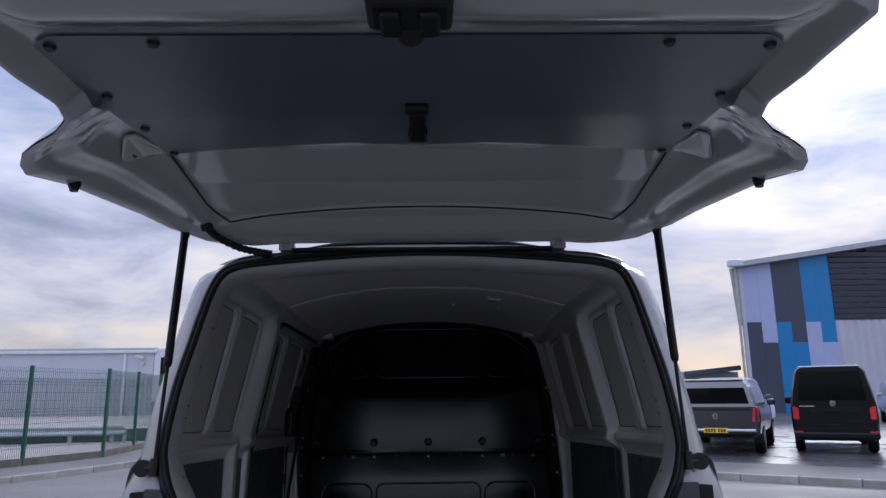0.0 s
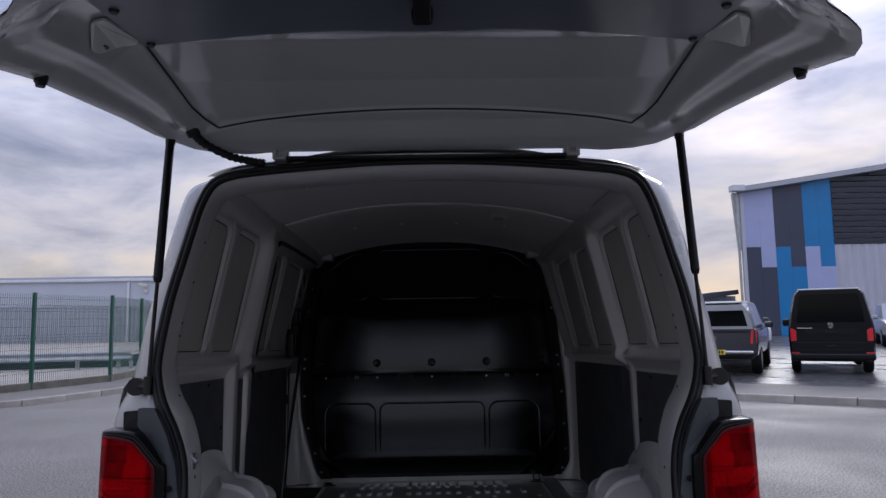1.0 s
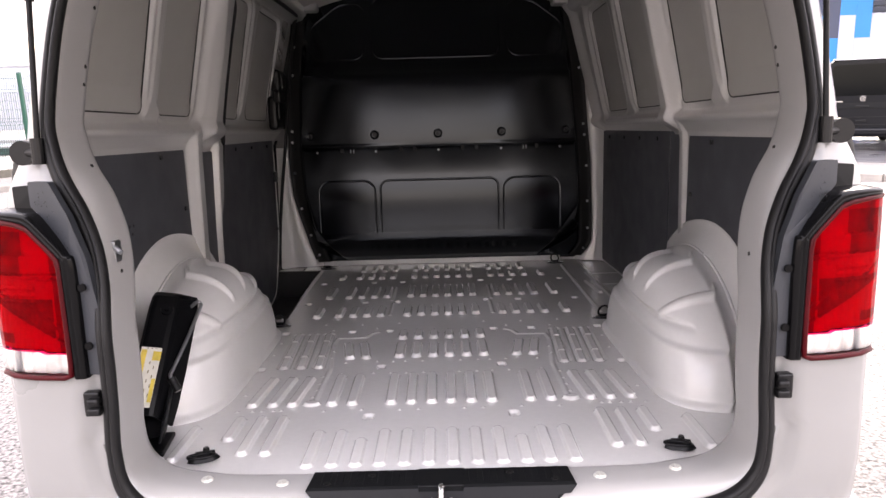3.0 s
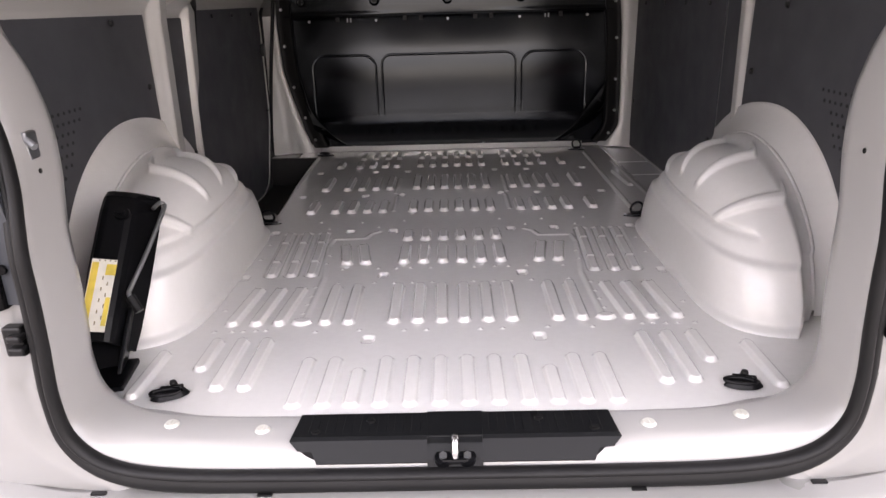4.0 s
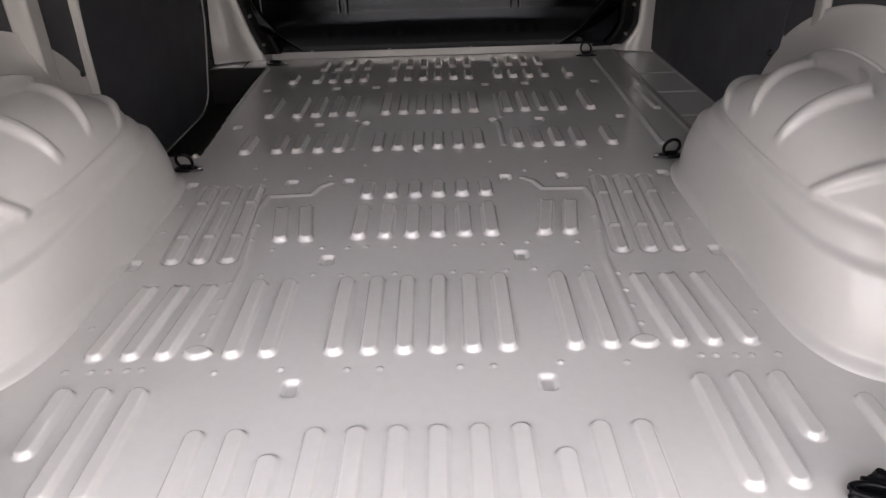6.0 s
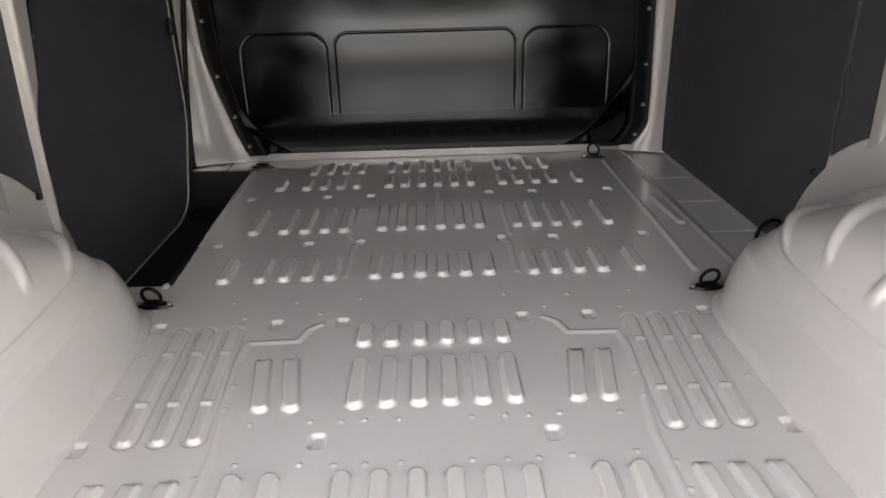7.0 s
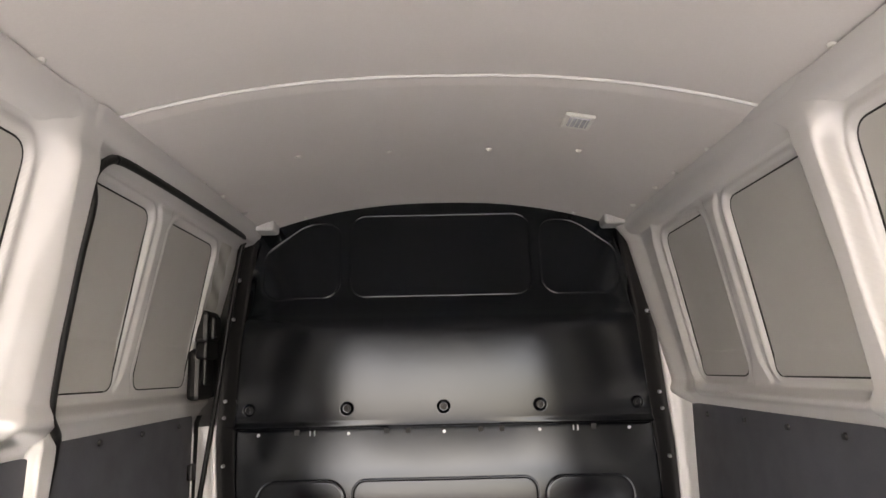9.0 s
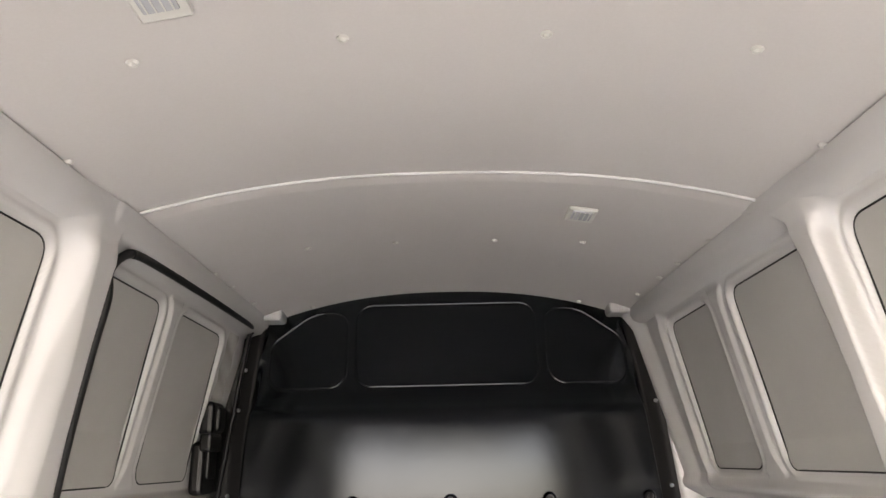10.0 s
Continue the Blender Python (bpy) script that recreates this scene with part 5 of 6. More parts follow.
GREYGLASS = material("grey_diffuser", (0.42, 0.43, 0.45), 0.25, vary=0.1, vary_scale=30)
roof_lamp(0.352, 1.610)
roof_lamp(-0.385, 0.705)
SPOTS = [(0.673, 1.053), (0.158, 0.855), (0.472, 0.840), (0.674, 1.609), (0.664, 1.83), (0.660, 1.99), (0.655, 2.22), (0.400, 1.84), (0.148, 1.90), (0.500, 2.46), (0.673, 0.60), (0.30, 0.45)]
for x, y in SPOTS:
    for s in (1, -1):
        z = float(roof_z(np.array(x), np.array(y)))
        bm = bmesh.new()
        cyl(bm, (s * x, y, z + 0.003), (s * x, y, z - 0.004), 0.0105, 0.0085, 16)
        cyl(bm, (s * x, y, z - 0.004), (s * x, y, z - 0.007), 0.0065, 0.003, 16)
        part("lining_clip", bm, WHITEPLASTIC, roof, "white clip")

# sliding door: seal, lock box, guides
def seal_at(z, dy=0.007):
    y = float(pl(z, PILLAR_EDGE[True])) + dy
    return (-float(wall_half_width(np.array(y - 0.025), np.array(z), True)) - 0.003, y, z)


frame_seal = [(-0.866, 1.490, 1.04), (-0.862, 1.500, 1.10), (-0.857, 1.511, 1.17), (-0.853, 1.516, 1.215), (-0.850, 1.517, 1.245), (-0.842, 1.505, 1.270), (-0.830, 1.470, 1.290), (-0.815, 1.425, 1.315)] + [seal_at(z) for z in (1.35, 1.41, 1.52, 1.64, 1.74)]
frame_seal += [(-0.708, 1.322, 1.800), (-0.693, 1.345, 1.840), (-0.689, 1.40, 1.857), (-0.686, 1.55, 1.863), (-0.684, 1.80, 1.867), (-0.684, 2.10, 1.871), (-0.686, 2.30, 1.874), (-0.697, 2.385, 1.874), (-0.716, 2.405, 1.845), (-0.730, 2.412, 1.77), (-0.760, 2.415, 1.56), (-0.782, 2.42, 1.40), (-0.806, 2.425, 1.23), (-0.846, 2.425, 0.94), (-0.868, 2.42, 0.71), (-0.872, 2.41, 0.60)]
tube_part("sliding_door_seal", spline(frame_seal, 8), 0.0086, RUBBER, wall_left, "black rubber door seal", flat=(0.0086, 0.0106))
bm = bmesh.new()
box(bm, -0.806, 2.335, 1.558, 0.050, 0.130, 0.110, 0.016)
box(bm, -0.826, 2.345, 1.400, 0.046, 0.150, 0.170, 0.016)
box(bm, -0.800, 2.325, 1.480, 0.040, 0.120, 0.060, 0.010)
box(bm, -0.785, 2.345, 1.556, 0.030, 0.075, 0.085, 0.013)
box(bm, -0.808, 2.350, 1.412, 0.026, 0.085, 0.100, 0.012)
part("door_lock_box", bm, BLACK, wall_left, "black lock cover at the door's front edge")
bm = bmesh.new()
box(bm, -0.862, 2.395, 1.075, 0.020, 0.040, 0.055, 0.006)
part("door_guide", bm, BLACK, wall_left, "black guide block")
z, y = net(np.linspace(1.618, 1.842, 30), np.linspace(2.285, 2.385, 14))
y = y - LEAN * (z - 1.592)
grid_part("door_edge_plate", -(wall_half_width(y, z, True) - 0.006 + 0.0025 * np.sin(z * 70 + y * 25)), y, z, FILM, wall_left, "bright foil-covered edge")
z, v = net(np.linspace(0.56, 1.26, 60), np.linspace(0, 1, 8))
grid_part("front_edge_trim", -(pl(z, ((0.40, 0.874), (1.235, 0.870), (1.30, 0.842))) - 0.010 * np.sin(v * math.pi)), 2.425 + 0.045 * v, z, BLACK, wall_left, "black rubber trim ahead of the sliding door")
bm = bmesh.new()
box(bm, -0.8755, 1.92, 0.62, 0.004, 1.04, 0.40)
part("door_lower_skin", bm, STEPMAT, wall_left, "black lower edge of the sliding door")
tube_part("door_rim", [(-0.870, y, z) for y, z in rounded([(1.43, 0.440), (2.20, 0.440), (2.290, 0.478), (2.421, 0.762), (2.421, 1.20)], [0, 0.05, 0.05, 0.08, 0])], 0.0032, INNER_PAINT, wall_left, "thin painted rim of the sliding door", seg=8)
for y, z, plug in ((1.525, 1.19, WHITEPLASTIC), (1.522, 1.13, STEEL)):
    bm = bmesh.new()
    cyl(bm, (-0.868, y, z), (-0.858, y, z), 0.014 if plug is WHITEPLASTIC else 0.008, 0.010 if plug is WHITEPLASTIC else 0.006, 16)
    part("door_plug", bm, plug, wall_left, "white plug" if plug is WHITEPLASTIC else "small metal stud")
# clips along the lining boards
for s in (1, -1):
    wall = wall_right if s > 0 else wall_left
    pts = [(1.50, 1.235), (1.75, 1.235), (2.0, 1.235), (2.28, 1.235), (1.40, 0.80), (2.38, 0.80), (0.45, 1.23), (0.95, 1.23), (1.12, 1.05)]
    for y, z in pts:
        bm = bmesh.new()
        cyl(bm, (s * 0.868, y, z), (s * 0.862, y, z), 0.009, 0.007, 12)
        part("board_clip", bm, BLACK, wall)
    # vent holes near the rear pillar
    bm = bmesh.new()
    for i in range(14):
        for j in range(12):
            y, z = 0.43 + 0.024 * i + 0.012 * (j % 2), 0.785 + 0.0235 * j
            if y < 0.745 - 0.82 * (1.045 - z) and ((y - 0.955) / 0.425) ** 2 + ((z - 0.566) / 0.418) ** 2 > 1.0:
                cyl(bm, (s * 0.8745, y, z), (s * 0.8732, y, z), 0.0045, seg=8)
    tagged(part("vent_hole", bm, STEPMAT, wall), kind="stuff")

# ---- the jack standing behind the wheel arch ----
LABEL_YELLOW = material("yellow_label", (0.75, 0.58, 0.10), 0.6, vary=0.25, vary_scale=25)
LABEL_WHITE = material("white_label", (0.75, 0.73, 0.66), 0.6, vary=0.1, vary_scale=25)
LABEL_INK = material("label_ink", (0.25, 0.22, 0.14), 0.7)
jack = tagged(new("vehicle_jack"), "folded black steel jack with a yellow label beside the wheel arch", "jack")
jack.matrix_world = LEVEL
JX = Vector((0.964, 0.227, -0.141))
JY = Vector((-0.004, 0.685, 0.728)).normalized()
JX = (JX - JY * JX.dot(JY)).normalized()
JZ = JX.cross(JY)
JM = Matrix.Translation((-0.690, 0.300, 0.579)) @ Matrix((JX, JY, JZ)).transposed().to_4x4()


def jack_part(name, bm, mat, parent, label=""):
    bmesh.ops.transform(bm, matrix=JM, verts=bm.verts)
    return part(name, bm, mat, parent, label)


L_ = 0.40
bm = bmesh.new()
prof = [(-0.074, -0.010), (-0.070, 0.028), (-0.062, 0.040), (-0.050, 0.044), (-0.014, 0.044), (-0.003, 0.040), (0.006, 0.030), (0.044, -0.030), (0.038, -0.032), (0.000, 0.026), (-0.012, 0.037), (-0.052, 0.037), (-0.063, 0.026), (-0.068, -0.010)]
secs_ = [(0.050, 0.86, 0.9), (0.10, 0.94, 1.0), (0.20, 1.0, 1.0), (L_ - 0.06, 1.0, 1.0), (L_ - 0.025, 0.98, 0.80), (L_ - 0.006, 0.94, 0.45), (L_, 0.88, 0.15)]
rows = [[bm.verts.new((x * k, yy, z * q)) for x, z in prof] for yy, k, q in secs_]
for a, b in zip(rows, rows[1:]):
    for i in range(len(prof)):
        bm.faces.new((a[i], a[(i + 1) % len(prof)], b[(i + 1) % len(prof)], b[i]))
bm.faces.new(rows[0])
bm.faces.new(rows[-1][::-1])
jack_part("jack_arm", bm, BLACKSTEEL, jack, "black pressed channel")
bm = bmesh.new()
cyl(bm, (-0.022, L_ - 0.07, 0.040), (-0.022, L_ - 0.07, 0.050), 0.017, 0.015, 20)
cyl(bm, (-0.022, L_ - 0.07, 0.050), (-0.022, L_ - 0.07, 0.056), 0.008, 0.007, 6)
jack_part("pivot", bm, BLACKSTEEL, jack)
bm = bmesh.new()
box(bm, -0.050, 0.055, 0.000, 0.008, 0.13, 0.060, 0.002)
box(bm, 0.022, 0.060, -0.004, 0.008, 0.14, 0.050, 0.002)
box(bm, -0.012, 0.060, -0.012, 0.070, 0.12, 0.008, 0.002)
bmesh.ops.transform(bm, matrix=JM, verts=bm.verts)
box(bm, -0.690, 0.287, 0.576, 0.095, 0.116, 0.012, 0.003, m=pose(0, 0, 0, 0, 0, 8))
part("foot", bm, BLACKSTEEL, jack, "black steel foot plate")
tube_part("crank", [tuple(JM @ Vector(p)) for p in spline([(0.030, 0.366, 0.004), (0.040, 0.386, -0.004), (0.050, 0.384, -0.008), (0.050, 0.360, 0.000), (0.036, 0.26, 0.018), (0.020, 0.170, 0.036), (0.018, 0.155, 0.040), (0.024, 0.142, 0.040), (0.030, 0.136, 0.038)], 6)], 0.0048, STEEL, jack, "bright steel crank", seg=10)
bm = bmesh.new()
cyl(bm, (0.022, 0.146, 0.040), (0.044, 0.118, 0.034), 0.0105, 0.0095, 14)
jack_part("crank_grip", bm, BLACK, jack)
bm = bmesh.new()
box(bm, -0.037, 0.145, 0.0444, 0.048, 0.155, 0.0006)
lab = jack_part("label", bm, LABEL_WHITE, jack, "yellow and white printed label")
bm = bmesh.new()
box(bm, -0.022, 0.200, 0.0451, 0.019, 0.024, 0.0006)
box(bm, -0.053, 0.155, 0.0451, 0.013, 0.12, 0.0006)
box(bm, -0.018, 0.110, 0.0451, 0.009, 0.06, 0.0006)
jack_part("label_field", bm, LABEL_YELLOW, lab)
bm = bmesh.new()
for k in range(9):
    box(bm, -0.034 + 0.010 * (k % 2), 0.085 + 0.012 * k, 0.0456, 0.0025, 0.008, 0.0004)
for k in range(4):
    box(bm, -0.046 + 0.010 * k, 0.2195, 0.0456, 0.003, 0.003, 0.0004)
tagged(jack_part("label_print", bm, LABEL_INK, lab), kind="stuff")

# ---- yard, kerbs and pavements ----
ASPHALT = material("worn_asphalt", (0.178, 0.166, 0.155), 0.72, vary=0.18, vary_scale=0.3, grain=0.95, grain_scale=52, bump=0.6, bump_scale=60, rough_vary=0.12)
DARK_ASPHALT = material("damp_asphalt", (0.085, 0.085, 0.09), 0.35, vary=0.22, vary_scale=0.5, grain=0.3, grain_scale=40, bump=0.3, bump_scale=60, rough_vary=0.15)
PAVE = material("pavement_asphalt", (0.165, 0.155, 0.145), 0.75, vary=0.15, vary_scale=0.8, grain=0.25, grain_scale=60, bump=0.4, bump_scale=90)
KERB = material("concrete_kerb", (0.30, 0.28, 0.255), 0.8, vary=0.2, vary_scale=4, grain=0.15, grain_scale=80, bump=0.4, bump_scale=120, island=0.12)
BLOCKS = material("block_paving", (0.34, 0.31, 0.28), 0.8, vary=0.15, vary_scale=2, grain=0.2, grain_scale=30, bump=0.4, bump_scale=60)
far_ = np.concatenate([-np.geomspace(700, 6, 16), np.linspace(-5, 5, 7), np.geomspace(6, 700, 16)])
u, v = net(far_, far_)
tagged(grid_part("ground", u, v, 0 * u, ASPHALT), "worn pale grey asphalt road with coarse chippings", "ground", kind="structure")

KERB_R = spline([(0.7, 60), (0.7, 26), (0.8, 17.5), (1.4, 14.6), (3.1, 12.3), (5.1, 10.72), (7.15, 9.30), (9.5, 7.55), (14, 4.0), (24, -4), (60, -30)], 10)
KERB_L = spline([(-60, -30), (-24, -1.0), (-14, 6.4), (-10.2, 9.75), (-8.0, 11.55), (-7.3, 13.0), (-6.85, 14.4), (-6.2, 17.2), (-5.7, 21), (-5.3, 30), (-5.2, 60)], 10)


def flat_area(name, outline, z, mat, label, category, drop=0.3):
    bm = bmesh.new()
    a = [bm.verts.new((x, y, z)) for x, y in outline]
    f = bm.faces.new(a)
    r = bmesh.ops.extrude_face_region(bm, geom=[f])
    bmesh.ops.translate(bm, vec=(0, 0, -drop), verts=[w for w in r["geom"] if isinstance(w, bmesh.types.BMVert)])
    bmesh.ops.triangulate(bm, faces=[g for g in bm.faces if len(g.verts) > 4])
    return tagged(part(name, bm, mat), label, category, kind="structure")


def offset_line(line, d):
    t = np.gradient(line, axis=0)
    t /= np.linalg.norm(t, axis=1)[:, None]
    return line + np.stack([-t[:, 1], t[:, 0]], -1) * d


inner_r = offset_line(KERB_R, 0.14)
pave_r = flat_area("pavement_right", [tuple(p) for p in inner_r] + [(90, -30), (90, 60)], 0.115, PAVE, "grey asphalt pavement behind the kerb", "pavement")
lot = offset_line(KERB_R, 2.1)[12:-4]
car_park = flat_area("car_park", [tuple(p) for p in lot] + [(80, -10), (80, 58), (4, 58)], 0.121, DARK_ASPHALT, "damp dark asphalt car park", "car park", 0.004)
inner_l = offset_line(KERB_L, 0.14)
pave_l = flat_area("pavement_left", [tuple(p) for p in inner_l] + [(-90, 60), (-90, -30)], 0.115, PAVE, "grey asphalt pavement beside the fence", "pavement")


def kerb_run(name, line, s_max):
    """Kerb stones about 0.9 m long, laid end to end along a line."""
    top = tagged(new(name), "weathered concrete kerb stones along the road", "kerb", kind="structure")
    seg = np.linalg.norm(np.diff(line, axis=0), axis=1)
    dist = np.concatenate([[0], np.cumsum(seg)])
    count = int(dist[-1] / 0.915)
    me = None
    for i in range(count):
        d = (i + 0.5) * 0.915
        x, y = np.interp(d, dist, line[:, 0]), np.interp(d, dist, line[:, 1])
        if math.hypot(x, y - 10) > s_max:
            continue
        x2, y2 = np.interp(d + 0.2, dist, line[:, 0]), np.interp(d + 0.2, dist, line[:, 1])
        if me is None:
            bm = bmesh.new()
            box(bm, 0, 0.07, 0.02, 0.905, 0.14, 0.20, 0.018)
            bmesh.ops.recalc_face_normals(bm, faces=bm.faces)
            me = bpy.data.meshes.new("kerb_stone")
            bm.to_mesh(me)
            bm.free()
            me.materials.append(KERB)
        ob = new("kerb_stone", me)
        ob.parent = top
        ob.matrix_basis = pose(x, y, random.uniform(-0.004, 0.004), 0, 0, math.degrees(math.atan2(y2 - y, x2 - x)))
    return top


kerb_run("kerb_right", KERB_R, 26)
kerb_run("kerb_left", KERB_L, 26)

# ---- left: fence, guard rail, warehouse ----
GREEN = material("green_coated_steel", (0.012, 0.075, 0.050), 0.45, vary=0.12, vary_scale=5)
GALV = material("galvanised_steel", (0.36, 0.38, 0.40), 0.45, metal=0.7, vary=0.12, vary_scale=3)
CLAD_GREY = material("grey_cladding", (0.36, 0.38, 0.42), 0.45, vary=0.05, vary_scale=0.4, grain=0.03, grain_scale=8)
FASCIA = material("pale_grey_fascia", (0.42, 0.45, 0.51), 0.45, vary=0.04, vary_scale=0.5)
GUTTER = material("light_gutter", (0.55, 0.57, 0.62), 0.4, vary=0.05, vary_scale=2)
EDGING = material("mossy_edging", (0.13, 0.12, 0.10), 0.85, vary=0.3, vary_scale=3, grain=0.3, grain_scale=50, bump=0.5, bump_scale=60)

FENCE_LINE = [(-11.35, 7.8), (-10.55, 9.8), (-9.75, 11.8), (-8.93, 13.85), (-8.12, 15.85), (-8.32, 18.1), (-8.55, 20.4), (-8.8, 22.7), (-9.05, 25.0)]
FENCE_H = 2.12


def wire_box(verts, faces, p, q, r):
    """A thin square bar from p to q."""
    p, q = np.array(p, float), np.array(q, float)
    d = (q - p) / np.linalg.norm(q - p)
    a = np.cross(d, (0, 0, 1.0)) if abs(d[2]) < 0.9 else np.cross(d, (1.0, 0, 0))
    a = a / np.linalg.norm(a) * r
    b = np.cross(d, a)
    n = len(verts)
    verts += [tuple(e + sx * a + sy * b) for e in (p, q) for sx, sy in ((-1, -1), (1, -1), (1, 1), (-1, 1))]
    faces += [(n, n + 1, n + 5, n + 4), (n + 1, n + 2, n + 6, n + 5), (n + 2, n + 3, n + 7, n + 6), (n + 3, n, n + 4, n + 7)]


def build_fence():
    fence = tagged(new("mesh_fence"), "green welded mesh fence on square steel posts", "fence")
    for i, (x, y) in enumerate(FENCE_LINE):
        bm = bmesh.new()
        box(bm, x, y, 0.10 + FENCE_H / 2, 0.075, 0.075, FENCE_H + 0.08, 0.006)
        box(bm, x, y, 0.145 + FENCE_H, 0.082, 0.082, 0.016, 0.004)
        post = part("post", bm, GREEN, fence, "dark green steel post")
        if i + 1 == len(FENCE_LINE):
            break
        a, b = np.array([x, y]), np.array(FENCE_LINE[i + 1])
        n = np.array([-(b - a)[1], (b - a)[0]]) / np.linalg.norm(b - a)
        verts, faces = [], []
        folds = (0.55, 1.25, 1.92)

        def out(z):
            return sum(0.04 * max(0, 1 - abs(z - h) / 0.07) for h in folds)
        count = int(np.linalg.norm(b - a) / 0.05)
        levels = [0.22, 0.48, 0.55, 0.62, 1.18, 1.25, 1.32, 1.85, 1.92, 1.99, 0.12 + FENCE_H]
        for k in range(1, count):
            p = a + (b - a) * k / count
            for z0, z1 in zip(levels, levels[1:]):
                wire_box(verts, faces, (*(p + n * out(z0)), z0), (*(p + n * out(z1)), z1), 0.0028)
        for z in (0.22, 0.48, 0.55, 0.62, 0.80, 1.0, 1.18, 1.25, 1.32, 1.50, 1.68, 1.85, 1.92, 1.99, 2.14):
            wire_box(verts, faces, (*(a + n * (out(z) + 0.004)), z), (*(b + n * (out(z) + 0.004)), z), 0.0034)
        tagged(raw_part("mesh_panel", verts, faces, GREEN, fence, "green welded wire mesh"), kind="stuff")
        bm = bmesh.new()
        c = (a + b) / 2
        box(bm, c[0], c[1], 0.19, np.linalg.norm(b - a) - 0.02, 0.06, 0.17, 0.01, m=pose(0, 0, 0, 0, 0, math.degrees(math.atan2(*(b - a)[::-1]))))
        part("edging_board", bm, EDGING, fence, "mossy concrete edging")
    return fence


build_fence()
flat_area("paved_yard", [(-8.2, 15.9), (-8.4, 18.1), (-8.65, 20.4), (-9.15, 25.0), (-9.3, 59), (-80, 59), (-80, 2), (-13.5, 2.5), (-9.0, 13.9)], 0.135, BLOCKS, "pale block paving inside the fence", "pavement", 0.1)


def guard_rail(pts):
    rail = tagged(new("guard_rail"), "galvanised corrugated crash barrier on short posts", "guard rail")
    line = spline(pts, 12)
    prof = [(-0.155, 0.0), (-0.125, 0.05), (-0.075, 0.05), (-0.03, 0.0), (0.03, 0.0), (0.075, 0.05), (0.125, 0.05), (0.155, 0.0)]
    t = np.gradient(line, axis=0)
    t /= np.linalg.norm(t, axis=1)[:, None]
    n = np.stack([t[:, 1], -t[:, 0]], -1)
    o = np.array(prof)
    X = line[:, 0][:, None] + n[:, 0][:, None] * o[:, 1][None]
    Y = line[:, 1][:, None] + n[:, 1][:, None] * o[:, 1][None]
    Z = 0.54 + 0 * X + o[:, 0][None]
    grid_part("beam", X, Y, Z, GALV, rail, "corrugated steel beam", smooth=False)
    for k in range(3, len(line), 9):
        bm = bmesh.new()
        box(bm, line[k][0] - n[k][0] * 0.08, line[k][1] - n[k][1] * 0.08, 0.36, 0.10, 0.12, 0.48, 0.01, m=pose(0, 0, 0, 0, 0, math.degrees(math.atan2(t[k][1], t[k][0]))))
        part("post", bm, GALV, rail)


def low_wall(pts):
    wall = tagged(new("low_wall"), "low dark green boundary wall behind the crash barrier", "wall")
    for (xa, ya), (xb, yb) in zip(pts, pts[1:]):
        turn, length = math.degrees(math.atan2(yb - ya, xb - xa)), math.hypot(xb - xa, yb - ya)
        bm = bmesh.new()
        box(bm, (xa + xb) / 2, (ya + yb) / 2, 0.31, length + 0.06, 0.14, 0.40, 0.015, m=pose(0, 0, 0, 0, 0, turn))
        panel = part("wall_section", bm, WALL_GREEN, wall)
        bm = bmesh.new()
        box(bm, (xa + xb) / 2, (ya + yb) / 2, 0.52, length + 0.08, 0.17, 0.03, 0.008, m=pose(0, 0, 0, 0, 0, turn))
        part("coping", bm, WALL_GREEN, panel)


WALL_GREEN = material("dark_green_boundary", (0.014, 0.028, 0.030), 0.6, vary=0.2, vary_scale=1.5, grain=0.15, grain_scale=40, bump=0.2, bump_scale=60)
low_wall([(-26, 17.2), (-18, 19.8), (-13, 21.3), (-10.6, 22.0), (-9.0, 22.9)])
guard_rail([(-26, 16.5), (-18, 19.2), (-13, 20.6), (-10.6, 21.0), (-9.9, 21.1)])


def ribbed_wall(name, x0, x1, y, z0, z1, pitch, depth, mat, parent, label):
    """Trapezoid sheet cladding facing -y."""
    n = int((x1 - x0) / pitch)
    xs, ys = [], []
    for i in range(n):
        a = x0 + i * pitch
        for f, d in ((0.0, 0), (0.28, 0), (0.38, 1), (0.82, 1), (0.92, 0)):
            xs.append(a + f * pitch)
            ys.append(y - depth * d)
    xs.append(x1)
    ys.append(y)
    X, Z = net(np.array(xs), np.array([z0, z1]))
    return grid_part(name, X, np.array(ys)[:, None] + 0 * X, Z, mat, parent, label, smooth=False)


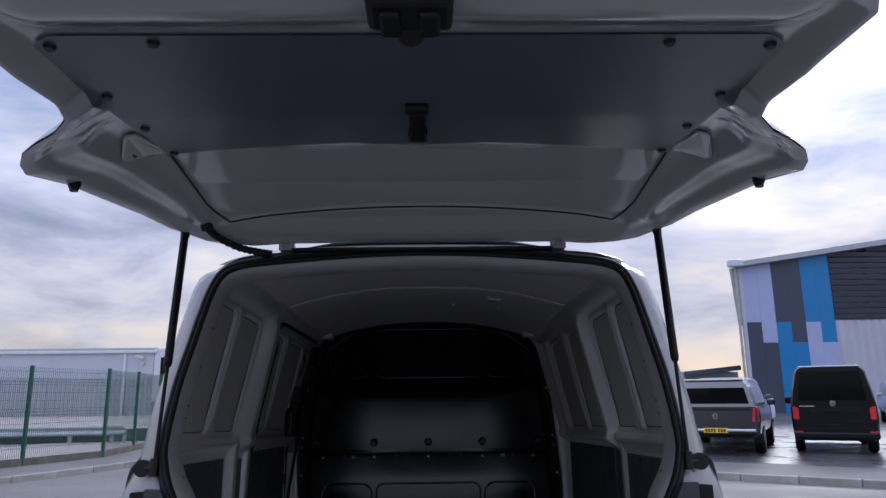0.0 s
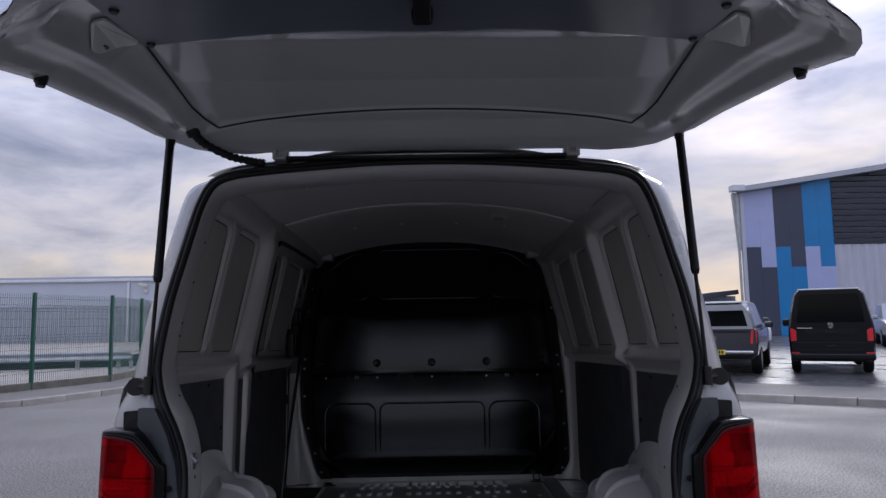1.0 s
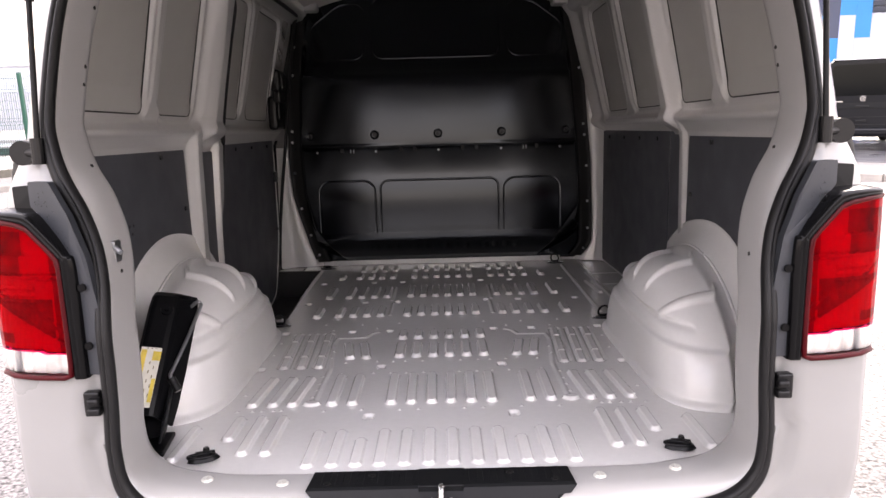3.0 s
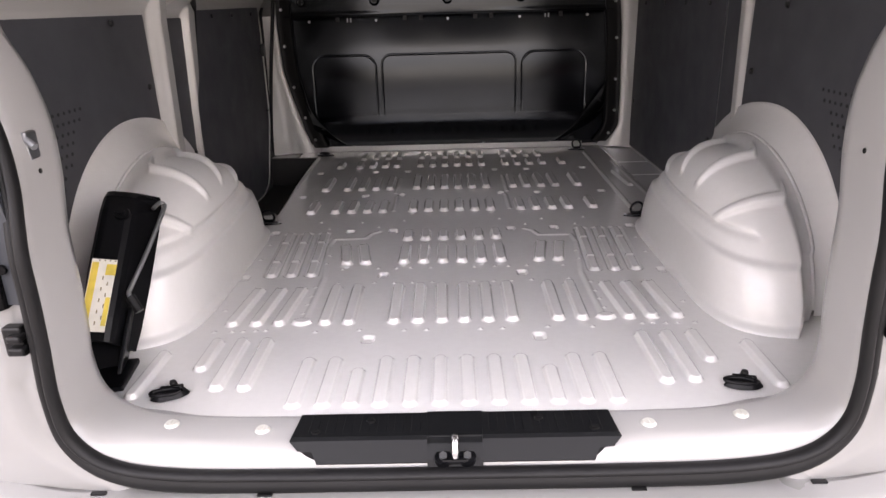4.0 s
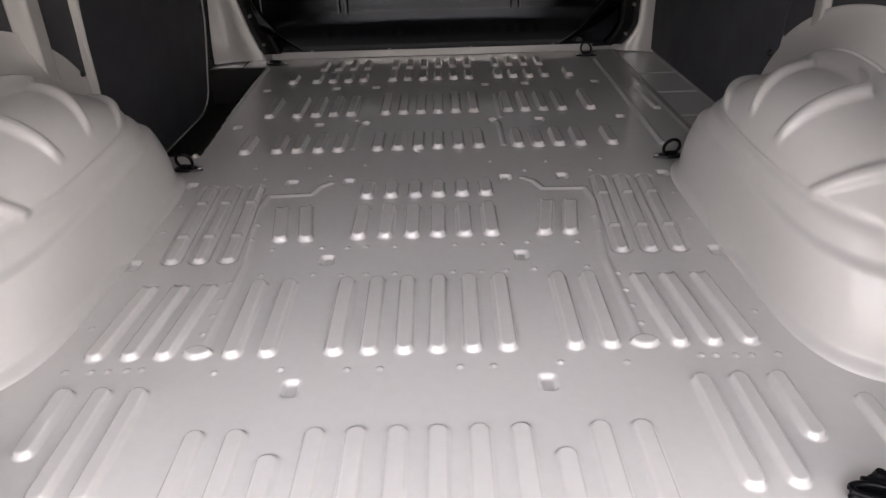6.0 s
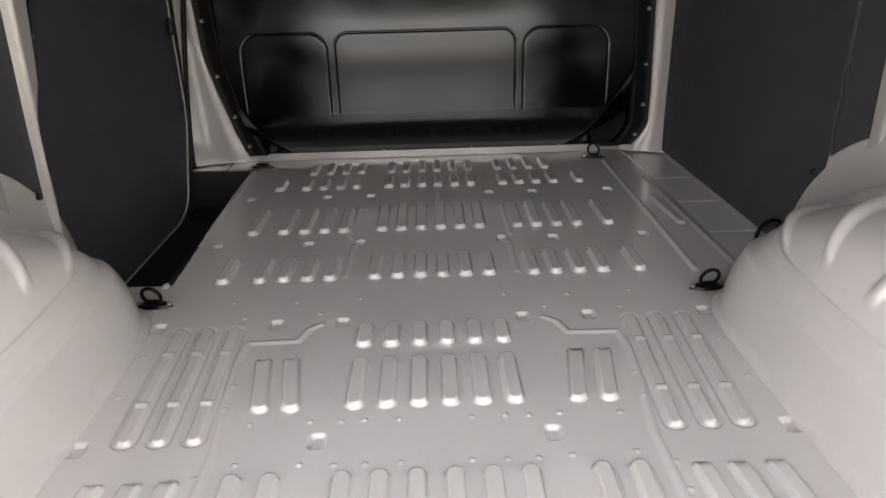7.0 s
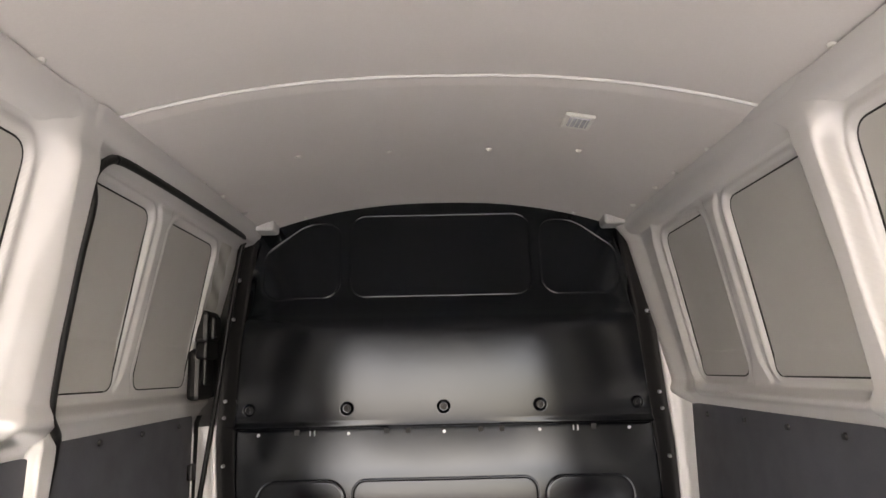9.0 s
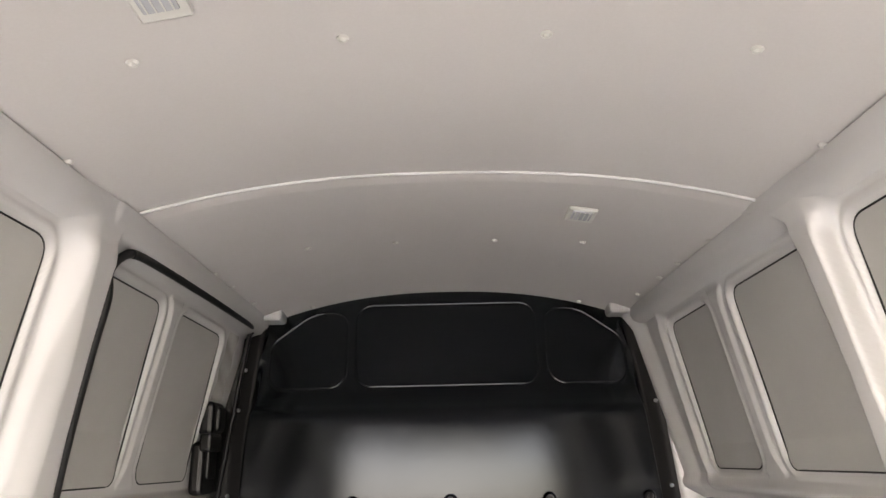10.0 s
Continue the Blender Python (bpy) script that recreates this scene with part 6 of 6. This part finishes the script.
def warehouse():
    w = tagged(new("warehouse"), "long low grey metal-clad warehouse behind the fence", "warehouse")
    y = 60.0
    ribbed_wall("wall_cladding", -85, -24.6, y, 0.0, 3.35, 0.40, 0.13, CLAD_GREY, w, "vertical ribbed grey cladding")
    bm = bmesh.new()
    box(bm, -54.8, y + 0.10, 4.45, 60.4, 0.3, 2.3, 0.02)
    part("fascia", bm, FASCIA, w, "smooth pale grey upper band")
    bm = bmesh.new()
    box(bm, -54.7, y - 0.12, 5.62, 60.7, 0.34, 0.26, 0.05)
    part("gutter", bm, GUTTER, w, "pale gutter along the eaves")
    bm = bmesh.new()
    box(bm, -54.7, y + 0.15, 5.86, 60.7, 0.10, 0.26, 0.03)
    part("roof_edge", bm, CLAD_GREY, w)
    for x in (-27.1, -39.5, -52):
        bm = bmesh.new()
        box(bm, x, y - 0.12, 2.75, 0.22, 0.18, 5.6, 0.04)
        part("downpipe", bm, GUTTER, w)
    bm = bmesh.new()
    box(bm, -54.8, y + 15, 2.9, 60.4, 29.6, 5.6, 0.05)
    part("body", bm, CLAD_GREY, w)
    bm = bmesh.new()
    box(bm, -24.0, y + 0.3, 3.6, 1.1, 0.8, 4.6, 0.03)
    part("end_wall", bm, GUTTER, w, "white end wall")
    bm = bmesh.new()
    box(bm, -23.75, y - 0.12, 3.9, 0.42, 0.1, 2.4, 0.02)
    part("window", bm, DARKGLASS, w)
    cam_box = tagged(new("security_camera"), "white security camera on the warehouse wall", "camera")
    cam_box.location = (-25.65, y - 0.1, 5.0)
    bm = bmesh.new()
    box(bm, -0.05, -0.40, 0.12, 0.75, 0.26, 0.26, 0.05, m=pose(0, 0, 0, 0, 12, 25))
    box(bm, 0.02, -0.12, -0.1, 0.12, 0.30, 0.12, 0.03)
    part("housing", bm, WHITEPLASTIC, cam_box)
    bm = bmesh.new()
    box(bm, 0.12, -0.1, -0.42, 0.30, 0.22, 0.34, 0.06)
    part("junction_box", bm, WHITEPLASTIC, cam_box)


DARKGLASS = material("dark_glass", (0.003, 0.0035, 0.004), 0.08, spec=0.18)
warehouse()

# ---- right: hall with coloured panels ----
P_LILAC = material("lilac_panel", (0.33, 0.37, 0.58), 0.4, vary=0.04, vary_scale=0.8)
P_NAVY = material("navy_panel", (0.030, 0.040, 0.075), 0.4, vary=0.08, vary_scale=0.8)
P_BLUE = material("blue_panel", (0.001, 0.165, 0.42), 0.38, vary=0.05, vary_scale=0.8)
P_LOUVRE = material("charcoal_louvre", (0.050, 0.055, 0.072), 0.45, vary=0.08, vary_scale=1.0)
P_WHITE = material("white_cladding", (0.42, 0.43, 0.50), 0.42, vary=0.04, vary_scale=0.6)


def hall():
    h = tagged(new("industrial_hall"), "large hall with blue, navy and lilac wall panels and charcoal louvres", "building")
    y, x0, c = 45.0, 21.65, 1.025
    roof = lambda x: 10.10 + 0.142 * (x - 22.0)
    zb, zc = 4.80, 6.20

    def panel(xa, xb, za, zt, mat, k):
        bm = bmesh.new()
        pts = [(xa + 0.005, za + 0.005), (xb - 0.005, za + 0.005), (xb - 0.005, (roof(xb) if zt is None else zt) - 0.005), (xa + 0.005, (roof(xa) if zt is None else zt) - 0.005)]
        vs = [bm.verts.new((px, y - 0.06, pz)) for px, pz in pts] + [bm.verts.new((px, y + 0.04, pz)) for px, pz in pts]
        bm.faces.new(vs[:4])
        for i in range(4):
            bm.faces.new((vs[i], vs[4 + i], vs[4 + (i + 1) % 4], vs[(i + 1) % 4]))
        part("wall_panel", bm, mat, h, k)
    tops, lows = (P_LILAC, P_NAVY, P_BLUE), (P_NAVY, P_BLUE, P_LILAC)
    names = {P_LILAC.name: "lilac panel", P_NAVY.name: "navy panel", P_BLUE.name: "bright blue panel"}
    for i in range(3):
        a = x0 + 2 * c * i
        panel(a, a + c, zc, None, tops[i], names[tops[i].name])
        panel(a + c, a + 2 * c, zb, None, tops[i], names[tops[i].name])
        panel(a, a + c, 0.12, zc, lows[i], names[lows[i].name])
        panel(a + c, a + 2 * c, 0.12, zb, lows[i], names[lows[i].name])
    xe = x0 + 6 * c
    # louvre bank
    z = 6.32
    k = 0
    while z < 15.5:
        xs = xe if z < roof(xe) - 0.2 else 22 + (z + 0.2 - 10.10) / 0.142
        if xs < 51:
            bm = bmesh.new()
            box(bm, (xs + 52) / 2, y - 0.06, z + 0.19, 52 - xs, 0.12, 0.33, 0.02, m=pose(0, 0, 0, 14))
            part("louvre", bm, P_LOUVRE, h, "charcoal horizontal louvre")
        z += 0.40
    ribbed_wall("white_cladding", xe, 52, y, 0.12, 6.30, 0.62, 0.08, P_WHITE, h, "ribbed white cladding")
    bm = bmesh.new()
    vs = [bm.verts.new(p) for p in ((20.9, y - 0.6, roof(20.9) + 0.02), (52, y - 0.6, roof(52) + 0.02), (52, y - 0.6, roof(52) + 0.42), (20.9, y - 0.6, roof(20.9) + 0.36))]
    vs += [bm.verts.new((v.co.x + 19, y + 30, v.co.z)) for v in vs]
    bm.faces.new(vs[:4])
    for i in range(4):
        bm.faces.new((vs[i], vs[4 + i], vs[4 + (i + 1) % 4], vs[(i + 1) % 4]))
    part("roof", bm, CLAD_GREY, h, "grey sloping roof with deep edge")
    bm = bmesh.new()
    for px, top in ((x0 - 0.14, 10.0),):
        box(bm, px, y + 0.0, top / 2, 0.26, 0.22, top, 0.02)
    part("corner_post", bm, P_WHITE, h, "white corner trim")
    bm = bmesh.new()
    vs = [bm.verts.new(p) for p in ((x0 - 0.42, y - 0.05, 6.0), (x0 - 0.25, y - 0.05, 6.0), (x0 - 0.25, y - 0.05, 10.0), (20.95, y - 0.05, 10.0))]
    vs += [bm.verts.new((v.co.x, y + 0.3, v.co.z)) for v in vs]
    bm.faces.new(vs[:4])
    for i in range(4):
        bm.faces.new((vs[i], vs[4 + i], vs[4 + (i + 1) % 4], vs[(i + 1) % 4]))
    part("eaves_bracket", bm, GALV, h)
    bm = bmesh.new()
    cyl(bm, (x0 - 0.50, y - 0.1, 0.1), (x0 - 0.50, y - 0.1, 9.9), 0.09, seg=12)
    part("downpipe", bm, GALV, h)
    bm = bmesh.new()
    box(bm, 21.1, y - 0.4, 10.25, 0.9, 0.7, 0.45, 0.05)
    part("hopper", bm, GUTTER, h)
    bm = bmesh.new()
    plan = [(x0 + 0.1, y + 0.3), (52, y + 0.3), (70, y + 30), (x0 + 19, y + 30)]
    lo = [bm.verts.new((px, py, 0.1)) for px, py in plan]
    hi = [bm.verts.new((px, py, min(roof(min(px, 52)), roof(x0 + 0.1 + (px - x0) * 0.6)) - 0.05)) for px, py in plan]
    bm.faces.new(lo[::-1])
    bm.faces.new(hi)
    for i in range(4):
        bm.faces.new((lo[i], lo[(i + 1) % 4], hi[(i + 1) % 4], hi[i]))
    part("body", bm, CLAD_GREY, h)


hall()
low = tagged(new("low_building"), "low flat-roofed building far across the car park", "building")
bm = bmesh.new()
box(bm, 15.0, 52, 1.55, 15, 6, 2.9, 0.03)
part("wall", bm, FASCIA, low)
bm = bmesh.new()
box(bm, 20.3, 50, 3.05, 3.6, 5.0, 0.35, 0.03, m=pose(0, 0, 0, 0, -6))
part("canopy", bm, P_LOUVRE, low, "dark canopy roof")
for x in (12.5, 15.2):
    bm = bmesh.new()
    cyl(bm, (x, 51, 3.0), (x, 51, 3.7), 0.05, seg=8)
    part("mast", bm, GALV, low)

# ---- parked vehicles ----
CAR_BLACK = material("black_car_paint", (0.006, 0.0066, 0.0085), 0.24, coat=0.10, spec=0.16, vary=0.1, vary_scale=2)
CAR_GREY = material("dark_grey_car_paint", (0.036, 0.038, 0.046), 0.25, metal=0.3, coat=0.6, vary=0.06, vary_scale=2)
CAR_SILVER = material("silver_car_paint", (0.32, 0.34, 0.37), 0.28, metal=0.4, coat=0.6, vary=0.05, vary_scale=2)
CAR_WHITE = material("white_car_paint", (0.62, 0.63, 0.65), 0.3, coat=0.6, vary=0.04, vary_scale=2)
TAIL_RED = material("tail_lamp_red", (0.55, 0.012, 0.02), 0.15, coat=0.8, vary=0.2, vary_scale=20)
PLATE_Y = material("yellow_plate", (0.78, 0.55, 0.03), 0.4)
PLATE_INK = material("plate_ink", (0.01, 0.01, 0.01), 0.5)
GATE = 0.121


def loft(name, sections, mat, parent, label="", smooth=True):
    """A closed body through half sections (y, [(x, z), ...]) mirrored about x = 0."""
    bm = bmesh.new()
    rows = []
    for y, prof in sections:
        rows.append([bm.verts.new((x, y, z)) for x, z in prof] + [bm.verts.new((-x, y, z)) for x, z in prof[::-1]])
    n = len(rows[0])
    for a, b in zip(rows, rows[1:]):
        for i in range(n):
            bm.faces.new((a[i], a[(i + 1) % n], b[(i + 1) % n], b[i]))
    bm.faces.new(rows[0])
    bm.faces.new(rows[-1][::-1])
    es = [e for e in bm.edges if len(e.link_faces) == 2 and e.calc_face_angle(0) > 0.6]
    bmesh.ops.bevel(bm, geom=es, offset=0.035, segments=2, profile=0.5, affect="EDGES")
    return part(name, bm, mat, parent, label, smooth=False)


def car_wheels(top, ys, half, r, mat=STEEL):
    for y in ys:
        for s in (1, -1):
            bm = bmesh.new()
            cyl(bm, (s * (half - 0.22), y, r), (s * half, y, r), r, seg=28)
            es = [e for e in bm.edges if len(e.link_faces) == 2 and e.calc_face_angle(0) > 1]
            bmesh.ops.bevel(bm, geom=es, offset=0.035, segments=3, affect="EDGES")
            w = part("wheel", bm, RUBBER, top, "black tyre")
            bm = bmesh.new()
            cyl(bm, (s * (half - 0.02), y, r), (s * (half + 0.006), y, r), r * 0.66, r * 0.6, 24)
            part("rim", bm, mat, w)


def quad(bm, pts):
    bm.faces.new([bm.verts.new(p) for p in pts])


def slab(name, pts, thick, mat, parent, label=""):
    """A thin plate from a polygon of points, thickened towards +y."""
    bm = bmesh.new()
    a = [bm.verts.new(p) for p in pts]
    b = [bm.verts.new((p[0], p[1] + thick, p[2])) for p in pts]
    bm.faces.new(a)
    bm.faces.new(b[::-1])
    for i in range(len(a)):
        bm.faces.new((a[i], b[i], b[(i + 1) % len(a)], a[(i + 1) % len(a)]))
    return part(name, bm, mat, parent, label)


def badge(x, y, z, r, parent):
    bm = bmesh.new()
    cyl(bm, (x, y, z), (x, y - 0.012, z), r, seg=24)
    ob = part("badge", bm, CHROME, parent, "round chrome badge")
    bm = bmesh.new()
    cyl(bm, (x, y - 0.0121, z), (x, y - 0.014, z), r * 0.80, seg=24)
    part("badge_field", bm, CAR_BLACK, ob)
    bm = bmesh.new()
    for k in (-1, 1):
        box(bm, x + k * r * 0.28, y - 0.016, z + r * 0.1, r * 0.16, 0.004, r * 1.1, m=pose(0, 0, 0, 0, k * 22))
    part("badge_bars", bm, CHROME, ob)


def parked_van():
    v = tagged(new("parked_van"), "glossy black panel van parked tail to the road", "van")
    full = [(0.82, 0.30), (0.93, 0.42), (0.95, 0.80), (0.945, 1.08), (0.88, 1.45), (0.79, 1.86), (0.70, 1.955), (0.40, 1.985)]
    rear = [(0.80, 0.32), (0.88, 0.42), (0.90, 0.80), (0.90, 1.08), (0.84, 1.45), (0.75, 1.84), (0.67, 1.93), (0.38, 1.955)]
    lean = [0.0, 0.0, 0.0, 0.02, 0.10, 0.20, 0.24, 0.25]
    bm_sections = [(0.00, rear), (0.14, full), (3.25, full), (3.75, [(x * 0.99, min(z, 1.90)) for x, z in full]), (4.30, [(x, min(z, 1.22)) for x, z in full]), (4.78, [(x * 0.92, min(z, 1.02)) for x, z in full]), (4.90, [(x * 0.84, min(max(z, 0.4), 0.85)) for x, z in full])]
    body = loft("body", bm_sections, CAR_BLACK, v, "glossy black body under a white sky-glare strip")
    slab("rear_window", [(-0.75, -0.007, 1.20), (0.75, -0.007, 1.20), (0.655, -0.007, 1.82), (0.60, -0.007, 1.86), (-0.60, -0.007, 1.86), (-0.655, -0.007, 1.82)], 0.02, DARKGLASS, v, "dark tinted rear window")
    # Sky glare on the black roof's rear edge, put in as a white strip.
    bm = bmesh.new()
    box(bm, 0, 0.30, 1.975, 1.36, 0.60, 0.030, 0.014)
    part("roof_glare_strip", bm, CAR_WHITE, v, "white strip drawn as sky glare along the roof edge")
    for s in (1, -1):
        slab("tail_lamp", [(s * 0.775, -0.012, 0.78), (s * 0.905, -0.006, 0.78), (s * 0.905, -0.006, 1.07), (s * 0.86, -0.010, 1.07), (s * 0.77, -0.012, 1.02)], 0.04, TAIL_RED, v, "red tail lamp")
        slab("reflector", [(s * 0.72, -0.085, 0.475), (s * 0.90, -0.070, 0.475), (s * 0.90, -0.070, 0.525), (s * 0.72, -0.085, 0.525)], 0.01, TAIL_RED, v)
        bm = bmesh.new()
        box(bm, s * 1.03, 3.45, 1.18, 0.22, 0.13, 0.20, 0.05)
        part("mirror", bm, CAR_BLACK, v)
    bm = bmesh.new()
    box(bm, 0, -0.02, 0.42, 1.84, 0.16, 0.17, 0.05)
    part("bumper", bm, CAR_BLACK, v)
    bm = bmesh.new()
    box(bm, 0, -0.085, 0.445, 1.70, 0.03, 0.030, 0.010)
    part("bumper_step", bm, GREYPLASTIC, v)
    slab("plate_recess", [(-0.48, -0.010, 0.93), (0.48, -0.010, 0.93), (0.62, -0.010, 1.05), (-0.62, -0.010, 1.05)], 0.008, GREYPLASTIC, v)
    bm = bmesh.new()
    box(bm, 0, -0.012, 0.97, 0.26, 0.012, 0.05, 0.01)
    part("handle", bm, BLACK, v)
    bm = bmesh.new()
    box(bm, 0, -0.012, 0.66, 0.22, 0.012, 0.04, 0.01)
    part("lower_grip", bm, BLACK, v)
    bm = bmesh.new()
    box(bm, -0.58, -0.008, 1.075, 0.34, 0.008, 0.020)
    part("lettering_bar", bm, CHROME, v)
    bm = bmesh.new()
    box(bm, 0, -0.006, 0.74, 1.66, 0.010, 0.008)
    box(bm, 0, -0.006, 0.575, 1.66, 0.010, 0.006)
    part("shut_line", bm, STEPMAT, v)
    badge(0, -0.006, 1.135, 0.060, v)
    car_wheels(v, (0.95, 3.95), 0.93, 0.34)
    return v


v = parked_van()
v.matrix_world = pose(9.05, 13.85, GATE, 0, 0, -28) @ Matrix.Diagonal((0.91, 1, 0.985, 1))


def pickup(name, label, paint, canopy, plate):
    p = tagged(new(name), label, "pickup truck")
    low_ = [(0.80, 0.42), (0.92, 0.52), (0.955, 0.80), (0.95, 1.05), (0.93, 1.13), (0.90, 1.15)]
    rear = [(0.76, 0.50), (0.86, 0.56), (0.90, 0.80), (0.90, 1.05), (0.89, 1.13), (0.86, 1.15)]
    loft("body", [(0.0, rear), (0.10, low_), (3.6, low_), (4.6, [(x * 0.98, min(z, 1.10)) for x, z in low_]), (5.2, [(x * 0.88, min(z, 1.00)) for x, z in low_])], paint, p, "painted body")
    cab0 = 0.06 if canopy else 1.75
    loft("cab", [(cab0, [(0.86, 1.10), (0.85, 1.20), (0.72, 1.66), (0.64, 1.74)]), (cab0 + 0.25, [(0.90, 1.10), (0.89, 1.22), (0.75, 1.74), (0.66, 1.81)]), (2.9, [(0.90, 1.10), (0.89, 1.22), (0.74, 1.74), (0.65, 1.82)]), (3.9, [(0.88, 1.05), (0.87, 1.09), (0.80, 1.12), (0.70, 1.13)])], {2: CAR_WHITE, 3: CAR_SILVER}.get(canopy, paint), p, "cab with canopy")
    yb = cab0 - 0.006
    slab("rear_window", [(-0.74, yb - 0.002, 1.22), (0.74, yb - 0.002, 1.22), (0.66, yb - 0.002, 1.60), (-0.66, yb - 0.002, 1.60)], 0.02, DARKGLASS, p, "dark rear window")
    # White strip stands for the sky's brightness on the roof edge.
    bm = bmesh.new()
    box(bm, 0, cab0 + 0.40, 1.80, 1.30, 0.8, 0.035, 0.015)
    part("roof_glare_strip", bm, CAR_WHITE, p, "white strip painted for sky glare on the roof edge")
    for s in (1, -1):
        slab("tail_lamp", [(s * 0.78, -0.012, 0.80), (s * 0.925, 0.02, 0.80), (s * 0.935, 0.02, 1.12), (s * 0.82, -0.012, 1.12)], 0.05, TAIL_RED, p, "red tail lamp")
        bm = bmesh.new()
        box(bm, s * 1.02, 3.2, 1.22, 0.20, 0.13, 0.18, 0.05)
        part("mirror", bm, paint, p)
        bm = bmesh.new()
        box(bm, s * 0.55, -0.10, 0.60, 0.62, 0.10, 0.075, 0.025)
        part("step_bar", bm, CHROME, p, "chrome bumper corner")
    bm = bmesh.new()
    box(bm, 0, -0.04, 0.56, 1.70, 0.16, 0.16, 0.04)
    part("bumper", bm, BLACK, p)
    bm = bmesh.new()
    box(bm, 0, -0.010, 1.09, 1.50, 0.012, 0.045, 0.005)
    part("gate_edge", bm, BLACK, p)
    if plate:
        bm = bmesh.new()
        box(bm, 0, -0.128, 0.60, 0.52, 0.012, 0.115, 0.003)
        pt = part("number_plate", bm, PLATE_Y, p, "yellow plate with dark bars")
        bm = bmesh.new()
        for k in range(7):
            box(bm, -0.20 + 0.060 * k + (0.03 if k > 3 else 0), -0.136, 0.60, 0.040, 0.004, 0.070)
        part("plate_bars", bm, PLATE_INK, pt)
        badge(0, -0.006, 0.93, 0.062, p)
    car_wheels(p, (1.05, 4.25), 0.94, 0.38)
    return p


a = pickup("pickup_truck", "dark grey pickup with a silver canopy, parked tail to the road", CAR_GREY, 3, True)
a.matrix_world = pose(6.42, 14.0, GATE, 0, 0, -29) @ Matrix.Diagonal((0.98, 1, 0.93, 1))
b = pickup("pickup_truck", "dark grey pickup with a white canopy, parked further back", CAR_GREY, 2, False)
b.matrix_world = pose(8.75, 19.0, GATE, 0, 0, -29)
c = pickup("pickup_truck", "silver pickup parked beside the black van", CAR_SILVER, 1, False)
c.matrix_world = pose(21.5, 30.0, GATE, 0, 0, 151)
d = pickup("pickup_truck", "dark pickup parked behind the silver one", CAR_BLACK, 1, False)
d.matrix_world = pose(12.6, 13.0, GATE, 0, 0, -29)


def saloon(name, label, paint):
    p = tagged(new(name), label, "car")
    base = [(0.76, 0.22), (0.88, 0.32), (0.90, 0.60), (0.88, 0.82), (0.80, 0.90), (0.60, 0.93)]
    loft("body", [(0.0, [(x * 0.86, max(z * 0.92, 0.3)) for x, z in base]), (0.18, base), (3.4, base), (4.1, [(x * 0.96, z * 0.92) for x, z in base]), (4.45, [(x * 0.78, z * 0.80) for x, z in base])], paint, p)
    loft("glasshouse", [(0.35, [(0.74, 0.86), (0.70, 0.92), (0.66, 0.95)]), (1.15, [(0.74, 0.88), (0.64, 1.26), (0.50, 1.33)]), (2.0, [(0.74, 0.88), (0.63, 1.30), (0.48, 1.37)]), (3.25, [(0.74, 0.86), (0.70, 0.92), (0.60, 0.94)])], DARKGLASS, p, "dark windows")
    bm = bmesh.new()
    box(bm, 0, 1.62, 1.345, 1.02, 0.95, 0.03, 0.012)
    part("roof", bm, paint, p)
    for s in (1, -1):
        slab("headlamp", [(s * 0.45, -0.004, 0.60), (s * 0.74, 0.08, 0.62), (s * 0.76, 0.09, 0.72), (s * 0.50, 0.0, 0.68)], 0.02, CHROME, p)
    car_wheels(p, (0.75, 3.5), 0.88, 0.32)
    return p


e = saloon("saloon_car", "silver low car with its nose to the road", CAR_SILVER)
e.matrix_world = pose(11.9, 24.6, GATE, 0, 0, -14)
f = saloon("saloon_car", "white car parked far back in the row", CAR_WHITE)
f.matrix_world = pose(14.0, 28.5, GATE, 0, 0, -10)

# plain unseen wall, added to close the yard behind and cut low reflections
WALL_DULL = material("unseen_wall_grey", (0.11, 0.115, 0.13), 0.6, vary=0.15, vary_scale=0.2, grain=0.05, grain_scale=5)
bm = bmesh.new()
box(bm, 0, -45, 0.9, 150, 0.4, 1.8, 0.05)
tagged(part("unseen_wall_behind", bm, WALL_DULL), "unseen dull grey wall added behind to close the yard and cut low reflections", "wall", kind="structure")
